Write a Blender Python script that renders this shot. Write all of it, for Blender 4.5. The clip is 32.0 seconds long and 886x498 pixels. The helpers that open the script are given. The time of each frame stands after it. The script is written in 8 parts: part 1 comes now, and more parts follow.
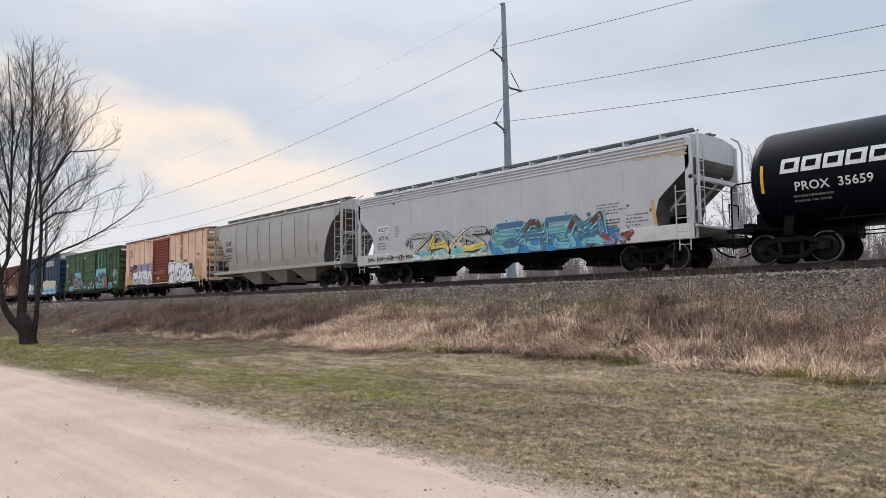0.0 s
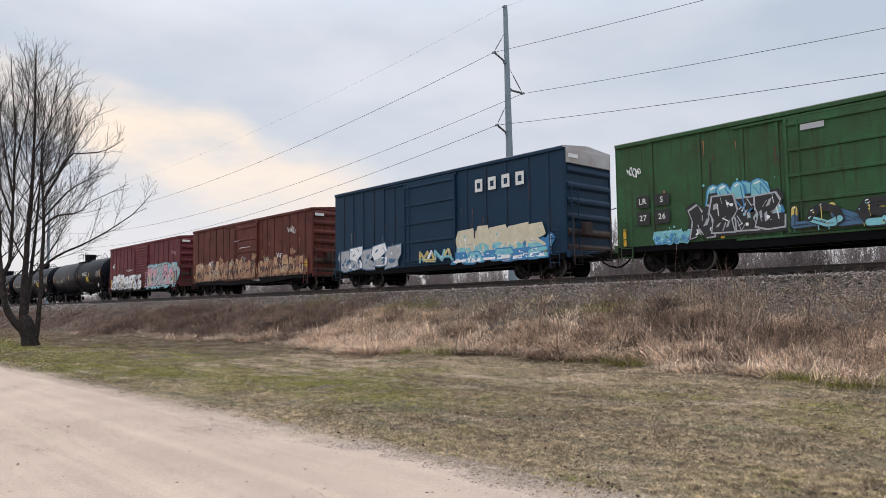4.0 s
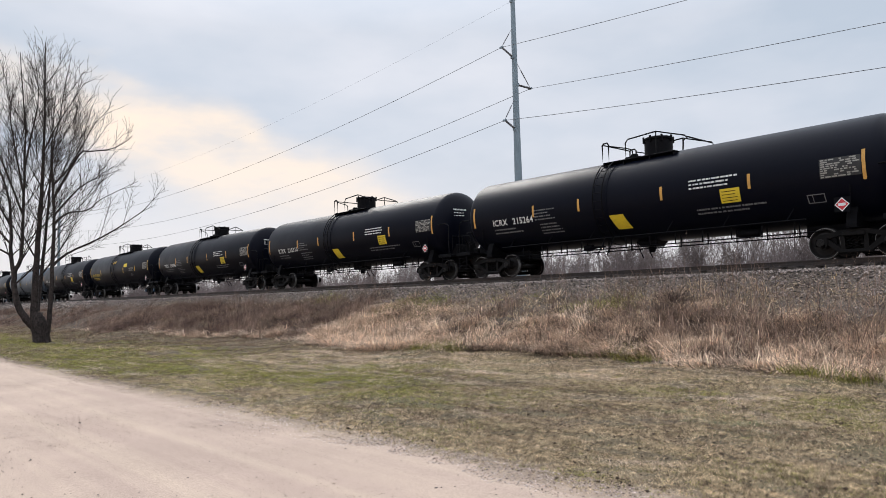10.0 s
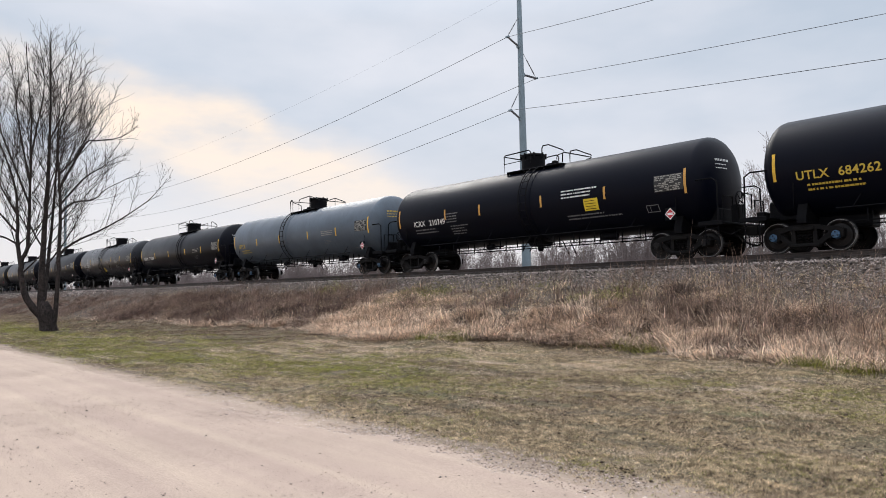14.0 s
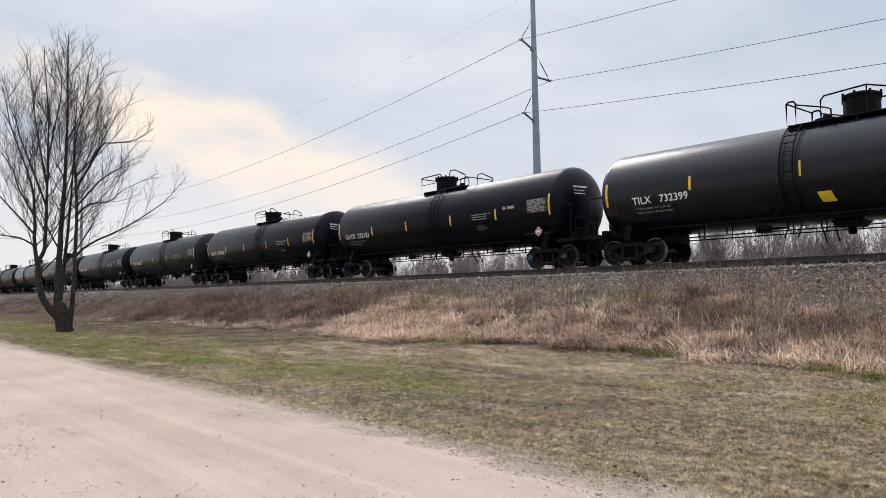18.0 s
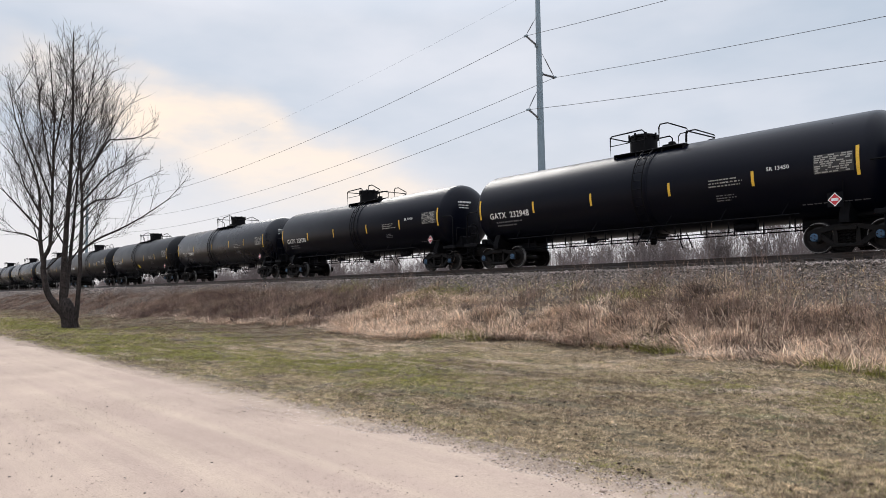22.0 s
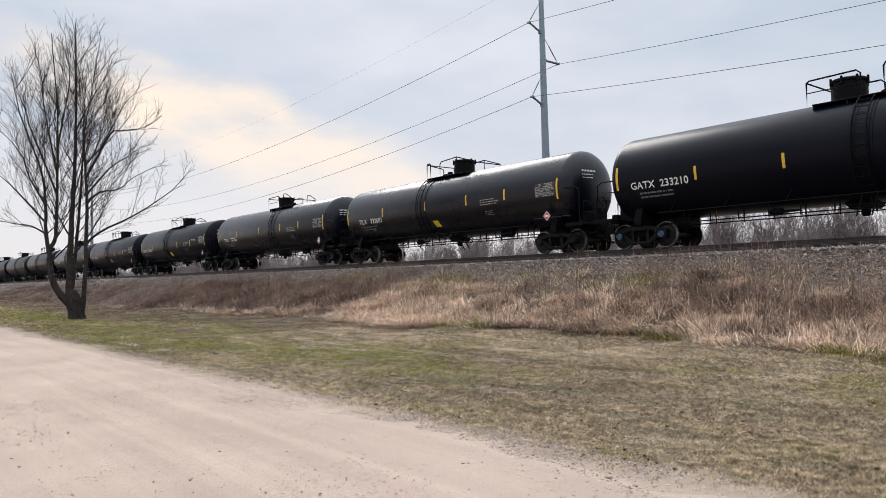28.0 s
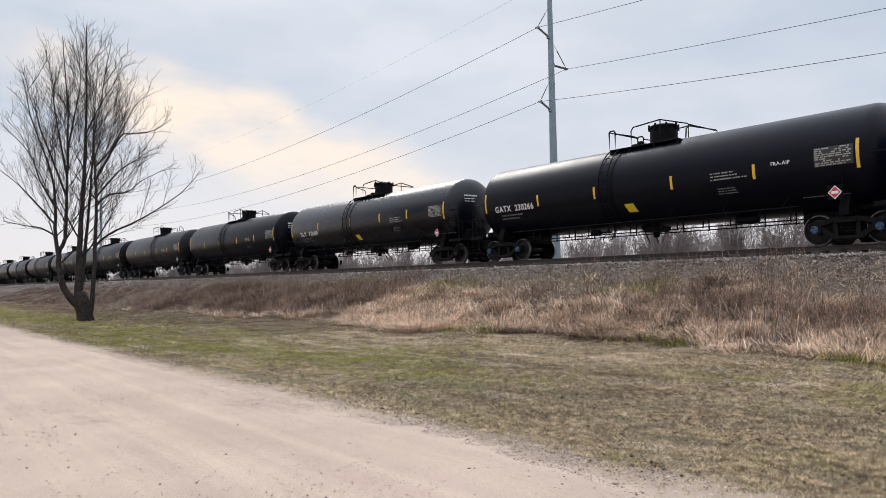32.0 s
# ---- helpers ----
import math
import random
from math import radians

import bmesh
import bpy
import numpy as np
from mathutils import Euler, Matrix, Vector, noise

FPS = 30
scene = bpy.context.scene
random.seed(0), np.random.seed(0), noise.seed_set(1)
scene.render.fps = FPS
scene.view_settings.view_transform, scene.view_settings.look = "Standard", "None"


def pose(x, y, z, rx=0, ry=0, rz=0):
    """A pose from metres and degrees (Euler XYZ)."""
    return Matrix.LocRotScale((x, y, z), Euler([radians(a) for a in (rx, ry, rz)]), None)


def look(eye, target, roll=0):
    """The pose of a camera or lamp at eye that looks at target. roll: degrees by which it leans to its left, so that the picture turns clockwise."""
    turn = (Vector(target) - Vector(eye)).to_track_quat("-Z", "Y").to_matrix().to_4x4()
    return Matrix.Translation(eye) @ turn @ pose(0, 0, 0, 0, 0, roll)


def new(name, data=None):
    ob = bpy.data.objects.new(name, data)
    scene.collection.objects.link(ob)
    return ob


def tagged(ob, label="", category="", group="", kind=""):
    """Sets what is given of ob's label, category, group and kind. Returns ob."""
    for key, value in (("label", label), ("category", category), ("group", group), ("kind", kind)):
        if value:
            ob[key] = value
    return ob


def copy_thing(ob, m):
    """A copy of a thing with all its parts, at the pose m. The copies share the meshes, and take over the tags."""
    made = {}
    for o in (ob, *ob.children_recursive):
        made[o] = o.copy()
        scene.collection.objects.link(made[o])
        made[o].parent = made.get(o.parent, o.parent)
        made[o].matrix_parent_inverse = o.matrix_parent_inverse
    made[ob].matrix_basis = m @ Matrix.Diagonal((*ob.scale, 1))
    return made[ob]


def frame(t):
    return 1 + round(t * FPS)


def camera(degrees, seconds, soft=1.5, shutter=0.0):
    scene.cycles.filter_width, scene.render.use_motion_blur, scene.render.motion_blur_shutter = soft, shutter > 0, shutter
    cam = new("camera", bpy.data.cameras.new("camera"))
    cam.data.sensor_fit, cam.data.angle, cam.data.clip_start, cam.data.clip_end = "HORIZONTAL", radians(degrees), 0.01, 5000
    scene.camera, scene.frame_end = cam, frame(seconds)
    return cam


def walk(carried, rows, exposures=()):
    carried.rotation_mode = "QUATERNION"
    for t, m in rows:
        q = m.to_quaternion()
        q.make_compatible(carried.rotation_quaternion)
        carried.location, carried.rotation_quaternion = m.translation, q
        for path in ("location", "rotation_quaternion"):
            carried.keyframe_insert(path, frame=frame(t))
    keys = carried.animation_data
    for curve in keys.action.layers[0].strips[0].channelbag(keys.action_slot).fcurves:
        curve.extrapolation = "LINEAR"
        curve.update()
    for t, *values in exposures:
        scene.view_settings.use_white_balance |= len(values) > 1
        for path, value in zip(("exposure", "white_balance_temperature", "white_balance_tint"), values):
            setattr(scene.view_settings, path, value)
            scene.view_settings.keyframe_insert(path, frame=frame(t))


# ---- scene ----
# The track runs along x; the train goes towards +x. The eye stands on the gravel road at the origin.
EYE = (0.0, 0.0, 1.6)
TRACK_Y = 23.40
RAIL_Z = 2.734
cam = camera(61.8, 32.0, soft=0.42)


def aim(yaw, pitch, roll):
    a, b = radians(yaw), radians(pitch)
    ahead = Vector((-math.sin(a) * math.cos(b), math.cos(a) * math.cos(b), math.sin(b)))
    return look(EYE, Vector(EYE) + ahead, roll)


walk(cam, [
    (0, aim(48.05, 4.43, -0.8)), (0.5, aim(48.06, 4.33, -0.79)), (1, aim(48.06, 4.31, -0.78)),
    (1.5, aim(48.09, 4.38, -0.75)), (2, aim(48.07, 4.48, -0.71)), (2.5, aim(48.06, 4.57, -0.75)),
    (3, aim(48.06, 4.63, -0.73)), (3.5, aim(48.12, 4.63, -0.72)), (5.5, aim(48.31, 4.51, -0.83)),
    (6, aim(48.31, 4.46, -0.91)), (6.5, aim(48.31, 4.44, -0.96)), (7, aim(48.36, 4.48, -0.95)),
    (7.5, aim(48.38, 4.52, -0.93)), (8, aim(48.44, 4.6, -0.91)), (8.5, aim(48.53, 4.63, -0.85)),
    (9, aim(48.62, 4.58, -0.82)), (9.5, aim(48.74, 4.46, -0.81)), (10, aim(48.83, 4.29, -0.91)),
    (10.5, aim(48.92, 4.11, -0.99)), (11, aim(48.99, 3.97, -0.99)), (11.5, aim(49.04, 3.85, -0.97)),
    (12, aim(49.07, 3.74, -0.94)), (12.5, aim(49.1, 3.66, -0.88)), (13, aim(49.14, 3.58, -0.86)),
    (13.5, aim(49.19, 3.53, -0.81)), (14, aim(49.23, 3.54, -0.72)), (14.5, aim(49.28, 3.59, -0.67)),
    (16.5, aim(49.87, 3.68, -0.71)), (17, aim(50.05, 3.68, -0.67)), (17.5, aim(50.16, 3.72, -0.6)),
    (18, aim(50.23, 3.74, -0.49)), (18.5, aim(50.23, 3.71, -0.44)), (19, aim(50.24, 3.64, -0.34)),
    (19.5, aim(50.27, 3.61, -0.32)), (20, aim(50.31, 3.57, -0.31)), (20.5, aim(50.39, 3.56, -0.34)),
    (21, aim(50.47, 3.57, -0.38)), (21.5, aim(50.55, 3.56, -0.4)), (22, aim(50.57, 3.5, -0.4)),
    (22.5, aim(50.61, 3.43, -0.41)), (23, aim(50.66, 3.31, -0.42)), (23.5, aim(50.76, 3.18, -0.52)),
    (24, aim(50.9, 3.01, -0.61)), (24.5, aim(51.04, 2.88, -0.71)), (25, aim(51.11, 2.75, -0.75)),
    (25.5, aim(51.1, 2.69, -0.83)), (27.5, aim(50.92, 2.6, -0.87)), (28, aim(50.93, 2.6, -0.86)),
    (28.5, aim(50.95, 2.61, -0.83)), (29, aim(51, 2.62, -0.81)), (29.5, aim(51.08, 2.63, -0.8)),
    (30, aim(51.2, 2.67, -0.75)), (30.5, aim(51.34, 2.73, -0.7)), (31, aim(51.42, 2.83, -0.6)),
    (31.5, aim(51.47, 2.89, -0.52)), (32, aim(51.49, 2.94, -0.49)),
], exposures=((0, -0.06), (3.5, -0.06), (7, -0.02), (10, 0), (32, 0)))

# ---- light ----
SUN_AZ, SUN_EL = radians(64.6), radians(38)
sun_dir = Vector((-math.sin(SUN_AZ) * math.cos(SUN_EL), math.cos(SUN_AZ) * math.cos(SUN_EL), math.sin(SUN_EL)))
sun = new("sun", bpy.data.lights.new("sun", "SUN"))
sun.data.energy, sun.data.angle, sun.data.color = 1.3, radians(25), (1.0, 0.95, 0.89)
sun.matrix_world = look(sun_dir * 100, (0, 0, 0))


def nodes_of(tree):
    return tree.nodes, tree.links


def make_world():
    """Overcast sky: a pale Nishita sky behind a deck of cloud, with one warm break low over the track."""
    w = bpy.data.worlds.new("overcast")
    scene.world = w
    w.use_nodes = True
    n, l = nodes_of(w.node_tree)
    n.clear()
    out, bg = n.new("ShaderNodeOutputWorld"), n.new("ShaderNodeBackground")
    sky = n.new("ShaderNodeTexSky")
    sky.sky_type, sky.sun_disc, sky.sun_elevation, sky.sun_rotation = "NISHITA", False, SUN_EL, -SUN_AZ
    co = n.new("ShaderNodeTexCoord")
    sep = n.new("ShaderNodeSeparateXYZ")
    l.new(co.outputs["Generated"], sep.inputs[0])
    mp = n.new("ShaderNodeMapping")
    mp.inputs["Scale"].default_value = (1.0, 1.0, 2.6)
    mp.inputs["Location"].default_value = (0.35, 0.1, 0.2)
    l.new(co.outputs["Generated"], mp.inputs[0])
    big = n.new("ShaderNodeTexNoise")
    big.inputs["Scale"].default_value, big.inputs["Detail"].default_value, big.inputs["Roughness"].default_value = 2.6, 5, 0.5
    l.new(mp.outputs[0], big.inputs["Vector"])
    deck = n.new("ShaderNodeValToRGB")
    deck.color_ramp.elements[0].position, deck.color_ramp.elements[1].position = 0.32, 0.66
    deck.color_ramp.elements[0].color = (0.525, 0.595, 0.695, 1)
    deck.color_ramp.elements[1].color = (0.76, 0.775, 0.84, 1)
    l.new(big.outputs["Fac"], deck.inputs[0])
    # the break: an ellipse round its direction, its edge torn by noise
    rot = n.new("ShaderNodeMapping")
    rot.vector_type = "TEXTURE"
    rot.inputs["Rotation"].default_value = (0, 0, radians(63.6))
    l.new(co.outputs["Generated"], rot.inputs[0])
    shift = n.new("ShaderNodeVectorMath")
    shift.operation = "SUBTRACT"
    shift.inputs[1].default_value = (0.0, 1.0, 0.178)
    l.new(rot.outputs[0], shift.inputs[0])
    lean = n.new("ShaderNodeMapping")
    lean.inputs["Rotation"].default_value = (0, radians(-17), 0)
    l.new(shift.outputs[0], lean.inputs[0])
    warp = n.new("ShaderNodeTexNoise")
    warp.inputs["Scale"].default_value, warp.inputs["Detail"].default_value = 7.0, 4
    l.new(mp.outputs[0], warp.inputs["Vector"])
    jig = n.new("ShaderNodeVectorMath")
    jig.operation = "MULTIPLY_ADD"
    jig.inputs[1].default_value = (0.16, 0.0, 0.09)
    l.new(warp.outputs["Color"], jig.inputs[0])
    l.new(lean.outputs[0], jig.inputs[2])
    cent = n.new("ShaderNodeVectorMath")
    cent.operation = "SUBTRACT"
    cent.inputs[1].default_value = (0.08, 0.0, 0.045)
    l.new(jig.outputs[0], cent.inputs[0])
    sq = n.new("ShaderNodeVectorMath")
    sq.operation = "MULTIPLY"
    sq.inputs[1].default_value = (3.0, 0.5, 16.0)
    l.new(cent.outputs[0], sq.inputs[0])
    ln = n.new("ShaderNodeVectorMath")
    ln.operation = "LENGTH"
    l.new(sq.outputs[0], ln.inputs[0])
    gap = n.new("ShaderNodeMapRange")
    gap.interpolation_type = "SMOOTHSTEP"
    gap.inputs["From Min"].default_value, gap.inputs["From Max"].default_value = 1.25, 0.45
    l.new(ln.outputs["Value"], gap.inputs["Value"])
    warm = n.new("ShaderNodeMix")
    warm.data_type = "RGBA"
    warm.inputs["B"].default_value = (1.02, 0.86, 0.715, 1)
    # small clouds drift across the break
    puff = n.new("ShaderNodeTexNoise")
    puff.inputs["Scale"].default_value, puff.inputs["Detail"].default_value, puff.inputs["Roughness"].default_value = 8.5, 6, 0.55
    l.new(mp.outputs[0], puff.inputs["Vector"])
    thick = n.new("ShaderNodeMapRange")
    thick.inputs["From Min"].default_value, thick.inputs["From Max"].default_value = 0.36, 0.62
    thick.inputs["To Min"].default_value, thick.inputs["To Max"].default_value = 0.5, 1.05
    l.new(puff.outputs["Fac"], thick.inputs["Value"])
    torn = n.new("ShaderNodeMath")
    torn.operation = "MULTIPLY"
    l.new(gap.outputs[0], torn.inputs[0])
    l.new(thick.outputs[0], torn.inputs[1])
    l.new(torn.outputs[0], warm.inputs["Factor"])
    l.new(deck.outputs[0], warm.inputs["A"])
    # the deck is thinner and brighter overhead, paler near the horizon
    up = n.new("ShaderNodeMapRange")
    up.inputs["From Min"].default_value, up.inputs["From Max"].default_value = 0.35, 0.95
    up.inputs["To Min"].default_value, up.inputs["To Max"].default_value = 1.0, 3.0
    l.new(sep.outputs["Z"], up.inputs["Value"])
    low = n.new("ShaderNodeMapRange")
    low.inputs["From Min"].default_value, low.inputs["From Max"].default_value = 0.22, 0.06
    low.inputs["To Min"].default_value, low.inputs["To Max"].default_value = 0.0, 0.85
    l.new(sep.outputs["Z"], low.inputs["Value"])
    pale = n.new("ShaderNodeMix")
    pale.data_type = "RGBA"
    pale.inputs["B"].default_value = (0.79, 0.77, 0.795, 1)
    l.new(low.outputs[0], pale.inputs["Factor"])
    l.new(warm.outputs["Result"], pale.inputs["A"])
    lift = n.new("ShaderNodeVectorMath")
    lift.operation = "SCALE"
    l.new(pale.outputs["Result"], lift.inputs[0])
    l.new(up.outputs[0], lift.inputs["Scale"])
    thin = n.new("ShaderNodeVectorMath")
    thin.operation = "MULTIPLY_ADD"
    thin.inputs[1].default_value = (0.006, 0.006, 0.006)
    l.new(sky.outputs[0], thin.inputs[0])
    l.new(lift.outputs[0], thin.inputs[2])
    l.new(thin.outputs[0], bg.inputs["Color"])
    bg.inputs["Strength"].default_value = 1.0
    l.new(bg.outputs[0], out.inputs[0])


make_world()


# ---- materials ----
def material(name, rgb, rough=0.6, metal=0.0, second=None, scale=1.2, amount=0.5, streak=0.0, bump=0.1, fine=40.0, per=0.0, island=False, world=False, spec=0.5, thin=0.0, grain=0.17):
    """A painted, bare or earthy surface: two tones at a large scale, optional downward streaks, fine grain in tone and relief.
    per: tone that varies from piece to piece."""
    m = bpy.data.materials.new(name)
    m.use_nodes = True
    n, l = nodes_of(m.node_tree)
    p = n["Principled BSDF"]
    p.inputs["Roughness"].default_value, p.inputs["Metallic"].default_value = rough, metal
    p.inputs["Specular IOR Level"].default_value = spec
    second = second or tuple(c * 0.6 for c in rgb)
    co = n.new("ShaderNodeNewGeometry" if world else "ShaderNodeTexCoord")
    src = co.outputs["Position" if world else "Object"]
    a = n.new("ShaderNodeTexNoise")
    a.inputs["Scale"].default_value, a.inputs["Detail"].default_value, a.inputs["Roughness"].default_value = scale, 7, 0.62
    l.new(src, a.inputs["Vector"])
    r = n.new("ShaderNodeMapRange")
    r.inputs["From Min"].default_value, r.inputs["From Max"].default_value = 0.38, 0.68
    r.inputs["To Max"].default_value = amount
    l.new(a.outputs["Fac"], r.inputs["Value"])
    fac = r.outputs[0]
    if streak:
        mp = n.new("ShaderNodeMapping")
        mp.inputs["Scale"].default_value = (3.0, 3.0, 0.22)
        l.new(src, mp.inputs[0])
        s = n.new("ShaderNodeTexNoise")
        s.inputs["Scale"].default_value, s.inputs["Detail"].default_value = 2.2, 6
        l.new(mp.outputs[0], s.inputs["Vector"])
        sr = n.new("ShaderNodeMapRange")
        sr.inputs["From Min"].default_value, sr.inputs["From Max"].default_value = 0.48, 0.72
        sr.inputs["To Max"].default_value = streak
        l.new(s.outputs["Fac"], sr.inputs["Value"])
        mx = n.new("ShaderNodeMath")
        mx.operation = "MAXIMUM"
        l.new(fac, mx.inputs[0])
        l.new(sr.outputs[0], mx.inputs[1])
        fac = mx.outputs[0]
    mix = n.new("ShaderNodeMix")
    mix.data_type = "RGBA"
    mix.inputs["A"].default_value, mix.inputs["B"].default_value = (*rgb, 1), (*second, 1)
    l.new(fac, mix.inputs["Factor"])
    f = n.new("ShaderNodeTexNoise")
    f.inputs["Scale"].default_value, f.inputs["Detail"].default_value = fine, 4
    l.new(src, f.inputs["Vector"])
    g = n.new("ShaderNodeMapRange")
    g.inputs["From Min"].default_value, g.inputs["From Max"].default_value = 0.3, 0.7
    g.inputs["To Min"].default_value, g.inputs["To Max"].default_value = 1 - grain, 1 + grain
    l.new(f.outputs["Fac"], g.inputs["Value"])
    tone = g.outputs[0]
    if per:
        rnd = co if (island and world) else n.new("ShaderNodeNewGeometry" if island else "ShaderNodeObjectInfo")
        pr = n.new("ShaderNodeMapRange")
        pr.inputs["To Min"].default_value, pr.inputs["To Max"].default_value = 1 - per, 1 + per
        l.new(rnd.outputs["Random Per Island" if island else "Random"], pr.inputs["Value"])
        pm = n.new("ShaderNodeMath")
        pm.operation = "MULTIPLY"
        l.new(tone, pm.inputs[0])
        l.new(pr.outputs[0], pm.inputs[1])
        tone = pm.outputs[0]
    sc = n.new("ShaderNodeVectorMath")
    sc.operation = "SCALE"
    l.new(mix.outputs["Result"], sc.inputs[0])
    l.new(tone, sc.inputs["Scale"])
    l.new(sc.outputs[0], p.inputs["Base Color"])
    if bump:
        b = n.new("ShaderNodeBump")
        b.inputs["Strength"].default_value, b.inputs["Distance"].default_value = bump, 0.02
        l.new(f.outputs["Fac"], b.inputs["Height"])
        l.new(b.outputs[0], p.inputs["Normal"])
    rr = n.new("ShaderNodeMapRange")
    rr.inputs["To Min"].default_value, rr.inputs["To Max"].default_value = max(rough - 0.1, 0.05), min(rough + 0.14, 1.0)
    l.new(a.outputs["Fac"], rr.inputs["Value"])
    l.new(rr.outputs[0], p.inputs["Roughness"])
    if thin:
        tr, blend = n.new("ShaderNodeBsdfTranslucent"), n.new("ShaderNodeMixShader")
        l.new(sc.outputs[0], tr.inputs["Color"])
        blend.inputs[0].default_value = thin
        l.new(p.outputs[0], blend.inputs[1])
        l.new(tr.outputs[0], blend.inputs[2])
        l.new(blend.outputs[0], n["Material Output"].inputs[0])
    return m


TANK = material("tank_black", (0.0016, 0.0024, 0.0072), 0.38, second=(0.0034, 0.004, 0.0072), scale=0.7, amount=0.5, streak=0.35, bump=0.03, fine=14, spec=0.09, grain=0.05)
TANK_GLOSS = material("tank_gloss_black", (0.0014, 0.002, 0.0062), 0.27, second=(0.0032, 0.0037, 0.0066), scale=0.7, amount=0.5, streak=0.35, bump=0.02, fine=14, spec=0.34, grain=0.05)
TANK_SATIN = material("tank_satin_black", (0.0015, 0.0022, 0.0066), 0.3, second=(0.0034, 0.004, 0.007), scale=0.7, amount=0.5, streak=0.35, bump=0.02, fine=14, spec=0.12, grain=0.05)
TANK_DUSTY = material("tank_dusty", (0.0042, 0.0045, 0.0068), 0.36, second=(0.010, 0.0098, 0.0108), scale=0.6, amount=0.6, streak=0.5, bump=0.03, fine=14, spec=0.2, grain=0.05)
TANK_GREY = material("tank_grey", (0.075, 0.10, 0.13), 0.42, second=(0.045, 0.056, 0.07), scale=0.8, amount=0.6, streak=0.5, bump=0.04, fine=14, grain=0.05)
STEEL_BLACK = material("running_gear_black", (0.0028, 0.003, 0.0044), 0.6, second=(0.0058, 0.0056, 0.0062), scale=2.5, amount=0.7, bump=0.15, fine=30, spec=0.08)
TRUCK_STEEL = material("truck_cast_steel", (0.0045, 0.0043, 0.0046), 0.65, second=(0.011, 0.0095, 0.009), scale=3, amount=0.8, bump=0.2, fine=50, spec=0.1)
WHEEL_STEEL = material("wheel_steel", (0.009, 0.0083, 0.0085), 0.5, 0.2, second=(0.015, 0.0115, 0.0105), scale=4, amount=0.7, bump=0.1, spec=0.25)
TREAD = material("polished_tread", (0.26, 0.255, 0.25), 0.35, 0.8, scale=6, amount=0.3, bump=0.02)
CAP_BLUE = material("bearing_cap_blue", (0.03, 0.085, 0.16), 0.5, scale=9, amount=0.5)
STRIP_YELLOW = material("reflective_yellow", (0.75, 0.45, 0.03), 0.45, second=(0.45, 0.28, 0.05), scale=5, amount=0.5, bump=0.0)
STRIP_ORANGE = material("reflective_amber", (0.62, 0.32, 0.06), 0.45, second=(0.36, 0.2, 0.06), scale=5, amount=0.5, bump=0.0)
DECAL_YELLOW = material("decal_yellow", (0.72, 0.52, 0.02), 0.5, second=(0.5, 0.36, 0.04), scale=4, amount=0.4, bump=0.0)
LETTER_WHITE = material("stencil_white", (0.72, 0.72, 0.70), 0.55, second=(0.45, 0.44, 0.42), scale=6, amount=0.4, bump=0.0)
LETTER_GREY = material("stencil_grey", (0.16, 0.16, 0.165), 0.6, scale=8, amount=0.6, bump=0.0)
PANEL_PRINT = material("panel_print", (0.30, 0.29, 0.265), 0.6, second=(0.2, 0.18, 0.15), scale=5, amount=0.6, bump=0.0)
LETTER_YELLOW = material("stencil_yellow", (0.6, 0.42, 0.05), 0.55, scale=6, amount=0.4, bump=0.0)
LETTER_BLACK = material("stencil_black", (0.02, 0.02, 0.02), 0.6, scale=6, amount=0.4, bump=0.0)
PLACARD_RED = material("placard_red", (0.55, 0.03, 0.04), 0.5, scale=8, amount=0.3, bump=0.0)
PLACARD_WHITE = material("placard_white", (0.75, 0.75, 0.75), 0.5, scale=8, amount=0.3, bump=0.0)
HOPPER_GREY = material("hopper_grey", (0.50, 0.515, 0.535), 0.5, second=(0.41, 0.405, 0.40), scale=0.6, amount=0.6, streak=0.7, bump=0.05, fine=12, grain=0.05)
SILL_WHITE = material("sill_white", (0.62, 0.61, 0.60), 0.55, second=(0.40, 0.36, 0.33), scale=1.2, amount=0.7, streak=0.3, bump=0.04, fine=12, grain=0.06)
HOPPER_TAN = material("hopper_weathered", (0.43, 0.415, 0.385), 0.55, second=(0.28, 0.255, 0.225), scale=0.5, amount=0.55, streak=0.5, bump=0.05, fine=12, grain=0.05)
SEAM_DIRT = material("weld_seam_dirt", (0.17, 0.16, 0.15), 0.7, second=(0.28, 0.265, 0.25), scale=1.5, amount=0.9)
GALV = material("galvanised_grating", (0.11, 0.11, 0.112), 0.55, 0.3, scale=5, amount=0.5)
DARK_RUST = material("dark_rust", (0.065, 0.034, 0.03), 0.8, second=(0.16, 0.07, 0.045), scale=4, amount=0.7)
LITTER = material("leaf_litter", (0.105, 0.075, 0.055), 0.9, second=(0.03, 0.022, 0.018), scale=8, amount=0.8, bump=0.0, per=0.5, island=True, world=True, spec=0.1)
# dark tone that paints the shade on the hoppers' lower end sheets
SHEET_SHADE = material("end_sheet_shade", (0.055, 0.048, 0.044), 0.8, second=(0.13, 0.115, 0.10), scale=1.2, amount=0.7)
# dirt-dark paint of car ends; also colours the painted shadow lines beside posts
END_DIRT_SHADE = material("dirt_shade_dark_paint", (0.032, 0.021, 0.017), 0.7, second=(0.075, 0.04, 0.028), scale=1.3, amount=0.8, streak=0.6)
OCHRE = material("ochre_stain", (0.48, 0.31, 0.10), 0.7, second=(0.60, 0.40, 0.22), scale=3, amount=0.9)
RUST_FAINT = material("faint_rust_bleed", (0.48, 0.36, 0.25), 0.7, second=(0.44, 0.40, 0.36), scale=2, amount=0.8)
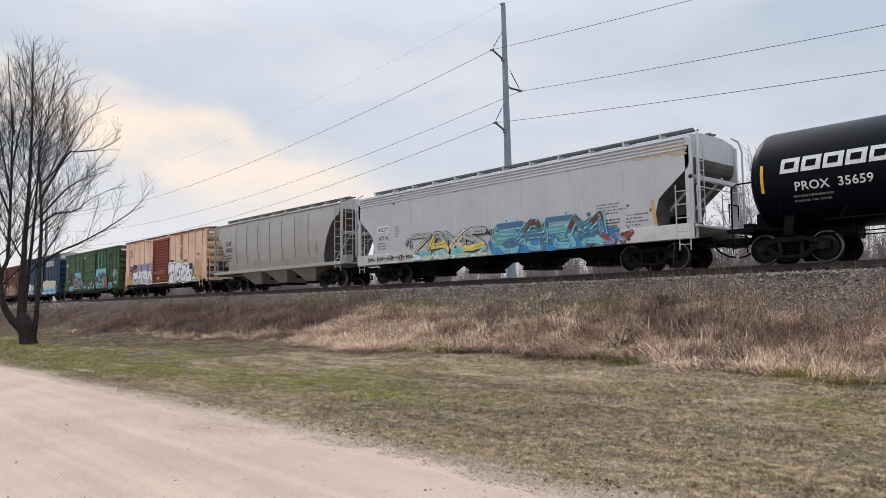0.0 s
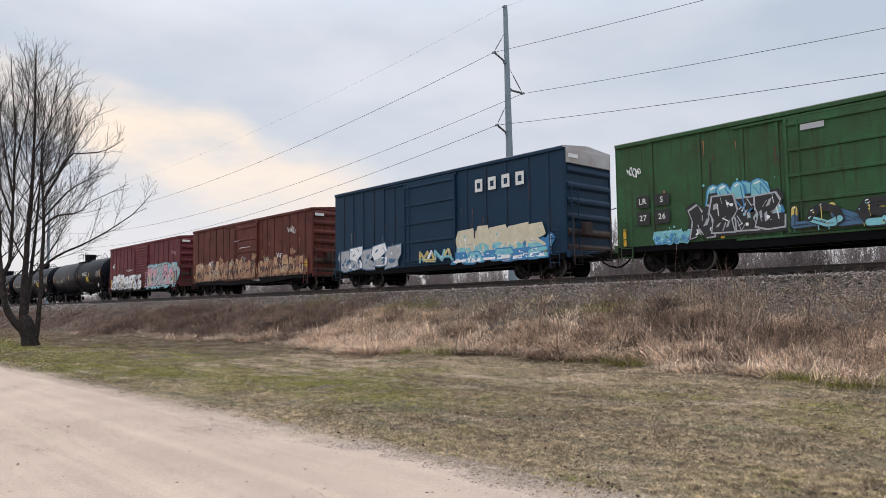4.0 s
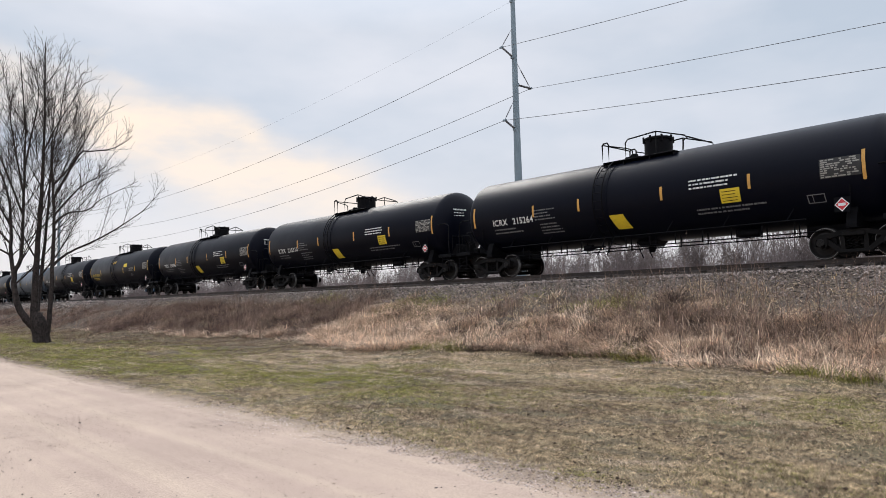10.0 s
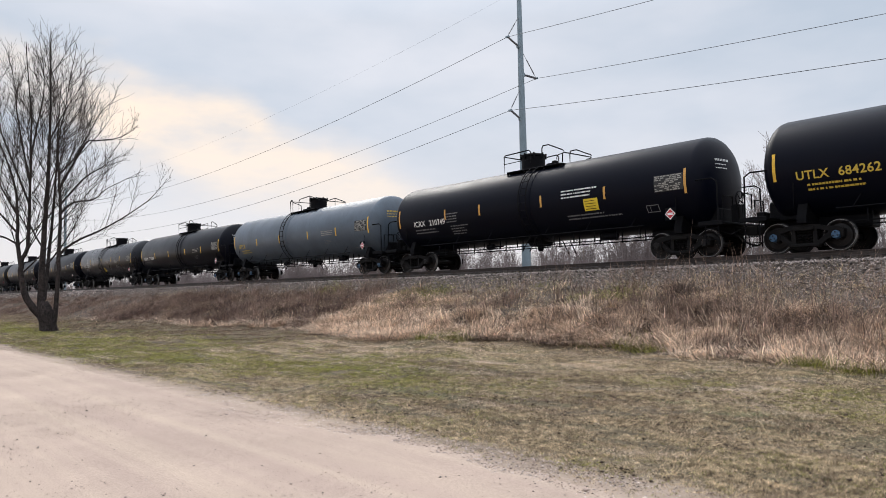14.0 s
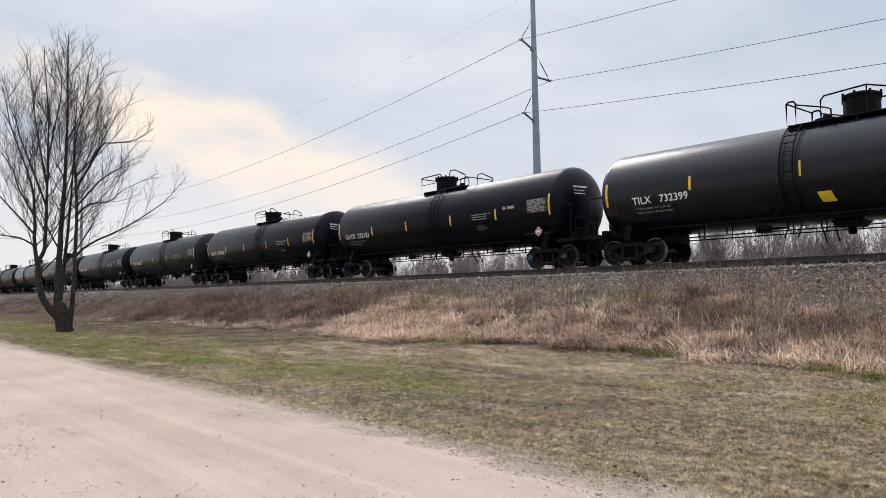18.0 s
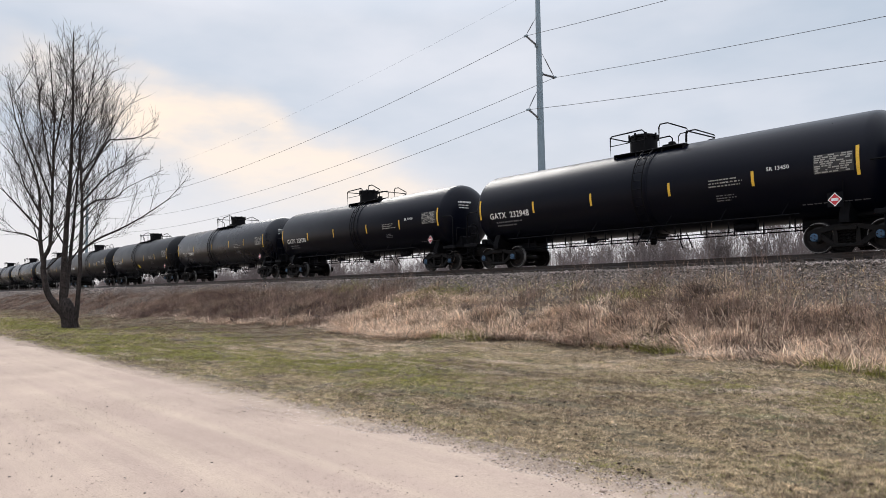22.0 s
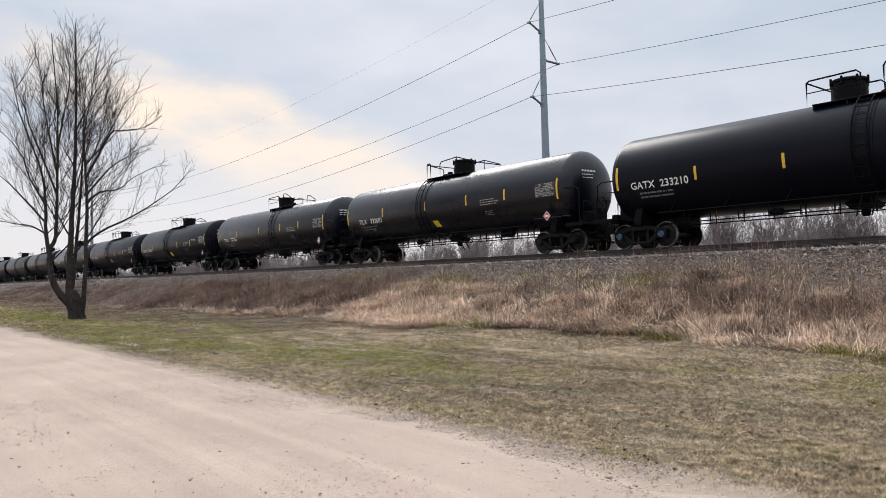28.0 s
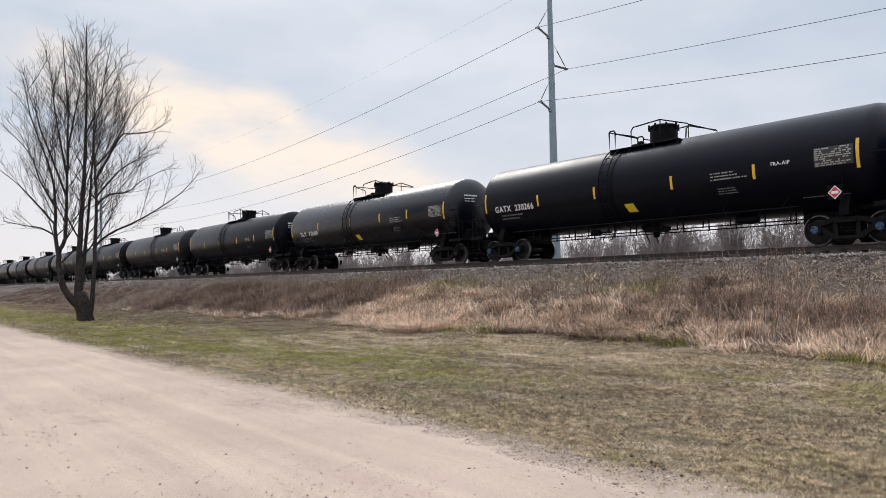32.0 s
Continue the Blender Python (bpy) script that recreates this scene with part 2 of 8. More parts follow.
OLIVE = material("olive_primer_stain", (0.30, 0.205, 0.105), 0.7, second=(0.20, 0.135, 0.075), scale=3, amount=0.8)
RUST = material("rust_stain", (0.28, 0.12, 0.045), 0.75, second=(0.4, 0.2, 0.09), scale=3, amount=0.7)
BOX_PEACH = material("boxcar_peach", (0.84, 0.57, 0.415), 0.6, second=(0.46, 0.26, 0.155), scale=0.9, amount=0.35, streak=0.28, bump=0.08, fine=16, grain=0.06, spec=0.18)
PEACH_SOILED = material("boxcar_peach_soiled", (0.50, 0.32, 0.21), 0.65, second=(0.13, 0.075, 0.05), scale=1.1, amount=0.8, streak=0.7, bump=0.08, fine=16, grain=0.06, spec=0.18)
BOX_RUSTRED = material("boxcar_door_red", (0.24, 0.055, 0.035), 0.65, second=(0.14, 0.04, 0.03), scale=1.2, amount=0.6, streak=0.5, bump=0.08, grain=0.05, spec=0.18)
BOX_GREEN = material("boxcar_green", (0.038, 0.112, 0.047), 0.55, second=(0.042, 0.046, 0.025), scale=1.1, amount=0.7, streak=0.9, bump=0.08, fine=16, grain=0.08, spec=0.18)
BOX_BLUE = material("boxcar_blue", (0.008, 0.034, 0.068), 0.5, second=(0.016, 0.03, 0.055), scale=0.9, amount=0.5, streak=0.6, bump=0.08, fine=16, grain=0.06, spec=0.18)
BOX_BROWN = material("boxcar_brown", (0.145, 0.042, 0.031), 0.6, second=(0.035, 0.016, 0.014), scale=1.1, amount=0.6, streak=0.85, bump=0.08, fine=16, grain=0.08, spec=0.18)
BOX_MAROON = material("boxcar_maroon", (0.155, 0.035, 0.04), 0.58, second=(0.05, 0.016, 0.018), scale=0.9, amount=0.5, streak=0.6, bump=0.08, fine=16, grain=0.06, spec=0.18)
ROOF_WHITE = material("boxcar_roof_galvanised", (0.42, 0.42, 0.42), 0.5, 0.3, second=(0.25, 0.17, 0.12), scale=1.5, amount=0.6)
SPRAY = {k: material("spray_" + k, c, 0.55, second=tuple(x * 0.75 for x in c), scale=2.5, amount=0.6, bump=0.0, grain=0.05) for k, c in dict(
    white=(0.88, 0.88, 0.88), black=(0.018, 0.018, 0.02), cyan=(0.22, 0.55, 0.60), pink=(0.66, 0.36, 0.42), blue=(0.05, 0.24, 0.50), navy=(0.06, 0.15, 0.26),
    yellow=(0.70, 0.55, 0.14), cream=(0.66, 0.60, 0.44), silver=(0.42, 0.43, 0.45), tan=(0.58, 0.35, 0.19), lilac=(0.32, 0.30, 0.50), red=(0.34, 0.06, 0.05), umber=(0.10, 0.04, 0.03), ember=(0.30, 0.13, 0.07), sand=(0.52, 0.28, 0.15), teal=(0.12, 0.34, 0.33)).items()}
RAIL_STEEL = material("rail_steel", (0.04, 0.034, 0.032), 0.55, 0.5, second=(0.065, 0.045, 0.036), scale=2, amount=0.7, world=True)
TIE_WOOD = material("tie_wood", (0.085, 0.07, 0.06), 0.85, second=(0.045, 0.038, 0.034), scale=4, amount=0.7, bump=0.4, fine=30, per=0.25)
STONE = material("ballast_stone", (0.36, 0.30, 0.265), 0.85, second=(0.05, 0.041, 0.037), scale=9, amount=0.8, bump=0.3, per=0.85, island=True)
PEBBLE = material("road_pebble", (0.40, 0.325, 0.28), 0.85, second=(0.10, 0.085, 0.08), scale=20, amount=0.7, bump=0.2, per=0.6, island=True)
DARK_WEED = material("dark_dried_weeds", (0.10, 0.068, 0.05), 0.85, second=(0.045, 0.032, 0.026), scale=3, amount=0.9, bump=0.0, per=0.5, island=True, world=True, spec=0.15)
DARK_PEBBLE = material("dark_pebble", (0.11, 0.092, 0.085), 0.85, second=(0.05, 0.045, 0.045), scale=20, amount=0.6, bump=0.2, per=0.5, island=True)
STRAW = material("dry_grass", (0.82, 0.66, 0.51), 0.75, second=(0.34, 0.23, 0.165), scale=3.2, amount=0.4, bump=0.0, per=0.8, island=True, world=True, spec=0.2, thin=0.35)
BRUSH = material("brown_brush_stems", (0.345, 0.24, 0.187), 0.8, second=(0.085, 0.06, 0.049), scale=1.7, amount=1.0, bump=0.0, per=0.6, island=True, world=True, spec=0.2, thin=0.15)
LAWN_DRY = material("lawn_dead_blades", (0.72, 0.565, 0.365), 0.8, second=(0.15, 0.108, 0.074), scale=6.5, amount=1.0, bump=0.0, per=0.9, island=True, world=True, spec=0.2, thin=0.25)
LAWN_BROWN = material("lawn_brown_thatch", (0.282, 0.198, 0.138), 0.85, second=(0.075, 0.053, 0.04), scale=5.0, amount=1.0, bump=0.0, per=0.8, island=True, world=True, spec=0.15, thin=0.2)
STRAW_TAN = material("tan_dry_grass", (0.62, 0.46, 0.34), 0.75, second=(0.22, 0.15, 0.11), scale=3.0, amount=0.5, bump=0.0, per=0.8, island=True, world=True, spec=0.2, thin=0.3)
BRUSH_DARK = material("dark_brush_stems", (0.17, 0.105, 0.082), 0.8, second=(0.06, 0.042, 0.035), scale=1.7, amount=1.0, bump=0.0, per=0.6, island=True, world=True, spec=0.2, thin=0.15)
ROAD_GRIT = material("road_grit", (0.34, 0.26, 0.215), 0.9, second=(0.2, 0.155, 0.135), scale=20, amount=0.7, bump=0.0, per=0.55, island=True)
PALE_PEBBLE = material("pale_crushed_stone", (0.60, 0.50, 0.44), 0.9, second=(0.40, 0.33, 0.285), scale=20, amount=0.7, bump=0.2, per=0.4, island=True)
LAWN_GREEN = material("lawn_green_blades", (0.36, 0.34, 0.09), 0.7, second=(0.12, 0.125, 0.04), scale=6.5, amount=1.0, bump=0.0, per=0.85, island=True, world=True, spec=0.2, thin=0.3)
BARK = material("grey_bark", (0.045, 0.036, 0.033), 0.9, second=(0.014, 0.012, 0.012), scale=5, amount=0.9, streak=0.8, bump=1.0, fine=16, world=True, spec=0.15, grain=0.4)
TWIG = material("twig_bark", (0.026, 0.02, 0.018), 0.9, second=(0.045, 0.032, 0.027), scale=1.0, amount=0.8, bump=0.0, world=True, spec=0.2)
# far trees' bark, lightened to put the distance haze into its colour
HAZY_BARK = material("hazy_bark", (0.21, 0.172, 0.165), 0.9, second=(0.13, 0.107, 0.104), scale=0.3, amount=0.8, bump=0.0, world=True, per=0.3)
POLE_STEEL = material("pole_galvanised", (0.19, 0.245, 0.28), 0.5, 0.2, second=(0.14, 0.18, 0.205), scale=0.8, amount=0.7)
INSULATOR = material("polymer_insulator", (0.13, 0.13, 0.14), 0.5, scale=6, amount=0.4)
WIRE = material("conductor", (0.07, 0.07, 0.075), 0.5, 0.5, scale=2, amount=0.3, bump=0.0)


def ground_material():
    """Lawn with worn brown and green patches; gravel along the road, bare soil and clinker on the bank, by place."""
    m = bpy.data.materials.new("ground_turf")
    m.use_nodes = True
    n, l = nodes_of(m.node_tree)
    p = n["Principled BSDF"]
    p.inputs["Roughness"].default_value = 0.95
    p.inputs["Specular IOR Level"].default_value = 0.15
    geo = n.new("ShaderNodeNewGeometry")
    sep = n.new("ShaderNodeSeparateXYZ")
    l.new(geo.outputs["Position"], sep.inputs[0])

    def noise_at(scale, detail, low, high, stretch=(1, 1, 1)):
        mp = n.new("ShaderNodeMapping")
        mp.inputs["Scale"].default_value = stretch
        l.new(geo.outputs["Position"], mp.inputs[0])
        a = n.new("ShaderNodeTexNoise")
        a.inputs["Scale"].default_value, a.inputs["Detail"].default_value, a.inputs["Roughness"].default_value = scale, detail, 0.6
        l.new(mp.outputs[0], a.inputs["Vector"])
        r = n.new("ShaderNodeMapRange")
        r.inputs["From Min"].default_value, r.inputs["From Max"].default_value = low, high
        l.new(a.outputs["Fac"], r.inputs["Value"])
        return r.outputs[0], a.outputs["Fac"]

    def mix(fac, a, b):
        x = n.new("ShaderNodeMix")
        x.data_type = "RGBA"
        for slot, v in (("Factor", fac), ("A", a), ("B", b)):
            if isinstance(v, tuple):
                x.inputs[slot].default_value = (*v, 1)
            else:
                l.new(v, x.inputs[slot])
        return x.outputs["Result"]

    def band(lo, hi, wobble):
        add = n.new("ShaderNodeMath")
        add.operation = "MULTIPLY_ADD"
        l.new(wobble, add.inputs[0])
        add.inputs[1].default_value = 1.6
        l.new(sep.outputs["Y"], add.inputs[2])
        r = n.new("ShaderNodeMapRange")
        r.interpolation_type = "SMOOTHSTEP"
        r.inputs["From Min"].default_value, r.inputs["From Max"].default_value = lo + 0.8, hi + 0.8
        l.new(add.outputs[0], r.inputs["Value"])
        return r.outputs[0]

    patch, _ = noise_at(0.2, 5, 0.44, 0.58, (0.6, 1.5, 1))
    worn, raw = noise_at(0.55, 7, 0.42, 0.6, (0.6, 1.4, 1))
    mottle, _ = noise_at(2.6, 7, 0.38, 0.62)
    grit, fine = noise_at(24, 5, 0.34, 0.66)
    speck, _ = noise_at(70, 3, 0.55, 0.68)
    col = mix(patch, (0.125, 0.096, 0.056), (0.095, 0.092, 0.036))
    col = mix(worn, col, (0.125, 0.092, 0.062))
    pale, _ = noise_at(0.45, 5, 0.60, 0.70, (0.5, 1.9, 1))
    col = mix(pale, col, (0.25, 0.195, 0.125))
    near = band(6.0, 4.9, raw)
    col = mix(near, col, (0.40, 0.31, 0.245))
    col = mix(band(14.5, 15.7, raw), col, (0.085, 0.062, 0.049))
    col = mix(band(18.4, 19.8, raw), col, (0.15, 0.122, 0.104))
    col = mix(speck, col, (0.36, 0.29, 0.20))
    dark = n.new("ShaderNodeMapRange")
    dark.inputs["To Min"].default_value, dark.inputs["To Max"].default_value = 0.3, 1.45
    l.new(grit, dark.inputs["Value"])
    dark2 = n.new("ShaderNodeMapRange")
    dark2.inputs["To Min"].default_value, dark2.inputs["To Max"].default_value = 0.68, 1.25
    l.new(mottle, dark2.inputs["Value"])
    both = n.new("ShaderNodeMath")
    both.operation = "MULTIPLY"
    l.new(dark.outputs[0], both.inputs[0])
    l.new(dark2.outputs[0], both.inputs[1])
    calm = n.new("ShaderNodeMix")
    l.new(near, calm.inputs["Factor"])
    l.new(both.outputs[0], calm.inputs["A"])
    calm.inputs["B"].default_value = 1.0
    sc = n.new("ShaderNodeVectorMath")
    sc.operation = "SCALE"
    l.new(col, sc.inputs[0])
    l.new(calm.outputs["Result"], sc.inputs["Scale"])
    l.new(sc.outputs[0], p.inputs["Base Color"])
    b = n.new("ShaderNodeBump")
    b.inputs["Strength"].default_value, b.inputs["Distance"].default_value = 0.6, 0.025
    l.new(fine, b.inputs["Height"])
    l.new(b.outputs[0], p.inputs["Normal"])
    return m


TURF = ground_material()



def road_material():
    """Crushed limestone: long wheel tracks, damp blotches, coarse grain with dark chips."""
    m = bpy.data.materials.new("limestone_gravel")
    m.use_nodes = True
    n, l = nodes_of(m.node_tree)
    p = n["Principled BSDF"]
    p.inputs["Roughness"].default_value, p.inputs["Specular IOR Level"].default_value = 0.95, 0.15
    geo = n.new("ShaderNodeNewGeometry")

    def field(scale, detail, low, high, to0, to1, stretch=(1, 1, 1)):
        mp = n.new("ShaderNodeMapping")
        mp.inputs["Scale"].default_value = stretch
        l.new(geo.outputs["Position"], mp.inputs[0])
        a = n.new("ShaderNodeTexNoise")
        a.inputs["Scale"].default_value, a.inputs["Detail"].default_value, a.inputs["Roughness"].default_value = scale, detail, 0.6
        l.new(mp.outputs[0], a.inputs["Vector"])
        r = n.new("ShaderNodeMapRange")
        r.inputs["From Min"].default_value, r.inputs["From Max"].default_value = low, high
        r.inputs["To Min"].default_value, r.inputs["To Max"].default_value = to0, to1
        l.new(a.outputs["Fac"], r.inputs["Value"])
        return r.outputs[0], a.outputs["Fac"]

    tracks, _ = field(1.0, 3, 0.35, 0.65, 0.0, 1.0, (0.06, 2.6, 1))
    blotch, _ = field(0.5, 5, 0.4, 0.65, 0.93, 1.05)
    grain, high = field(75, 5, 0.3, 0.7, 0.74, 1.2)
    chips, _ = field(60, 2, 0.66, 0.72, 1.0, 0.5)
    mix = n.new("ShaderNodeMix")
    mix.data_type = "RGBA"
    mix.inputs["A"].default_value, mix.inputs["B"].default_value = (0.415, 0.314, 0.256, 1), (0.475, 0.368, 0.29, 1)
    l.new(tracks, mix.inputs["Factor"])
    last = mix.outputs["Result"]
    for f in (blotch, grain, chips):
        sc = n.new("ShaderNodeVectorMath")
        sc.operation = "SCALE"
        l.new(last, sc.inputs[0])
        l.new(f, sc.inputs["Scale"])
        last = sc.outputs[0]
    l.new(last, p.inputs["Base Color"])
    b = n.new("ShaderNodeBump")
    b.inputs["Strength"].default_value, b.inputs["Distance"].default_value = 0.4, 0.008
    l.new(high, b.inputs["Height"])
    l.new(b.outputs[0], p.inputs["Normal"])
    return m


ROAD = road_material()


# ---- building helpers ----
class Geo:
    """Vertices and faces gathered for one mesh."""

    def __init__(self):
        self.v, self.f, self.m = [], [], []

    def add(self, verts, faces, slot=0):
        k = len(self.v)
        self.v.extend(verts)
        self.f.extend([tuple(i + k for i in f) for f in faces])
        self.m.extend([slot] * len(faces))
        return self

    def box(self, x0, x1, y0, y1, z0, z1, b=0.0, slot=0):
        """A box, its edges chamfered by b."""
        if b <= 0:
            v = [(x, y, z) for x in (x0, x1) for y in (y0, y1) for z in (z0, z1)]
            return self.add(v, [(0, 1, 3, 2), (4, 6, 7, 5), (0, 4, 5, 1), (2, 3, 7, 6), (0, 2, 6, 4), (1, 5, 7, 3)], slot)
        v, at = [], {}
        for i, x in enumerate((x0, x1)):
            for j, y in enumerate((y0, y1)):
                for k, z in enumerate((z0, z1)):
                    sx, sy, sz = (b if i == 0 else -b), (b if j == 0 else -b), (b if k == 0 else -b)
                    at[i, j, k] = len(v)
                    v += [(x, y + sy, z + sz), (x + sx, y, z + sz), (x + sx, y + sy, z)]
        f = []
        for a in (0, 1):
            f.append(tuple(at[a, j, k] for j, k in ((0, 0), (0, 1), (1, 1), (1, 0))))
            f.append(tuple(at[i, a, k] + 1 for i, k in ((0, 0), (0, 1), (1, 1), (1, 0))))
            f.append(tuple(at[i, j, a] + 2 for i, j in ((0, 0), (0, 1), (1, 1), (1, 0))))
        for a in (0, 1):
            for c in (0, 1):
                f.append((at[0, a, c] + 1, at[1, a, c] + 1, at[1, a, c] + 2, at[0, a, c] + 2))
                f.append((at[a, 0, c], at[a, 1, c], at[a, 1, c] + 2, at[a, 0, c] + 2))
                f.append((at[a, c, 0], at[a, c, 1], at[a, c, 1] + 1, at[a, c, 0] + 1))
        f += [(k, k + 1, k + 2) for k in at.values()]
        return self.add(v, f, slot)

    def tube(self, pts, r, n=6, slot=0, caps=True):
        """A round bar along points; r is one radius or one for each point."""
        pts = [Vector(p) for p in pts]
        rs = r if isinstance(r, (list, tuple)) else [r] * len(pts)
        v, f = [], []
        ref = Vector((0, 0, 1)) if abs((pts[-1] - pts[0]).normalized().z) < 0.9 else Vector((1, 0, 0))
        for i, p in enumerate(pts):
            d = (pts[min(i + 1, len(pts) - 1)] - pts[max(i - 1, 0)]).normalized()
            a = d.cross(ref).normalized()
            c = d.cross(a)
            v += [tuple(p + (a * math.cos(t) + c * math.sin(t)) * rs[i]) for t in (2 * math.pi * k / n for k in range(n))]
        for i in range(len(pts) - 1):
            f += [(i * n + k, i * n + (k + 1) % n, (i + 1) * n + (k + 1) % n, (i + 1) * n + k) for k in range(n)]
        if caps:
            f += [tuple(range(n - 1, -1, -1)), tuple(range((len(pts) - 1) * n, len(pts) * n))]
        return self.add(v, f, slot)

    def lathe(self, prof, centre, axis, n=24, slot=0, close=True):
        """Turns a profile of (along, radius) round an axis 'x', 'y' or 'z' through centre."""
        v, f = [], []
        for a, r in prof:
            for k in range(n):
                t = 2 * math.pi * k / n
                c, s = r * math.cos(t), r * math.sin(t)
                o = {"x": (a, c, s), "y": (s, a, c), "z": (c, s, a)}[axis]
                v.append((centre[0] + o[0], centre[1] + o[1], centre[2] + o[2]))
        for i in range(len(prof) - 1):
            f += [(i * n + k, i * n + (k + 1) % n, (i + 1) * n + (k + 1) % n, (i + 1) * n + k) for k in range(n)]
        if close:
            f += [tuple(range(n - 1, -1, -1)), tuple(range((len(prof) - 1) * n, len(prof) * n))]
        return self.add(v, f, slot)

    def prism(self, poly, axis, a, b, slot=0):
        """A flat outline of pairs pushed from a to b along 'x' (pairs y, z), 'y' (pairs x, z) or 'z' (pairs x, y)."""
        n = len(poly)
        put = {"x": lambda p, t: (t, p[0], p[1]), "y": lambda p, t: (p[0], t, p[1]), "z": lambda p, t: (p[0], p[1], t)}[axis]
        v = [put(p, a) for p in poly] + [put(p, b) for p in poly]
        f = [(i, (i + 1) % n, (i + 1) % n + n, i + n) for i in range(n)] + [tuple(range(n - 1, -1, -1)), tuple(range(n, 2 * n))]
        return self.add(v, f, slot)

    def mesh(self, name, mats, smooth=35):
        me = bpy.data.meshes.new(name)
        me.from_pydata([tuple(p) for p in self.v], [], self.f)
        for m in mats if isinstance(mats, (list, tuple)) else [mats]:
            me.materials.append(m)
        if any(self.m):
            me.polygons.foreach_set("material_index", self.m)
        bm = bmesh.new()
        bm.from_mesh(me)
        bmesh.ops.recalc_face_normals(bm, faces=bm.faces)
        bm.to_mesh(me)
        bm.free()
        if smooth:
            me.shade_smooth()
            me.set_sharp_from_angle(angle=radians(smooth))
        return me


def part(name, geo, mats, parent=None, label="", smooth=35):
    """Links one mesh as a part under its thing, or as a thing of its own."""
    me = geo if isinstance(geo, bpy.types.Mesh) else geo.mesh(name, mats, smooth)
    ob = new(name, me)
    ob.parent = parent
    return tagged(ob, label)


def thing(name, label, category, group="", at=None):
    ob = new(name)
    ob.empty_display_size = 0.3
    if at is not None:
        ob.matrix_basis = at
    return tagged(ob, label, category, group)


def raw_mesh(name, verts, faces, mats):
    """A large mesh from arrays; every face has the same number of corners."""
    verts, faces = np.asarray(verts, np.float32), np.asarray(faces, np.int32)
    me = bpy.data.meshes.new(name)
    me.vertices.add(len(verts))
    me.vertices.foreach_set("co", verts.ravel())
    k = faces.shape[1]
    me.loops.add(faces.size)
    me.loops.foreach_set("vertex_index", faces.ravel())
    me.polygons.add(len(faces))
    me.polygons.foreach_set("loop_start", np.arange(0, faces.size, k, dtype=np.int32))
    for m in mats if isinstance(mats, (list, tuple)) else [mats]:
        me.materials.append(m)
    me.update(calc_edges=True)
    me.validate()
    return me


# ---- ground, road, track bed ----
PROFILE = ((-4000, 0.0), (-6, 0.0), (5, 0.0), (11, 0.02), (13.9, 0.1), (15.5, 0.27), (17.3, 0.82), (19.5, 1.5), (20.45, 1.85), (21.3, 2.36), (21.85, 2.44),
           (25.0, 2.44), (25.6, 2.34), (27.4, 1.45), (31.2, 0.5), (38, 0.0), (60, -0.2), (4000, -0.2))


def bank_height(y):
    ys, zs = zip(*PROFILE)
    return np.interp(y, ys, zs)


def lattice(x, y, seed):
    """Smooth random values between 0 and 1 on a one-metre lattice."""
    x, y = np.asarray(x, float), np.asarray(y, float)
    i, j = np.floor(x), np.floor(y)
    u, v = x - i, y - j
    u, v = u * u * (3 - 2 * u), v * v * (3 - 2 * v)

    def at(a, b):
        h = np.sin(a * 127.1 + b * 311.7 + seed * 74.7) * 43758.5453
        return h - np.floor(h)
    return (at(i, j) * (1 - u) + at(i + 1, j) * u) * (1 - v) + (at(i, j + 1) * (1 - u) + at(i + 1, j + 1) * u) * v


def patchy(x, y, size, seed, stretch=1.0):
    """Natural patches about so many metres across, longer along the line by stretch; 0 to 1."""
    a, b = np.asarray(x, float) / (size * stretch), np.asarray(y, float) / size
    return (lattice(a, b, seed) + 0.5 * lattice(2.03 * a + 7, 2.03 * b + 3, seed + 1) + 0.25 * lattice(4.1 * a, 4.1 * b, seed + 2)) / 1.75


def rough(x, y):
    """Gentle unevenness of the land, hummocky on the bank, in metres."""
    a = 0.05 * np.sin(x * 0.31 + 1.3) * np.sin(y * 0.43) + 0.03 * np.sin(x * 0.83 + y * 0.61) + 0.018 * np.sin(x * 2.1 - y * 1.7)
    on = np.clip((y - 5.5) / 4, 0, 1) * np.clip((20.85 - y) / 2.5, 0, 1)
    bank = np.exp(-((y - 17.85) / 1.8) ** 2)
    return a * on + bank * (0.18 * np.sin(x * 0.37 + 0.5) + 0.1 * np.sin(x * 0.9) + 0.42 * (patchy(x, y, 1.7, 5) - 0.5))


def land(x, y):
    return bank_height(y) + rough(x, y)


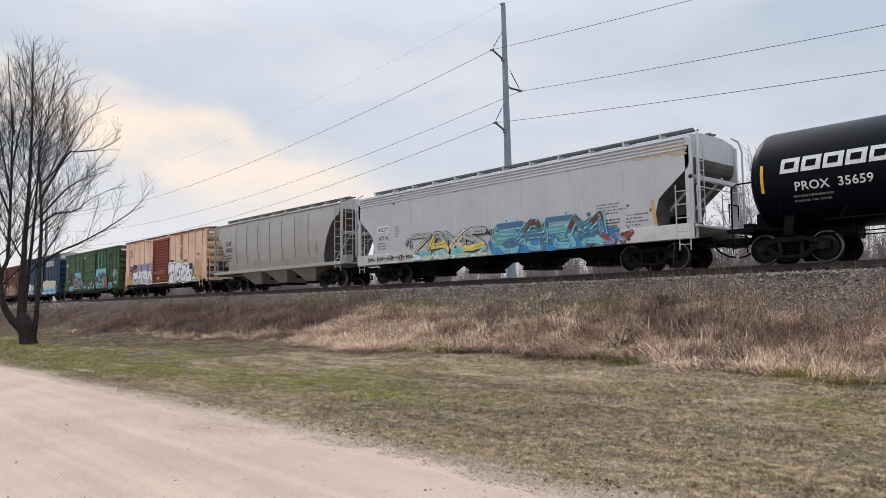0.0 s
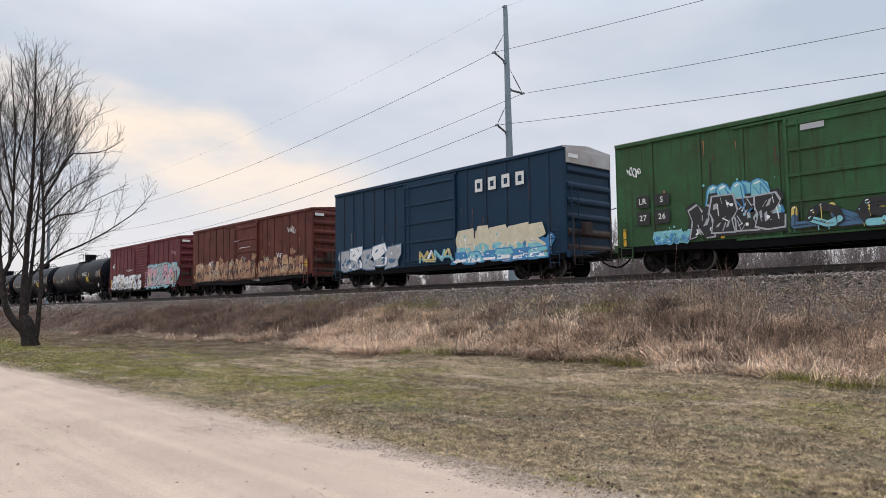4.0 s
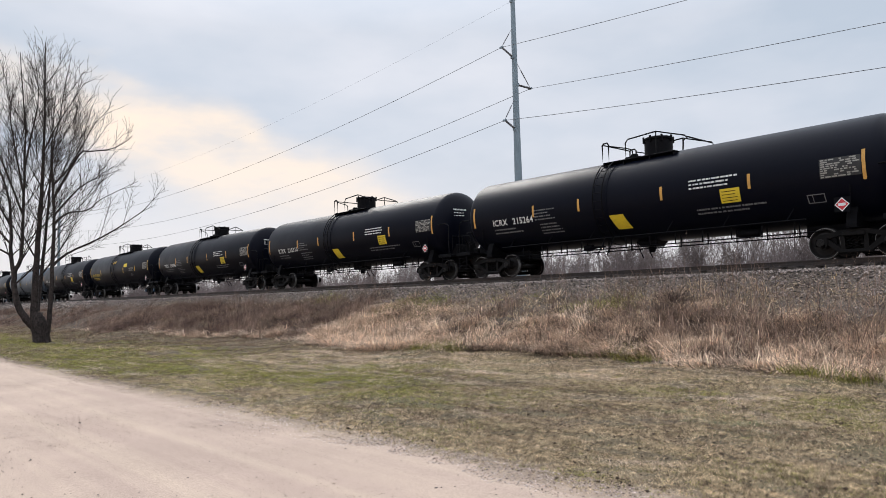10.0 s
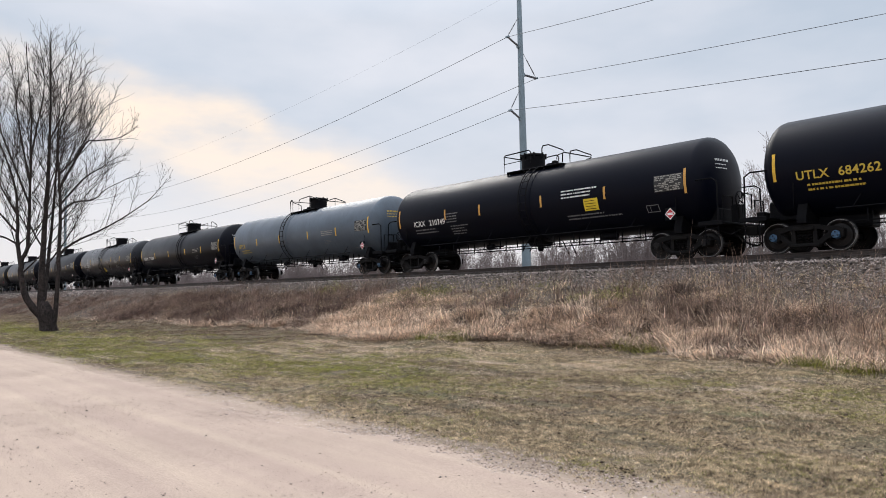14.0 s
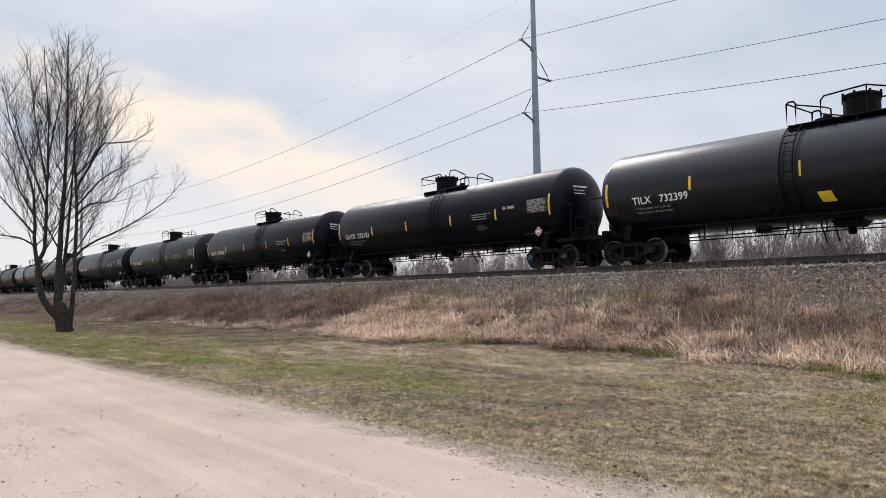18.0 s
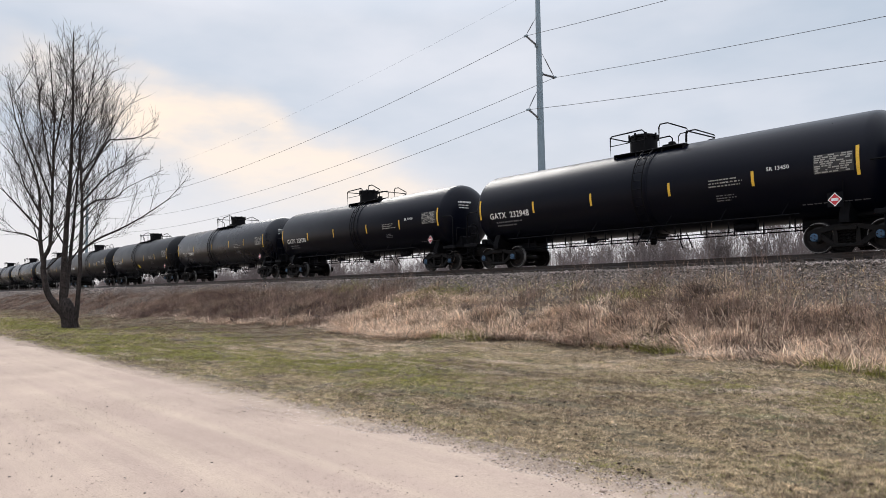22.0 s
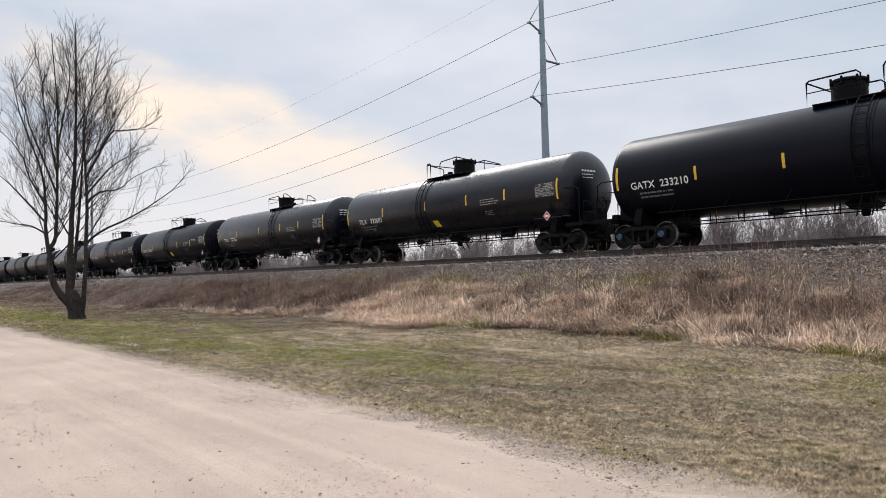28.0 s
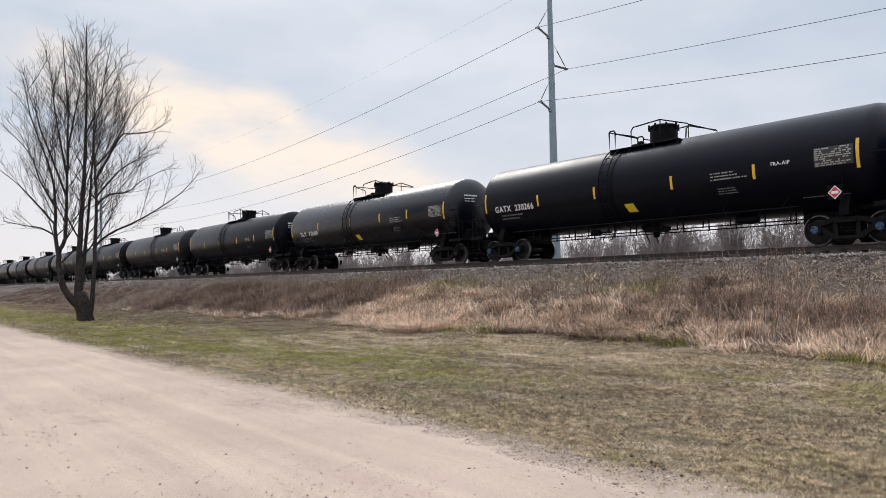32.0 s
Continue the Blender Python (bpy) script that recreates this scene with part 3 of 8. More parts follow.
def build_ground():
    xs = np.unique(np.concatenate([np.arange(-130, 20, 0.6), np.array([-4000, -2000, -1000, -600, -400, -300, -240, -200, -170, -150, 30, 50, 90, 160, 300, 600, 1200, 2500, 4000])]))
    ys = np.unique(np.concatenate([np.arange(-8, 40, 0.35), np.array([-4000, -1500, -500, -150, -60, -25, -14, 46, 60, 80, 110, 160, 240, 400, 800, 1600, 4000])]))
    X, Y = np.meshgrid(xs, ys, indexing="ij")
    Z = land(X, Y)
    v = np.stack([X, Y, Z], -1).reshape(-1, 3)
    i, j = np.meshgrid(np.arange(len(xs) - 1), np.arange(len(ys) - 1), indexing="ij")
    a = (i * len(ys) + j).ravel()
    me = raw_mesh("ground", v, np.stack([a, a + len(ys), a + len(ys) + 1, a + 1], -1), TURF)
    me.shade_smooth()
    tagged(new("ground", me), "patchy early-spring lawn rising to a weedy bank", "ground", kind="structure")
    # the gravel road: its far edge wanders
    xs = np.concatenate([[-900, -500, -300, -200, -150], np.arange(-120, 16, 0.25), [30, 60, 120, 300, 900]])
    rng = np.random.default_rng(5)
    edge = 4.95 + 0.12 * np.sin(xs * 0.7) + 0.08 * np.sin(xs * 1.9 + 1) + 0.1 * rng.standard_normal(len(xs))
    cols = np.linspace(-4.2, 1, 14)
    v, nc = [], len(cols)
    for x, e in zip(xs, edge):
        for k, c in enumerate(cols):
            y = c if k < nc - 1 else e
            lift = 0.03 - 0.012 * abs(y) / 5 + 0.008 * math.sin(x * 0.9 + y) * math.sin(y * 1.7)
            v.append((x, c + (e - c) * (k / (nc - 1)) ** 1.0 if k else -4.2, lift if 0 < k < nc - 1 else 0.002))
    a = np.array([i * nc + k for i in range(len(xs) - 1) for k in range(nc - 1)])
    me = raw_mesh("road", v, np.stack([a, a + nc, a + nc + 1, a + 1], -1), ROAD)
    me.shade_smooth()
    tagged(new("road", me), "pale pinkish crushed-limestone gravel road", "road", kind="structure")


build_ground()


def scatter_stones(name, label, mat, n, xr, yr, size, seed, lift=0.0, skew=1.0, clump=0.0):
    """Loose stones: squashed, turned octahedra in one mesh."""
    rng = np.random.default_rng(seed)
    x = xr[1] - (xr[1] - xr[0]) * rng.random(n) ** skew
    y = rng.uniform(*yr, n)
    if clump:
        keep = rng.random(n) < np.clip((patchy(x, y, clump, seed, 2.0) - 0.42) * 4, 0.04, 1)
        x, y = x[keep], y[keep]
        n = len(x)
    z = land(x, y) + lift
    s = size * np.exp(0.35 * rng.standard_normal(n))
    base = np.array([(1, 0, 0), (0, 1, 0), (-1, 0, 0), (0, -1, 0), (0, 0, 0.8), (0, 0, -0.5)], float)
    f = np.array([(0, 1, 4), (1, 2, 4), (2, 3, 4), (3, 0, 4), (1, 0, 5), (2, 1, 5), (3, 2, 5), (0, 3, 5)])
    a = rng.uniform(0, 6.28, n)
    b = base[None] * (1 + 0.35 * rng.standard_normal((n, 6, 3))) * (s[:, None, None] * np.array([1, 0.8, 0.7]))
    c, d = np.cos(a)[:, None], np.sin(a)[:, None]
    v = np.stack([b[..., 0] * c - b[..., 1] * d + x[:, None], b[..., 0] * d + b[..., 1] * c + y[:, None], b[..., 2] + z[:, None] + 0.2 * s[:, None]], -1)
    me = raw_mesh(name, v.reshape(-1, 3), (f[None] + 6 * np.arange(n)[:, None, None]).reshape(-1, 3), mat)
    return tagged(new(name, me), label, "stones", kind="stuff")


scatter_stones("ballast", "loose grey crushed-stone ballast on the track bed", STONE, 80000, (-75, 4), (20.0, 22.55), 0.029, 3, skew=1.8)
scatter_stones("ballast", "grey crushed-stone ballast along the far track bed", STONE, 9000, (-150, -75), (20.3, 22.55), 0.075, 4)
scatter_stones("ballast", "stray ballast stones fallen down the bank", STONE, 5000, (-40, 3), (18.2, 20.4), 0.034, 5, skew=2.0, clump=1.2)
scatter_stones("gravel", "scattered small pebbles on the gravel road", PEBBLE, 10000, (-26, 0), (1.2, 5.4), 0.0062, 8, lift=0.03, skew=1.4, clump=0.8)
scatter_stones("gravel", "fine loose gravel lying in bands along the road", ROAD_GRIT, 60000, (-22, 0), (1.0, 4.9), 0.0045, 28, lift=0.027, skew=1.5, clump=0.9)
scatter_stones("gravel", "dark pebbles lying loose on the gravel road", DARK_PEBBLE, 2600, (-24, 0), (1.2, 5.0), 0.0052, 18, lift=0.03, skew=1.3, clump=1.0)
scatter_stones("gravel", "larger dark stones here and there on the road", DARK_PEBBLE, 70, (-20, 0), (1.2, 4.8), 0.0115, 19, lift=0.031, skew=1.2)
scatter_stones("gravel", "pale crushed stones pushed to the edge of the road", PALE_PEBBLE, 11000, (-12, -1), (4.4, 5.4), 0.0080, 23, lift=0.018, clump=0.7)
scatter_stones("leaf_litter", "dark leaf litter and soil crumbs strewn over the lawn", LITTER, 62000, (-30, 1), (5.2, 15.4), 0.0105, 20, lift=0.010, skew=1.5, clump=0.5)
scatter_stones("leaf_litter", "dark litter strewn over the far lawn", LITTER, 4500, (-60, -30), (7.0, 15.6), 0.022, 22, lift=0.006)
scatter_stones("gravel", "gravel thrown along the verge of the road", ROAD_GRIT, 14000, (-30, 0), (4.4, 5.45), 0.0075, 9, lift=0.016, skew=1.4, clump=0.7)


def build_track():
    track = thing("railway_track", "single railway track of steel rails on wooden ties", "railway track")
    track["kind"] = "structure"
    prof = [(-0.07, -0.17), (0.07, -0.17), (0.07, -0.155), (0.012, -0.135), (0.012, -0.045), (0.036, -0.035), (0.036, -0.006), (0.028, 0), (-0.028, 0), (-0.036, -0.006), (-0.036, -0.035), (-0.012, -0.045), (-0.012, -0.135), (-0.07, -0.155)]
    for side in (-1, 1):
        y = TRACK_Y + side * 0.755
        part("rail", Geo().prism([(y + a, RAIL_Z + b) for a, b in prof], "x", -760, 640), RAIL_STEEL, track, "worn steel rail with rusty web")
    g = Geo().box(-0.115, 0.115, -1.3, 1.3, -0.18, 0.0, 0.012)
    me = g.mesh("tie", TIE_WOOD)
    plate = Geo().box(-0.1, 0.1, -0.16, 0.16, 0.0, 0.02, 0.004).mesh("tie_plate", RAIL_STEEL)
    rng = random.Random(4)
    for i in range(230):
        t = part("tie", me, None, track)
        t.location = (8 - i * 0.52, TRACK_Y + rng.uniform(-0.04, 0.04), RAIL_Z - 0.19)
        t.rotation_euler = (0, 0, rng.uniform(-0.012, 0.012))
        if i < 110:
            q = part("tie_plate", plate, None, t)
            q.location = (0, -0.755, 0.0)


build_track()


# ---- grasses and brush ----
def lawn(name, label, mat, x, y, seed, blades=10, lie=1.0):
    """Short lawn grass in tufts of leaning blades, one triangle each, in one mesh."""
    rng = np.random.default_rng(seed)
    r0 = np.hypot(x, y)
    c = np.repeat(np.arange(len(x)), blades)
    n = len(c)
    r = r0[c]
    size = np.exp(0.45 * rng.standard_normal(len(x)))[c]
    px = x[c] + rng.standard_normal(n) * (0.012 + 0.0022 * r) * size
    py = y[c] + rng.standard_normal(n) * (0.012 + 0.0022 * r) * size
    a, t = rng.uniform(0, 6.28, n), rng.uniform(0, 6.28, n)
    h = (0.02 + 0.0009 * r) * np.exp(0.3 * rng.standard_normal(n))
    k = np.clip(rng.uniform(0.55, 1.0, n) * lie, 0, 1)
    p = np.stack([px, py, land(px, py) - 0.003], -1)
    w = np.stack([np.cos(a), np.sin(a), 0 * a], -1) * (0.0013 + 0.00028 * r)[:, None]
    tip = p + np.stack([np.cos(t) * h * k, np.sin(t) * h * k, h * np.sqrt(1.06 - k * k)], -1)
    v = np.stack([p - w, p + w, tip], 1).reshape(-1, 3)
    me = raw_mesh(name, v, np.arange(3 * n).reshape(-1, 3), mat)
    return tagged(new(name, me), label, "grass", kind="stuff")


def sheaves(name, label, mat, x, y, count, height, width, lean, fall, spread, seed, category="grass", z=None, mess=0.35):
    """Clumps of long bent blades: each clump leans its own way, partly with fall (the way the slope lays it)."""
    rng = np.random.default_rng(seed)
    m = len(x)
    reps = rng.integers(int(count * 0.6), int(count * 1.4), m)
    c = np.repeat(np.arange(m), reps)
    n = len(c)
    ang = rng.uniform(0, 6.28, m)
    amount = lean * rng.uniform(0.35, 1.5, m)
    size = np.exp(0.3 * np.clip(rng.standard_normal(m), -1.5, 1.2))
    dx = (np.cos(ang) * amount + fall[0])[c] + mess * lean * rng.standard_normal(n)
    dy = (np.sin(ang) * amount + fall[1])[c] + mess * lean * rng.standard_normal(n)
    px = x[c] + spread * size[c] * rng.standard_normal(n)
    py = y[c] + spread * size[c] * rng.standard_normal(n)
    pz = (land(px, py) - 0.03) if z is None else np.full(n, z)
    h = height * size[c] * np.exp(0.22 * np.clip(rng.standard_normal(n), -1.5, 1.5))
    k = np.hypot(dx, dy)
    a = rng.uniform(0, 6.28, n)
    w = np.stack([np.cos(a), np.sin(a), 0 * a], -1) * (width * np.exp(0.3 * rng.standard_normal(n)))[:, None]
    p = np.stack([px, py, pz], -1)

    def along(u):
        up = h * (u - np.minimum(k, 1.6) * 0.42 * u * u)
        return p + np.stack([dx * h * u ** 1.7, dy * h * u ** 1.7, np.maximum(up, 0.02)], -1)
    q1, q2, tip = along(0.4), along(0.75), along(1.0)
    v = np.stack([p - w, p + w, q1 + w * 0.9, q1 - w * 0.9, q2 + w * 0.6, q2 - w * 0.6, tip], 1).reshape(-1, 3)
    f = (np.array([(0, 1, 2), (0, 2, 3), (3, 2, 4), (3, 4, 5), (5, 4, 6)])[None] + 7 * np.arange(n)[:, None, None]).reshape(-1, 3)
    me = raw_mesh(name, v, f, mat)
    return tagged(new(name, me), label, category, kind="stuff")


def toe_line(x):
    return 15.05 + 0.4 * np.sin(0.42 * (x + 17.6)) + 0.2 * np.sin(x * 1.7 + 1) + 0.12 * np.sin(x * 3.9)


def build_grass():
    rng = np.random.default_rng(21)
    # lawn: denser near the eye; dead straw, brown thatch and fresh green by patches
    n = 370000
    r = 5.0 * (100 / 5.0) ** rng.random(n)
    a = radians(12) + radians(74) * rng.random(n)
    x, y = -r * np.sin(a), r * np.cos(a)
    edge = y - 4.95 - 0.5 * patchy(x, y, 0.7, 41)
    keep = (edge > -0.3) & (y < 15.9) & (rng.random(n) < np.clip(0.08 + 1.1 * edge, 0.03, 1))
    keep &= rng.random(n) < np.clip(3.2 * patchy(x, y, 0.45, 42, 1.6) - 0.75, 0.1, 1)
    x, y = x[keep], y[keep]
    m = len(x)
    lush = 0.27 * np.exp(-((y - 8.3) / 2.1) ** 2) * np.clip((-8 - x) / 6, 0, 1) - 0.05 * np.clip((x + 9) / 3, 0, 1) - 0.25 * np.clip((y - 11.5) / 2, 0, 1)
    green = 0.5 * patchy(x, y, 2.2, 43, 2.4) + 0.5 * patchy(x, y, 0.5, 44, 1.8) + lush + 0.15 * rng.standard_normal(m) > 0.655
    brown = 0.55 * patchy(x, y, 1.8, 45, 2.5) + 0.45 * patchy(x, y, 0.4, 46, 1.6) - 0.05 * np.clip((y - 10.5) / 2, 0, 1) * np.clip((x + 22) / 3, 0, 1) + 0.3 * np.clip((y - 10.3) / 1.5, 0, 1) * np.clip((-19 - x) / 4, 0, 1) + 0.12 * rng.standard_normal(m) > 0.55
    brown &= ~green
    dry = ~green & ~brown
    lawn("lawn_grass", "short dead straw-coloured lawn grass", LAWN_DRY, x[dry], y[dry], 1, 8)
    lawn("lawn_grass", "matted brown thatch of last year's lawn grass", LAWN_BROWN, x[brown], y[brown], 6, 8, 1.15)
    lawn("lawn_grass", "short fresh green lawn grass in patches", LAWN_GREEN, x[green], y[green], 2, 8)
    # pale mats of dead grass left lying
    for k, (cx, cy, lx, ly) in enumerate(((-9.6, 12.3, 0.75, 0.13), (-10.1, 12.4, 0.6, 0.09), (-8.9, 12.2, 0.5, 0.08), (-15.0, 13.7, 0.5, 0.1), (-13.1, 13.6, 0.5, 0.09), (-12.3, 11.8, 0.5, 0.1), (-5.4, 10.5, 0.6, 0.16), (-19.0, 13.2, 0.6, 0.08), (-4.3, 6.4, 0.3, 0.1))):
        c = 170
        px = rng.normal(cx, lx, c)
        lawn("lawn_grass", "pale mat of dead grass lying on the lawn", STRAW, px, rng.normal(cy, ly, c) + 0.08 * np.sin(3 * px), 30 + k, 11, 1.3)
    cx, c = rng.uniform(-23, 0, 420), rng.integers(0, 420, 16000)
    cy = np.concatenate([rng.uniform(6.0, 14.6, 180), rng.uniform(9.0, 14.9, 240)])
    lawn("lawn_grass", "small scattered wisps of pale dead grass on the lawn", STRAW, cx[c] + rng.normal(0, 0.34, 16000), cy[c] + rng.normal(0, 0.09, 16000), 50, 8, 1.3)

    # bank: pale straw laid over like thatch, in a broad swathe and along the foot
    def zone(x, y):
        """How strawy the bank is: a swathe up the slope, a band along its foot, a looser cover before it."""
        up = y - toe_line(x)
        swathe = np.exp(-((x + 22.8 + 0.25 * up) / 2.8) ** 2) * np.clip((5.2 - up) / 0.8, 0, 1)
        foot = np.clip((1.7 - up) / 0.7, 0, 1) * np.clip((x + 27) / 3, 0, 1) * np.clip((-6.5 - x) / 3, 0.25, 1)
        loose = 0.85 * np.clip((x + 13.5) / 3, 0, 1) * np.clip((4.4 - up) / 1.2, 0, 1)
        fringe = 0.08 * np.clip((0.8 - up) / 0.4, 0, 1) * np.clip((-27 - x) / 3, 0, 1)
        return np.maximum.reduce([swathe, foot, loose, fringe]), swathe

    m = 7600
    x = 3 - 60 * rng.random(m) ** 1.1
    y = toe_line(x) + 5.2 * rng.random(m) ** 1.2
    cover, swathe = zone(x, y)
    keep = rng.random(m) < cover * np.clip(3.6 * patchy(x, y, 0.8, 61) - 1.05 + 0.8 * swathe, 0.06, 1)
    x, y, swathe = x[keep], y[keep], swathe[keep]
    tone = 0.5 + 1.25 * (patchy(x, y, 0.9, 62) - 0.5) + 0.06 * rng.standard_normal(len(x)) + 0.2 * swathe - 0.13 * np.clip((x + 15) / 3, 0, 1) * np.clip(y - toe_line(x) - 0.3, 0, 1)
    for mat, sel, word, seed in ((STRAW, tone > 0.46, "pale dry grass laid over like thatch on the bank", 3), (STRAW_TAN, (tone <= 0.46) & (tone > 0.34), "tan dry grass laid over in sheaves on the bank", 33), (BRUSH, tone <= 0.34, "brown dead grass matted among the straw", 34)):
        sheaves("bank_grass", word, mat, x[sel], y[sel], 46, 0.28, 0.0088, 1.4, (0.15, -0.6), 0.15, seed, mess=0.55)
    # single tussocks that droop over the foot of the bank
    m = 520
    x = np.concatenate([2 - 29 * rng.random(m - 36), -29 - 14 * rng.random(36) ** 1.5])
    y = toe_line(x) + 0.15 + np.concatenate([2.6 * rng.random(m - 36) ** 1.5, 0.5 * rng.random(36)])
    tone = patchy(x, y, 0.9, 63) + 0.1 * rng.standard_normal(m)
    for mat, sel, word, seed in ((STRAW, tone > 0.5, "bleached straw tussock drooping on the bank", 4), (STRAW_TAN, tone <= 0.5, "tan straw tussock drooping on the bank", 35)):
        sheaves("bank_grass", word, mat, x[sel], y[sel], 70, 0.34, 0.0085, 0.95, (0.05, -0.4), 0.12, seed, mess=0.5)
    # brown weeds: upright and dense beyond the straw, looser before it
    m = 6400
    x = 3 - 125 * rng.random(m) ** 1.05
    y = toe_line(x) + 0.35 + 5.2 * rng.random(m)
    dense = np.clip((-26.5 - x) / 2, 0.0, 1.0) * np.clip((x + 62) / 10, 0.25, 1) * np.clip((20.9 - y) / 0.9, 0.08, 1) * np.clip(2.6 * patchy(x, y, 1.6, 64) - 0.4, 0.25, 1)
    dense = dense + (x > -19) * np.clip((patchy(x, y, 1.2, 65) - 0.55) * 4, 0, 0.5) * np.clip((20.3 - y) / 1.0, 0.1, 1) + 0.06
    keep = rng.random(m) < dense
    near = rng.uniform(-13, 2, 700), rng.uniform(0.2, 3.6, 700)
    pick = rng.random(700) < np.clip((patchy(near[0], near[1], 0.9, 68) - 0.42) * 4, 0, 0.8)
    x, y = np.concatenate([x[keep], near[0][pick]]), np.concatenate([y[keep], toe_line(near[0][pick]) + near[1][pick]])
    dark = patchy(x, y, 1.4, 66) + 0.12 * rng.standard_normal(len(x)) - 0.08 * (x > -19) - 0.3 * (x > -13) > 0.58
    tan = ~dark & (x > -14) & (patchy(x, y, 0.7, 69) + 0.12 * rng.standard_normal(len(x)) > 0.46)
    sheaves("bank_brush", "tan dead weeds standing loosely on the bank", STRAW_TAN, x[tan], y[tan], 40, 0.36, 0.0050, 0.8, (0.05, -0.2), 0.22, 37, "brush", mess=0.6)
    brown = ~dark & ~tan
    sheaves("bank_brush", "dense brown dead weeds standing on the bank", BRUSH, x[brown], y[brown], 50, 0.36, 0.0050, 0.7, (0.05, -0.15), 0.26, 5, "brush", mess=0.55)
    sheaves("bank_brush", "dark red-brown dead weeds standing on the bank", BRUSH_DARK, x[dark], y[dark], 50, 0.36, 0.0050, 0.65, (0.05, -0.1), 0.22, 36, "brush", mess=0.55)
    m = 760
    x = np.concatenate([3 - 70 * rng.random(520) ** 1.2, 2 - 15 * rng.random(240)])
    y = toe_line(x) + 0.5 + 5.0 * rng.random(m)
    sheaves("bank_brush", "tall thin dead weed stalks on the bank", BRUSH, x, y, 7, 0.95, 0.0042, 0.3, (0, 0), 0.2, 6, "brush")
    # fresh green: along the foot in spots, low and olive on the upper bank
    m = 200
    spot = np.array([-18.3, -16.9, -11.2, -10.4, -6.3, -5.4, -2.6])[rng.integers(0, 7, m)]
    x = spot + rng.normal(0, 0.35, m)
    sheaves("bank_grass", "fresh green shoots at the foot of the dry grass", LAWN_GREEN, x, toe_line(x) + rng.normal(0.05, 0.15, m), 26, 0.2, 0.006, 0.7, (0, -0.2), 0.16, 7)
    m = 700
    x = -13 - 13 * rng.random(m)
    y = 18.6 + 2.0 * rng.random(m)
    keep = rng.random(m) < np.clip((patchy(x, y, 1.6, 67) - 0.40) * 5, 0, 1)
    sheaves("bank_grass", "low matted olive-green growth on the upper bank", LAWN_GREEN, x[keep], y[keep], 30, 0.17, 0.0055, 1.1, (0, -0.3), 0.22, 17)
    m = 44
    spot = np.array([(-15.2, 18.3), (-12.1, 19.3), (-10.7, 15.8), (-8.4, 15.5), (-11.6, 19.7), (-14.2, 17.6), (-5.0, 17.5), (-9.6, 17.9)])[rng.integers(0, 8, m)]
    sheaves("bank_brush", "dark dried weed clumps standing out of the straw", DARK_WEED, spot[:, 0] + rng.normal(0, 0.5, m), spot[:, 1] + rng.normal(0, 0.25, m), 45, 0.32, 0.006, 0.8, (0, -0.1), 0.15, 19, "brush")
    m = 2200
    x = 3 - 60 * rng.random(m) ** 1.2
    y = 16.6 + 4.1 * rng.random(m)
    sheaves("bank_grass", "short dry grass tufts between the weeds on the bank", LAWN_DRY, x, y, 28, 0.16, 0.0075, 1.3, (0, -0.3), 0.24, 18)
    m = 18
    x, y = rng.normal(-32.2, 0.6, m), rng.normal(20.2, 0.2, m)
    sheaves("bank_brush", "small pale green bush at the edge of the ballast", LAWN_GREEN, x, y, 20, 0.38, 0.006, 0.6, (0, 0), 0.2, 8, "bush")


build_grass()


# ---- trees ----
def grow(thick, thin, start, heading, length, radius, rng, depth, spread, lift, thick_at=0.03, child=(5, 7), sides=5, least=0.005, dome=None, wobble=0.10):
    """A branch that curves upwards, with smaller ones along it; dome keeps the crown's outline."""
    steps = max(3, int(length / 0.8)) if depth else 3
    p, d = Vector(start), Vector(heading).normalized()
    pts, rs, heads = [p.copy()], [radius], [d.copy()]
    for i in range(steps):
        d = (d + Vector((rng.uniform(-1, 1), rng.uniform(-1, 1), rng.uniform(-1, 1))) * wobble + Vector((0, 0, lift))).normalized()
        p = p + d * (length / steps)
        if dome and not dome(p) and i > 1:
            break
        pts.append(p.copy())
        heads.append(d.copy())
        rs.append(max(radius * (1 - 0.88 * (i + 1) / steps), least))
    steps = len(pts) - 1
    (thick if radius > thick_at else thin).tube(pts, rs, sides if radius > thick_at else 3, caps=False)
    if depth == 0 or steps < 2:
        return
    count = rng.randint(*child)
    for k in range(count):
        f = 0.2 + 0.79 * (k + rng.random() * 0.8) / count
        i = min(int(f * steps), steps - 1)
        base = pts[i].lerp(pts[i + 1], f * steps - i)
        side = heads[i].cross(Vector((rng.uniform(-1, 1), rng.uniform(-1, 1), rng.uniform(-0.3, 0.6)))).normalized()
        a = radians(rng.uniform(*spread))
        h = heads[i] * math.cos(a) + side * math.sin(a)
        grow(thick, thin, base, h, length * rng.uniform(0.38, 0.6) * (1.15 - 0.5 * f), rs[i] * rng.uniform(0.42, 0.6), rng, depth - 1, spread, lift, thick_at, child, sides, least, dome, wobble)


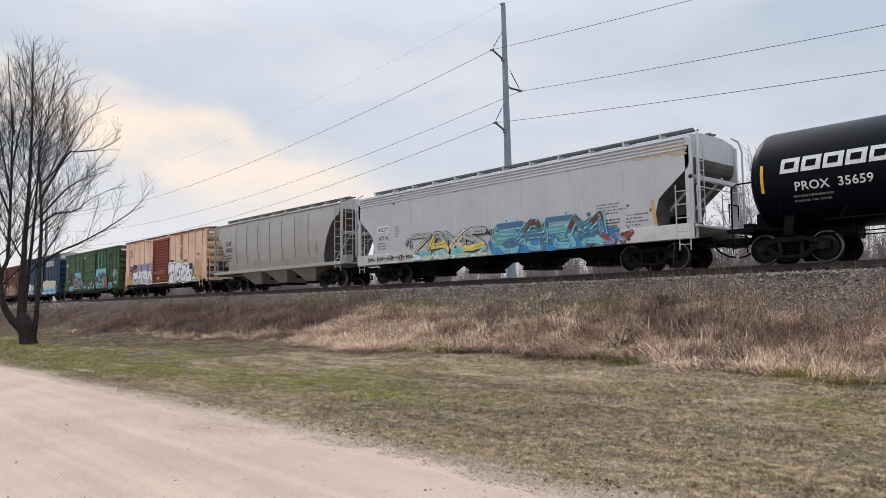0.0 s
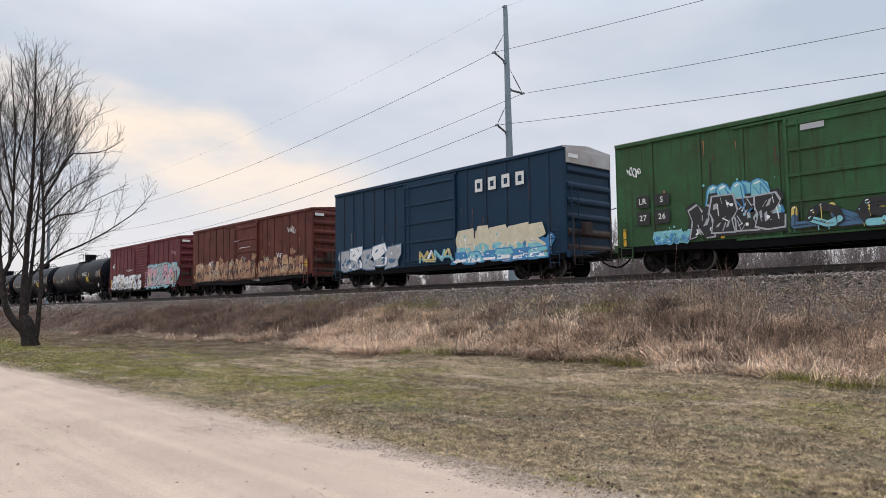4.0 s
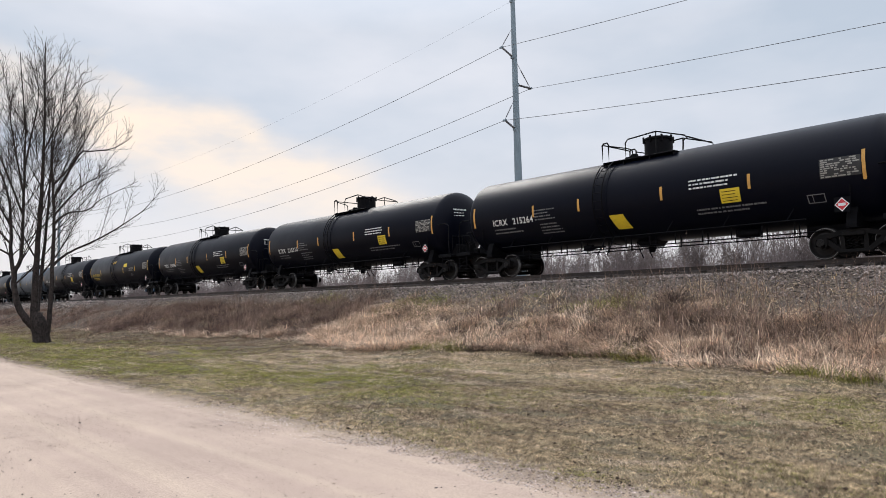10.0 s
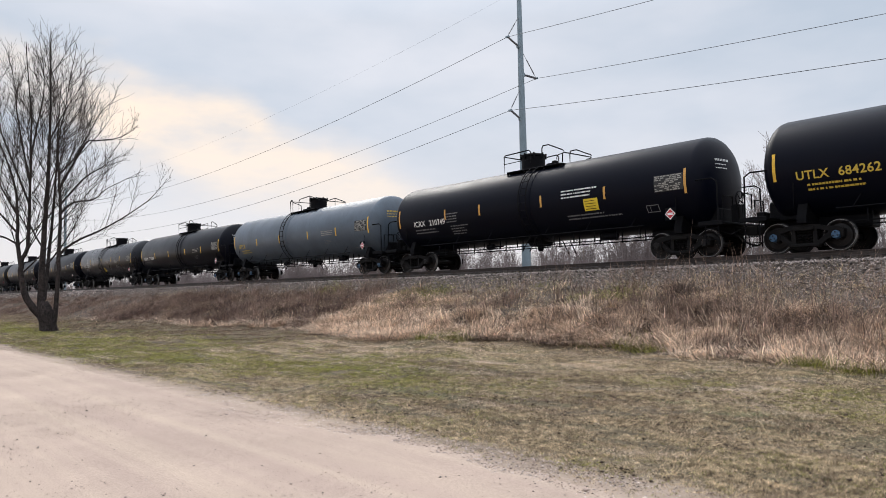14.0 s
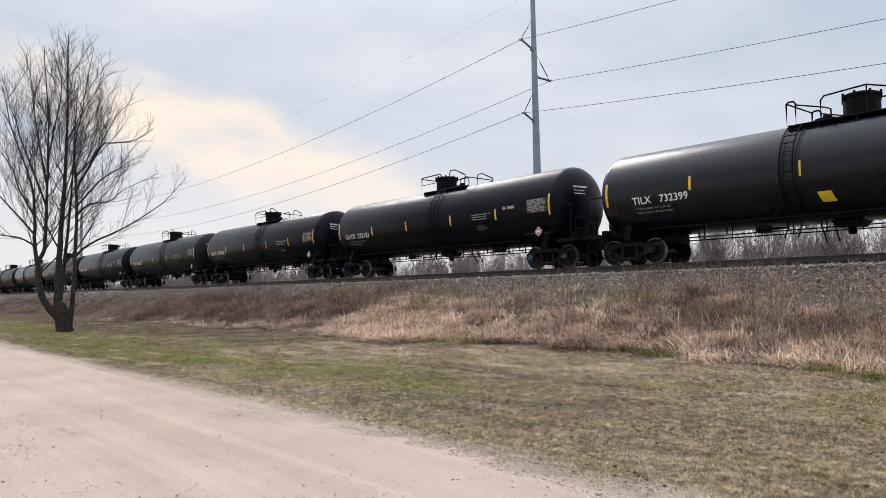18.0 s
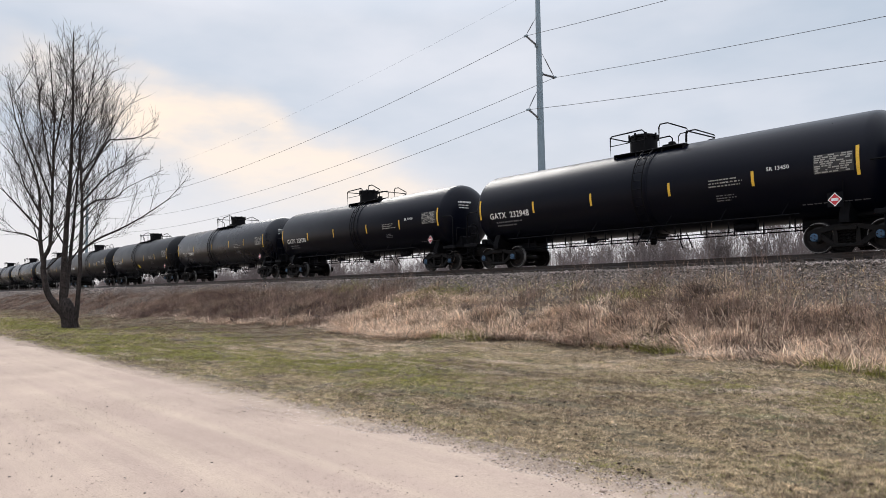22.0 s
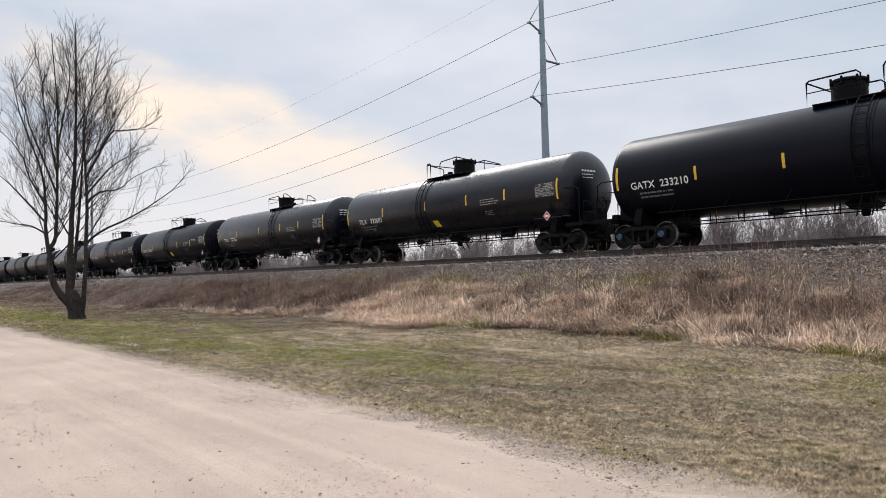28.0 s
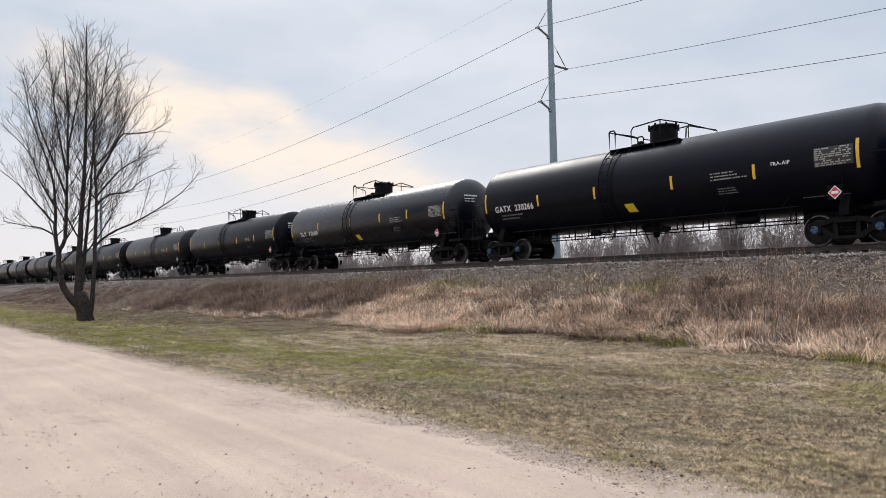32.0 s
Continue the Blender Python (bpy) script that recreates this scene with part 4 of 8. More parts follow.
def roadside_tree():
    rng = random.Random(11)
    x, y = -41.9, 9.5
    side, away = Vector((0.22, 0.975, 0)), Vector((-0.975, 0.22, 0))
    up = Vector((0, 0, 1))
    tree = thing("bare_tree", "leafless grey-barked tree with several stems beside the road", "tree", at=pose(x, y, 0.0))
    wood, twig = Geo(), Geo()
    base = land(np.array([x]), np.array([y]))[0] - 0.15

    def reach(z, right):
        """Half-width of the crown at a height."""
        zs = (3.0, 4.0, 5.3, 6.8, 8.5, 9.7, 11.0, 13.0, 14.5, 15.3, 15.95)
        return float(np.interp(z, zs, (1.5, 2.5, 3.2, 4.8, 5.9, 4.6, 4.3, 3.3, 2.2, 1.3, 0.2) if right else (1.6, 3.0, 3.9, 4.3, 4.4, 4.2, 3.8, 3.0, 2.2, 1.3, 0.2)))

    def inside(p):
        s, a = p.dot(side), p.dot(away)
        return math.hypot(s, a) < reach(p.z, s > 0) and p.z < 15.9

    def line(p, d, length, bend, step, wob):
        pts = [Vector(p)]
        d = Vector(d).normalized()
        for i in range(max(2, int(length / step))):
            d = (d + up * bend + Vector((rng.uniform(-1, 1), rng.uniform(-1, 1), rng.uniform(-1, 1))) * wob).normalized()
            q = pts[-1] + d * step
            if i > 1 and not inside(q):
                break
            pts.append(q)
        return pts

    def shoots(pts, level):
        """Side shoots along a branch, left and right by turns, leaning forward and up."""
        total = sum((b - a).length for a, b in zip(pts, pts[1:]))
        gap = (0.72, 0.36, 0.215)[level]
        n = int(total / gap)
        turn = rng.uniform(0, 6.28)
        for k in range(n):
            f = (0.14 + 0.84 * (k + rng.random() * 0.7) / max(n, 1)) * (len(pts) - 1)
            i = min(int(f), len(pts) - 2)
            p = pts[i].lerp(pts[i + 1], f - i)
            d = (pts[i + 1] - pts[i]).normalized()
            o = d.orthogonal().normalized()
            turn += math.pi + rng.uniform(-0.9, 0.9)
            o = o * math.cos(turn) + d.cross(o) * math.sin(turn)
            lean = radians(rng.uniform(24, 44))
            h = d * math.cos(lean) + o * math.sin(lean) + up * 0.3
            left = total * (1 - f / (len(pts) - 1))
            length = (0.62, 0.5, 0.5)[level] * left * rng.uniform(0.7, 1.2) + (0.7, 0.4, 0.22)[level]
            length = min(length, (2.8, 1.25, 0.6)[level])
            r = max((0.0155, 0.0085, 0.0058)[level] * rng.uniform(0.8, 1.15), 0.005)
            q = line(p, h, length, (0.06, 0.05, 0.05)[level], (0.4, 0.3, 0.25)[level], (0.045, 0.05, 0.06)[level])
            m = len(q) - 1
            (wood if level == 0 else twig).tube(q, [max(r * (1 - 0.75 * j / m), 0.0054) for j in range(m + 1)], 4 if level == 0 else 3, caps=False)
            if level < 2:
                shoots(q, level + 1)

    def limb(pts, r):
        m = len(pts) - 1
        wood.tube(pts, [max(r * (1 - 0.9 * (j / m) ** 0.9), 0.010) for j in range(m + 1)], 6, caps=False)
        shoots(pts, 0)

    def bent(path, k=4, wob=0.035):
        pts = [side * s + away * a + up * z for s, a, z in path]
        fine = []
        for i in range(len(pts) - 1):
            for j in range(k):
                t = j / k
                p0, p1, p2, p3 = pts[max(i - 1, 0)], pts[i], pts[i + 1], pts[min(i + 2, len(pts) - 1)]
                q = 0.5 * (2 * p1 + (p2 - p0) * t + (2 * p0 - 5 * p1 + 4 * p2 - p3) * t * t + (3 * p1 - p0 - 3 * p2 + p3) * t ** 3)
                fine.append(q + Vector((rng.uniform(-1, 1), rng.uniform(-1, 1), 0)) * wob * (i > 0))
        return fine + [pts[-1]]

    wood.tube([side * q + up * z for q, z in ((-0.08, base), (-0.08, 0.12), (-0.1, 0.45), (-0.14, 0.8), (-0.24, 1.15), (-0.3, 1.5))], [0.40, 0.35, 0.35, 0.40, 0.38, 0.24], 14)
    for k in range(5):
        t = 1.26 * k + 0.4
        wood.tube([(0.18 * math.cos(t), 0.18 * math.sin(t), 0.45), (0.32 * math.cos(t), 0.32 * math.sin(t), 0.1), (0.5 * math.cos(t), 0.5 * math.sin(t), base - 0.02)], [0.16, 0.11, 0.05], 7)
    # stems: sideways, away and up; the radius at the foot; how far up the side branches begin
    left = ((-0.12, 0, 0.45), (-0.42, 0, 0.85), (-0.8, 0, 1.3), (-1.12, 0.05, 2.0), (-1.3, 0.1, 2.9), (-1.27, 0.1, 3.6), (-1.03, 0.1, 4.3), (-0.98, 0.1, 6.2), (-0.97, 0.05, 9.0), (-1.0, 0, 11.0), (-1.3, 0.1, 14.9))
    fork = ((-1.28, 0.1, 3.2), (-1.46, 0.15, 4.4), (-1.53, 0.2, 6.3), (-1.75, 0.3, 7.8), (-2.7, 0.3, 10.6), (-3.1, 0.3, 12.6))
    middle = ((-0.2, 0, 0.6), (-0.35, 0, 1.3), (-0.37, 0, 2.3), (-0.32, 0, 4.2), (-0.22, 0, 6.6), (-0.13, 0, 9.4), (-0.13, 0, 12.4), (-0.18, 0, 15.6))
    right = ((0.1, -0.15, 0.05), (0.28, -0.22, 0.75), (0.36, -0.3, 2.5), (0.4, -0.3, 4.9), (0.42, -0.3, 6.3), (0.29, -0.2, 8.5), (0.28, -0.1, 9.8), (0.55, 0, 11.6), (1.04, 0, 15.1))
    behind = ((-0.25, 0.2, 1.6), (-0.1, 0.8, 3.4), (0.05, 1.1, 5.8), (0.2, 1.4, 8.4), (0.25, 1.5, 11.0), (0.4, 1.6, 13.6))
    for path, r, first in ((left, 0.235, 0.4), (fork, 0.12, 0.2), (middle, 0.25, 0.38), (right, 0.15, 0.42), (behind, 0.12, 0.35)):
        fine = bent(path, 4, 0.02)
        m = len(fine) - 1
        rs = [max(r * (1 - 0.93 * (i / m) ** 0.85), 0.012) for i in range(m + 1)]
        wood.tube(fine, rs, 9, caps=False)
        shoots(fine[m // 2:], 0)
        n = 9
        for k in range(n):
            f = (first + (0.97 - first) * (k + 0.7 * rng.random()) / n) * m
            i = min(int(f), m - 1)
            around = 2.4 * k + rng.uniform(-0.5, 0.5)
            out = side * math.cos(around) + away * math.sin(around)
            g = f / m
            limb(line(fine[i], out + up * (0.75 + 0.85 * g), 2.2 + 4.0 * (1 - g) ** 0.6, 0.05, 0.45, 0.05), max(rs[i] * 0.34, 0.02))

    def reaching(r, *path):
        """A long limb of its own, from where it leaves the stem to its tip."""
        limb(bent([(q, d, z) for q, d, z in path], 3, 0.03), r)
    reaching(0.085, (0.38, -0.25, 3.85), (1.0, -0.2, 4.5), (2.64, -0.1, 5.43), (4.65, 0.1, 6.9), (5.7, 0.2, 8.3))
    reaching(0.07, (0.4, -0.3, 6.0), (1.0, -0.4, 6.6), (1.94, -0.5, 6.8), (2.63, -0.6, 7.42), (4.35, -0.6, 8.45))
    reaching(0.06, (0.42, -0.3, 6.5), (1.51, 0.2, 7.97), (2.34, 0.3, 8.63), (3.4, 0.4, 9.5))
    reaching(0.065, (0.35, -0.3, 7.3), (1.5, -0.6, 9.64), (2.05, -0.8, 9.84), (3.18, -1.0, 10.1), (4.0, -1.1, 10.8))
    reaching(0.055, (0.3, -0.2, 8.0), (1.09, 0.4, 9.16), (1.63, 0.5, 10.27), (2.32, 0.6, 11.7), (3.2, 0.6, 12.8))
    reaching(0.05, (-0.1, 0.0, 9.9), (0.53, 0.3, 11.5), (1.2, 0.4, 12.8), (1.9, 0.4, 14.1))
    reaching(0.06, (-1.45, 0.15, 4.4), (-2.15, 0.1, 4.8), (-2.9, 0.0, 4.9), (-3.8, -0.1, 5.1))
    reaching(0.06, (-1.5, 0.2, 5.0), (-2.67, 0.3, 6.43), (-3.3, 0.4, 7.1), (-4.2, 0.5, 7.9))
    reaching(0.06, (-1.55, 0.2, 6.0), (-2.18, 0.0, 7.2), (-2.7, -0.1, 8.6), (-3.9, -0.2, 9.9))
    reaching(0.06, (-1.0, 0.1, 6.5), (-2.08, -0.2, 9.5), (-2.47, -0.3, 10.7), (-3.05, -0.3, 12.7))
    reaching(0.055, (-0.98, 0.1, 7.6), (-1.58, 0.2, 10.7), (-1.72, 0.3, 12.2), (-2.1, 0.3, 14.4))
    reaching(0.055, (-0.97, 0.05, 8.9), (-0.67, -0.1, 10.8), (-0.42, -0.2, 12.9), (-0.7, -0.2, 15.2))
    part("trunk", wood, BARK, tree, "grey furrowed trunk dividing low into stems", 60)
    part("crown", twig, TWIG, tree, "bare crown of fine ascending twigs", 0)


roadside_tree()


def far_woods():
    """Bare woods behind the line, with a few taller trees."""
    rng = random.Random(31)
    kinds = []
    for k in range(5):
        a, b = Geo(), Geo()
        hgt = (8.5, 9.5, 7.5, 10.0, 15.5)[k]
        for s in range(3 if k % 2 else 1):
            grow(a, b, (0.5 * s, 0.3 * s, -0.3), (rng.uniform(-0.15, 0.15), rng.uniform(-0.15, 0.15), 1), hgt * (1 - 0.12 * s), 0.16 + 0.06 * (k == 4), rng, 3, (18, 44), 0.08, 0.05, (7, 9), 4, 0.016)
        kinds.append((a.mesh("trunk", HAZY_BARK, 60), b.mesh("crown", HAZY_BARK, 0)))
    first = {}

    def plant(k, m, s):
        if k in first:
            t = copy_thing(first[k], m)
        else:
            t = thing("bare_tree", "distant leafless tree in the woods beyond the track", "tree", "bare trees beyond the track", m)
            part("trunk", kinds[k][0], None, t)
            part("crown", kinds[k][1], None, t)
            first[k] = t
        t.scale = (s, s, s)

    for i in range(230):
        x = 12 - 330 * ((i + rng.random()) / 230) ** 1.15
        plant(rng.randrange(4), pose(x, rng.uniform(76, 112) - 0.03 * x, -0.2, 0, 0, rng.uniform(0, 360)), rng.uniform(0.8, 1.1))
    for x, y, s in ((-41.5, 90, 1.08), (-38, 88, 0.84), (-45.4, 94, 0.82), (-20, 92, 0.92), (-32.6, 100, 0.77)):
        plant(4, pose(x, y, -0.2, 0, 0, rng.uniform(0, 360)), s)
    for i in range(60):
        x = -320 - 430 * ((i + rng.random()) / 60)
        plant(rng.randrange(4), pose(x, rng.uniform(76, 112) - 0.03 * x, -0.2, 0, 0, rng.uniform(0, 360)), rng.uniform(0.9, 1.3))
    r = np.random.default_rng(7)
    n = 5600
    x = np.concatenate([r.uniform(-330, 25, 3000), r.uniform(-800, -330, 2600)])
    y = r.uniform(80, 112, n) - 0.03 * x
    gap = np.where((x < -95) & (x > -170), 0.45, 1.0)
    keep = r.random(n) < gap
    sheaves("thicket", "grey-brown thicket of saplings beyond the track", HAZY_BARK, x[keep], y[keep], 16, 7.4, 0.022, 0.14, (0, 0), 0.9, 9, "thicket", z=-0.3)


far_woods()


# ---- power line ----
def power_line():
    px, py = -42.55, 46.0
    pole = thing("transmission_pole", "tall grey steel transmission pole with braced post insulators", "pole", at=pose(px, py, -0.15))
    lean = math.tan(radians(0.7))
    g = Geo()
    prof = [(0, 0.44), (9, 0.36), (18, 0.28), (27.8, 0.2), (28.0, 0.19), (28.0, 0.05)]
    n = 12
    ring = [[(-lean * z + r * math.cos(2 * math.pi * k / n), r * math.sin(2 * math.pi * k / n), z) for k in range(n)] for z, r in prof]
    g.add(sum(ring, []), [(i * n + k, i * n + (k + 1) % n, (i + 1) * n + (k + 1) % n, (i + 1) * n + k) for i in range(len(prof) - 1) for k in range(n)])
    part("shaft", g, POLE_STEEL, pole, "", 40)
    part("base_flange", Geo().lathe([(0, 0.75), (0.1, 0.75), (0.1, 0.48), (0.3, 0.46)], (0, 0, 0), "z", 16), POLE_STEEL, pole)
    ends = [(-189.0, 46.0), (147.0, 46.0)]
    spans = []
    for z, out in ((23.5, -1.57), (20.55, 1.9), (17.2, -1.45)):
        c = -lean * z
        s = -1 if out < 0 else 1
        tip = Vector((c, out, z))
        root = Vector((c, s * 0.25, z - (0.55 if out < 0 else 0.0)))
        arm = Geo().tube([root, tip], 0.045, 8)
        for q in range(10):
            o = root.lerp(tip, 0.14 + 0.78 * q / 9)
            d = (tip - root).normalized() * 0.02
            arm.tube([o - d, o + d], 0.095, 10)
        part("post_insulator", arm, INSULATOR, pole, "ribbed grey post insulator")
        top = Vector((c, s * 0.23, z + 1.95))
        brace = Geo().tube([top, top.lerp(tip, 0.3)], 0.02, 6)
        brace.tube([top.lerp(tip, 0.3), top.lerp(tip, 0.85)], 0.045, 6).tube([top.lerp(tip, 0.85), tip], 0.02, 6)
        part("brace", brace, INSULATOR, pole, "slanting suspension insulator")
        part("clamp", Geo().box(c - 0.2, c + 0.2, out - 0.07, out + 0.07, z - 0.1, z + 0.06, 0.02), POLE_STEEL, pole)
        part("bracket", Geo().box(c - 0.14, c + 0.14, min(s * 0.2, s * 0.36), max(s * 0.2, s * 0.36), root.z - 0.16, root.z + 0.16, 0.02), POLE_STEEL, pole)
        spans.append((tip, 0.02, 0.0985, 0.0985 if z > 22 else 0.107 if z > 19 else 0.1155))
    spans.append((Vector((-lean * 27 - 0.1, -0.25, 27.85)), 0.006, 0.076, 0.076))
    part("shield_bracket", Geo().box(-lean * 27 - 0.1, -lean * 27 + 0.1, -0.35, 0.1, 27.78, 27.95, 0.02), POLE_STEEL, pole)
    for p, r, *slopes in spans:
        for ex, ey in ends:
            span = abs(ex - px)
            sag = slopes[int(ex > px)] * span / 4
            a, b = Vector((p.x + px, p.y + py, p.z - 0.18)), Vector((p.x + ex, p.y + ey, p.z - 0.18))
            pts = []
            for i in range(41):
                c = a.lerp(b, i / 40)
                pts.append((c.x, c.y, c.z - 4 * sag * (i / 40) * (1 - i / 40)))
            tagged(part("power_cable", Geo().tube(pts, r, 5), WIRE, None, "", 60), "thin dark overhead power cable strung from the steel pole", "cable", "cables of the power line")
    for ex, ey in ends:
        copy_thing(pole, pose(ex, ey, -0.15))


power_line()


# ---- rolling stock: shared parts. A car's origin is on the rail's level at its middle; -y is the side that the road sees ----
WHEEL_R = 0.457
MESHES = {}


def shared(key, make):
    if key not in MESHES:
        MESHES[key] = make()
    return MESHES[key]


def wheelset_mesh(cap):
    def make():
        g = Geo()
        g.lathe([(-0.98, 0.07), (-0.72, 0.085), (0.72, 0.085), (0.98, 0.07)], (0, 0, 0), "y", 12)
        for s in (-1, 1):
            prof = [(0.69, 0.1), (0.69, 0.15), (0.735, 0.17), (0.745, 0.34), (0.70, 0.385), (0.685, 0.47), (0.715, 0.482), (0.725, 0.457)]
            g.lathe([(s * a, r) for a, r in prof], (0, 0, 0), "y", 28, close=False)
            g.lathe([(s * 0.725, 0.457), (s * 0.82, 0.452), (s * 0.83, 0.446), (s * 0.83, 0.436)], (0, 0, 0), "y", 28, 1, close=False)
            g.lathe([(s * a, r) for a, r in [(0.83, 0.436), (0.83, 0.405), (0.80, 0.385), (0.765, 0.33), (0.79, 0.17), (0.84, 0.15), (0.84, 0.08)]], (0, 0, 0), "y", 28, close=False)
            g.lathe([(s * 0.95, 0.125), (s * 1.12, 0.12), (s * 1.14, 0.10), (s * 1.14, 0.02)], (0, 0, 0), "y", 16, 2)
            for k in range(3):
                a = 2.094 * k
                g.lathe([(s * 1.135, 0.022), (s * 1.17, 0.02)], (0.065 * math.sin(a), 0, 0.065 * math.cos(a)), "y", 6, 0)
        return g.mesh("wheelset", [WHEEL_STEEL, TREAD, cap])
    return shared(("wheelset", cap.name), make)


def side_frame_mesh():
    def make():
        g = Geo()
        # arched top member, sloping lower member, two columns
        g.prism([(-1.14, 0.60), (-1.0, 0.68), (-0.6, 0.74), (-0.35, 0.80), (0.35, 0.80), (0.6, 0.74), (1.0, 0.68), (1.14, 0.60), (1.08, 0.52), (0.75, 0.56), (0.35, 0.66), (-0.35, 0.66), (-0.75, 0.56), (-1.08, 0.52)], "y", -0.08, 0.08)
        for s in (-1, 1):
            g.prism([(s * 0.74, 0.60), (s * 0.92, 0.54), (s * 0.40, 0.15), (s * 0.28, 0.22)], "y", -0.075, 0.075)
            g.prism([(s * 0.36, 0.70), (s * 0.26, 0.70), (s * 0.24, 0.2), (s * 0.38, 0.2)], "y", -0.07, 0.07)
            g.prism([(s * 1.12, 0.62), (s * 0.70, 0.60), (s * 0.72, 0.36), (s * 0.78, 0.33), (s * 0.80, 0.56), (s * 1.02, 0.56), (s * 1.04, 0.36), (s * 1.1, 0.38)], "y", -0.11, 0.11)
        g.box(-0.45, 0.45, -0.1, 0.1, 0.13, 0.25, 0.03)
        g.box(-0.3, 0.3, -0.14, 0.14, 0.62, 0.74, 0.02)
        return g.mesh("side_frame", TRUCK_STEEL)
    return shared("side_frame", make)


def spring_mesh():
    def make():
        pts = [(0.07 * math.cos(t), 0.07 * math.sin(t), 0.24 + 0.36 * t / 25.1) for t in np.linspace(0, 25.1, 30)]
        return Geo().tube(pts, 0.018, 4).mesh("spring", TRUCK_STEEL)
    return shared("spring", make)


def bolster_mesh():
    def make():
        g = Geo().box(-0.2, 0.2, -0.95, 0.95, 0.42, 0.66, 0.03)
        g.lathe([(0.62, 0.25), (0.78, 0.25)], (0, 0, 0), "z", 16)
        for s in (-1, 1):
            g.box(s * 0.36 - 0.05, s * 0.36 + 0.05, -0.85, 0.85, 0.30, 0.44, 0.02)
        return g.mesh("bolster", TRUCK_STEEL)
    return shared("bolster", make)


def shoe_mesh():
    return shared("brake_shoe", lambda: Geo().prism([(0, 0.62), (0.07, 0.6), (0.03, 0.45), (0.07, 0.3), (0, 0.28), (-0.05, 0.45)], "y", -0.05, 0.05).mesh("brake_shoe", TRUCK_STEEL))


def truck(car, x, cap=WHEEL_STEEL):
    t = part("truck", bolster_mesh(), None, car, "four-wheel cast-steel truck")
    t.location = (x, 0, 0)
    for s in (-1, 1):
        f = part("side_frame", side_frame_mesh(), None, t)
        f.location = (0, s * 1.0, 0)
        for k in (-0.16, 0.0, 0.16):
            q = part("spring", spring_mesh(), None, f)
            q.location = (k, 0, 0)
    for s in (-1, 1):
        w = part("wheelset", wheelset_mesh(cap), None, t, "steel wheels with polished treads")
        w.location = (s * 0.9, 0, WHEEL_R)
    for s in (-1, 1):
        b = part("brake_shoe", shoe_mesh(), None, t)
        b.location = (s * 0.38, -0.76, 0)
        b.rotation_euler = (0, 0, 0 if s > 0 else math.pi)
    return t


def coupler(car, x, s):
    def make():
        g = Geo().box(-0.75, -0.12, -0.1, 0.1, 0.70, 0.94, 0.03)
        g.prism([(-0.14, -0.16), (0.10, -0.17), (0.2, -0.1), (0.16, 0.02), (0.02, 0.03), (0.02, 0.1), (0.16, 0.12), (0.12, 0.2), (-0.14, 0.16)], "z", 0.66, 0.95)
        g.tube([(-0.45, -0.3, 0.74), (-0.2, -0.32, 0.5), (0.05, -0.28, 0.36), (0.2, -0.14, 0.33)], 0.034, 6)
        g.tube([(-0.5, -1.2, 0.8), (-0.3, -0.9, 0.68), (-0.1, -0.2, 0.98), (0.0, -0.1, 1.0)], 0.018, 5)
        return g.mesh("coupler", TRUCK_STEEL)
    c = part("coupler", shared("coupler", make), None, car, "knuckle coupler with hanging air hose")
    c.matrix_basis = pose(x, 0, 0, 0, 0, 0 if s > 0 else 180)


def ladder_geo(x0, x1, y, z0, z1, rungs, r=0.016, out=(0, 0)):
    g = Geo()
    for x in (x0, x1):
        g.tube([(x, y, z0), (x, y + out[1], z1)], r * 1.3, 5)
    for k in range(rungs):
        z = z0 + (z1 - z0) * (k + 0.5) / rungs
        yy = y + out[1] * (k + 0.5) / rungs
        g.tube([(x0, yy, z), (x1, yy, z)], r, 5)
    return g


FONT_CACHE = {}


def text_mesh(text, size, bold=0.0, spacing=1.08):
    key = (text, size, bold, spacing)
    if key not in FONT_CACHE:
        c = bpy.data.curves.new("lettering", "FONT")
        c.body, c.size, c.align_x, c.align_y, c.space_character, c.offset = text, size, "CENTER", "CENTER", spacing, bold
        c.resolution_u = 3
        ob = bpy.data.objects.new("lettering", c)
        scene.collection.objects.link(ob)
        bpy.context.view_layer.update()
        me = bpy.data.meshes.new_from_object(ob)
        bpy.data.objects.remove(ob)
        v = np.zeros(len(me.vertices) * 3)
        me.vertices.foreach_get("co", v)
        FONT_CACHE[key] = (v.reshape(-1, 3), [tuple(p.vertices) for p in me.polygons])
        bpy.data.meshes.remove(me)
    return FONT_CACHE[key]


class Skin:
    """A side on which flat things are laid: a drum of radius r round height zc, or a flat side at distance w (r = 0)."""

    def __init__(self, w, r=0.0, zc=0.0):
        self.w, self.r, self.zc = w, r, zc

    def put(self, x, z, off):
        if not self.r:
            return (x, -(self.w + off), z)
        a = (z - self.zc) / self.r
        return (x, -(self.r + off) * math.cos(a), self.zc + (self.r + off) * math.sin(a))


def rect_on(geo, skin, x0, x1, z0, z1, off=0.006, slot=0, skew=0.0):
    n = 3 if skin.r and z1 - z0 > 0.25 else 1
    for k in range(n):
        a, b = z0 + (z1 - z0) * k / n, z0 + (z1 - z0) * (k + 1) / n
        ka, kb = skew * k / n, skew * (k + 1) / n
        geo.add([skin.put(x0 + ka, a, off), skin.put(x1 + ka, a, off), skin.put(x1 + kb, b, off), skin.put(x0 + kb, b, off)], [(0, 1, 2, 3)], slot)


def letters(parent, skin, text, x, z, size, mat, bold=0.0, name="lettering", label="", spacing=1.08):
    v, f = text_mesh(text, size, bold, spacing)
    g = Geo().add([skin.put(x + p[0], z + p[1], 0.007) for p in v], f)
    return part(name, g, mat, parent, label, 0)


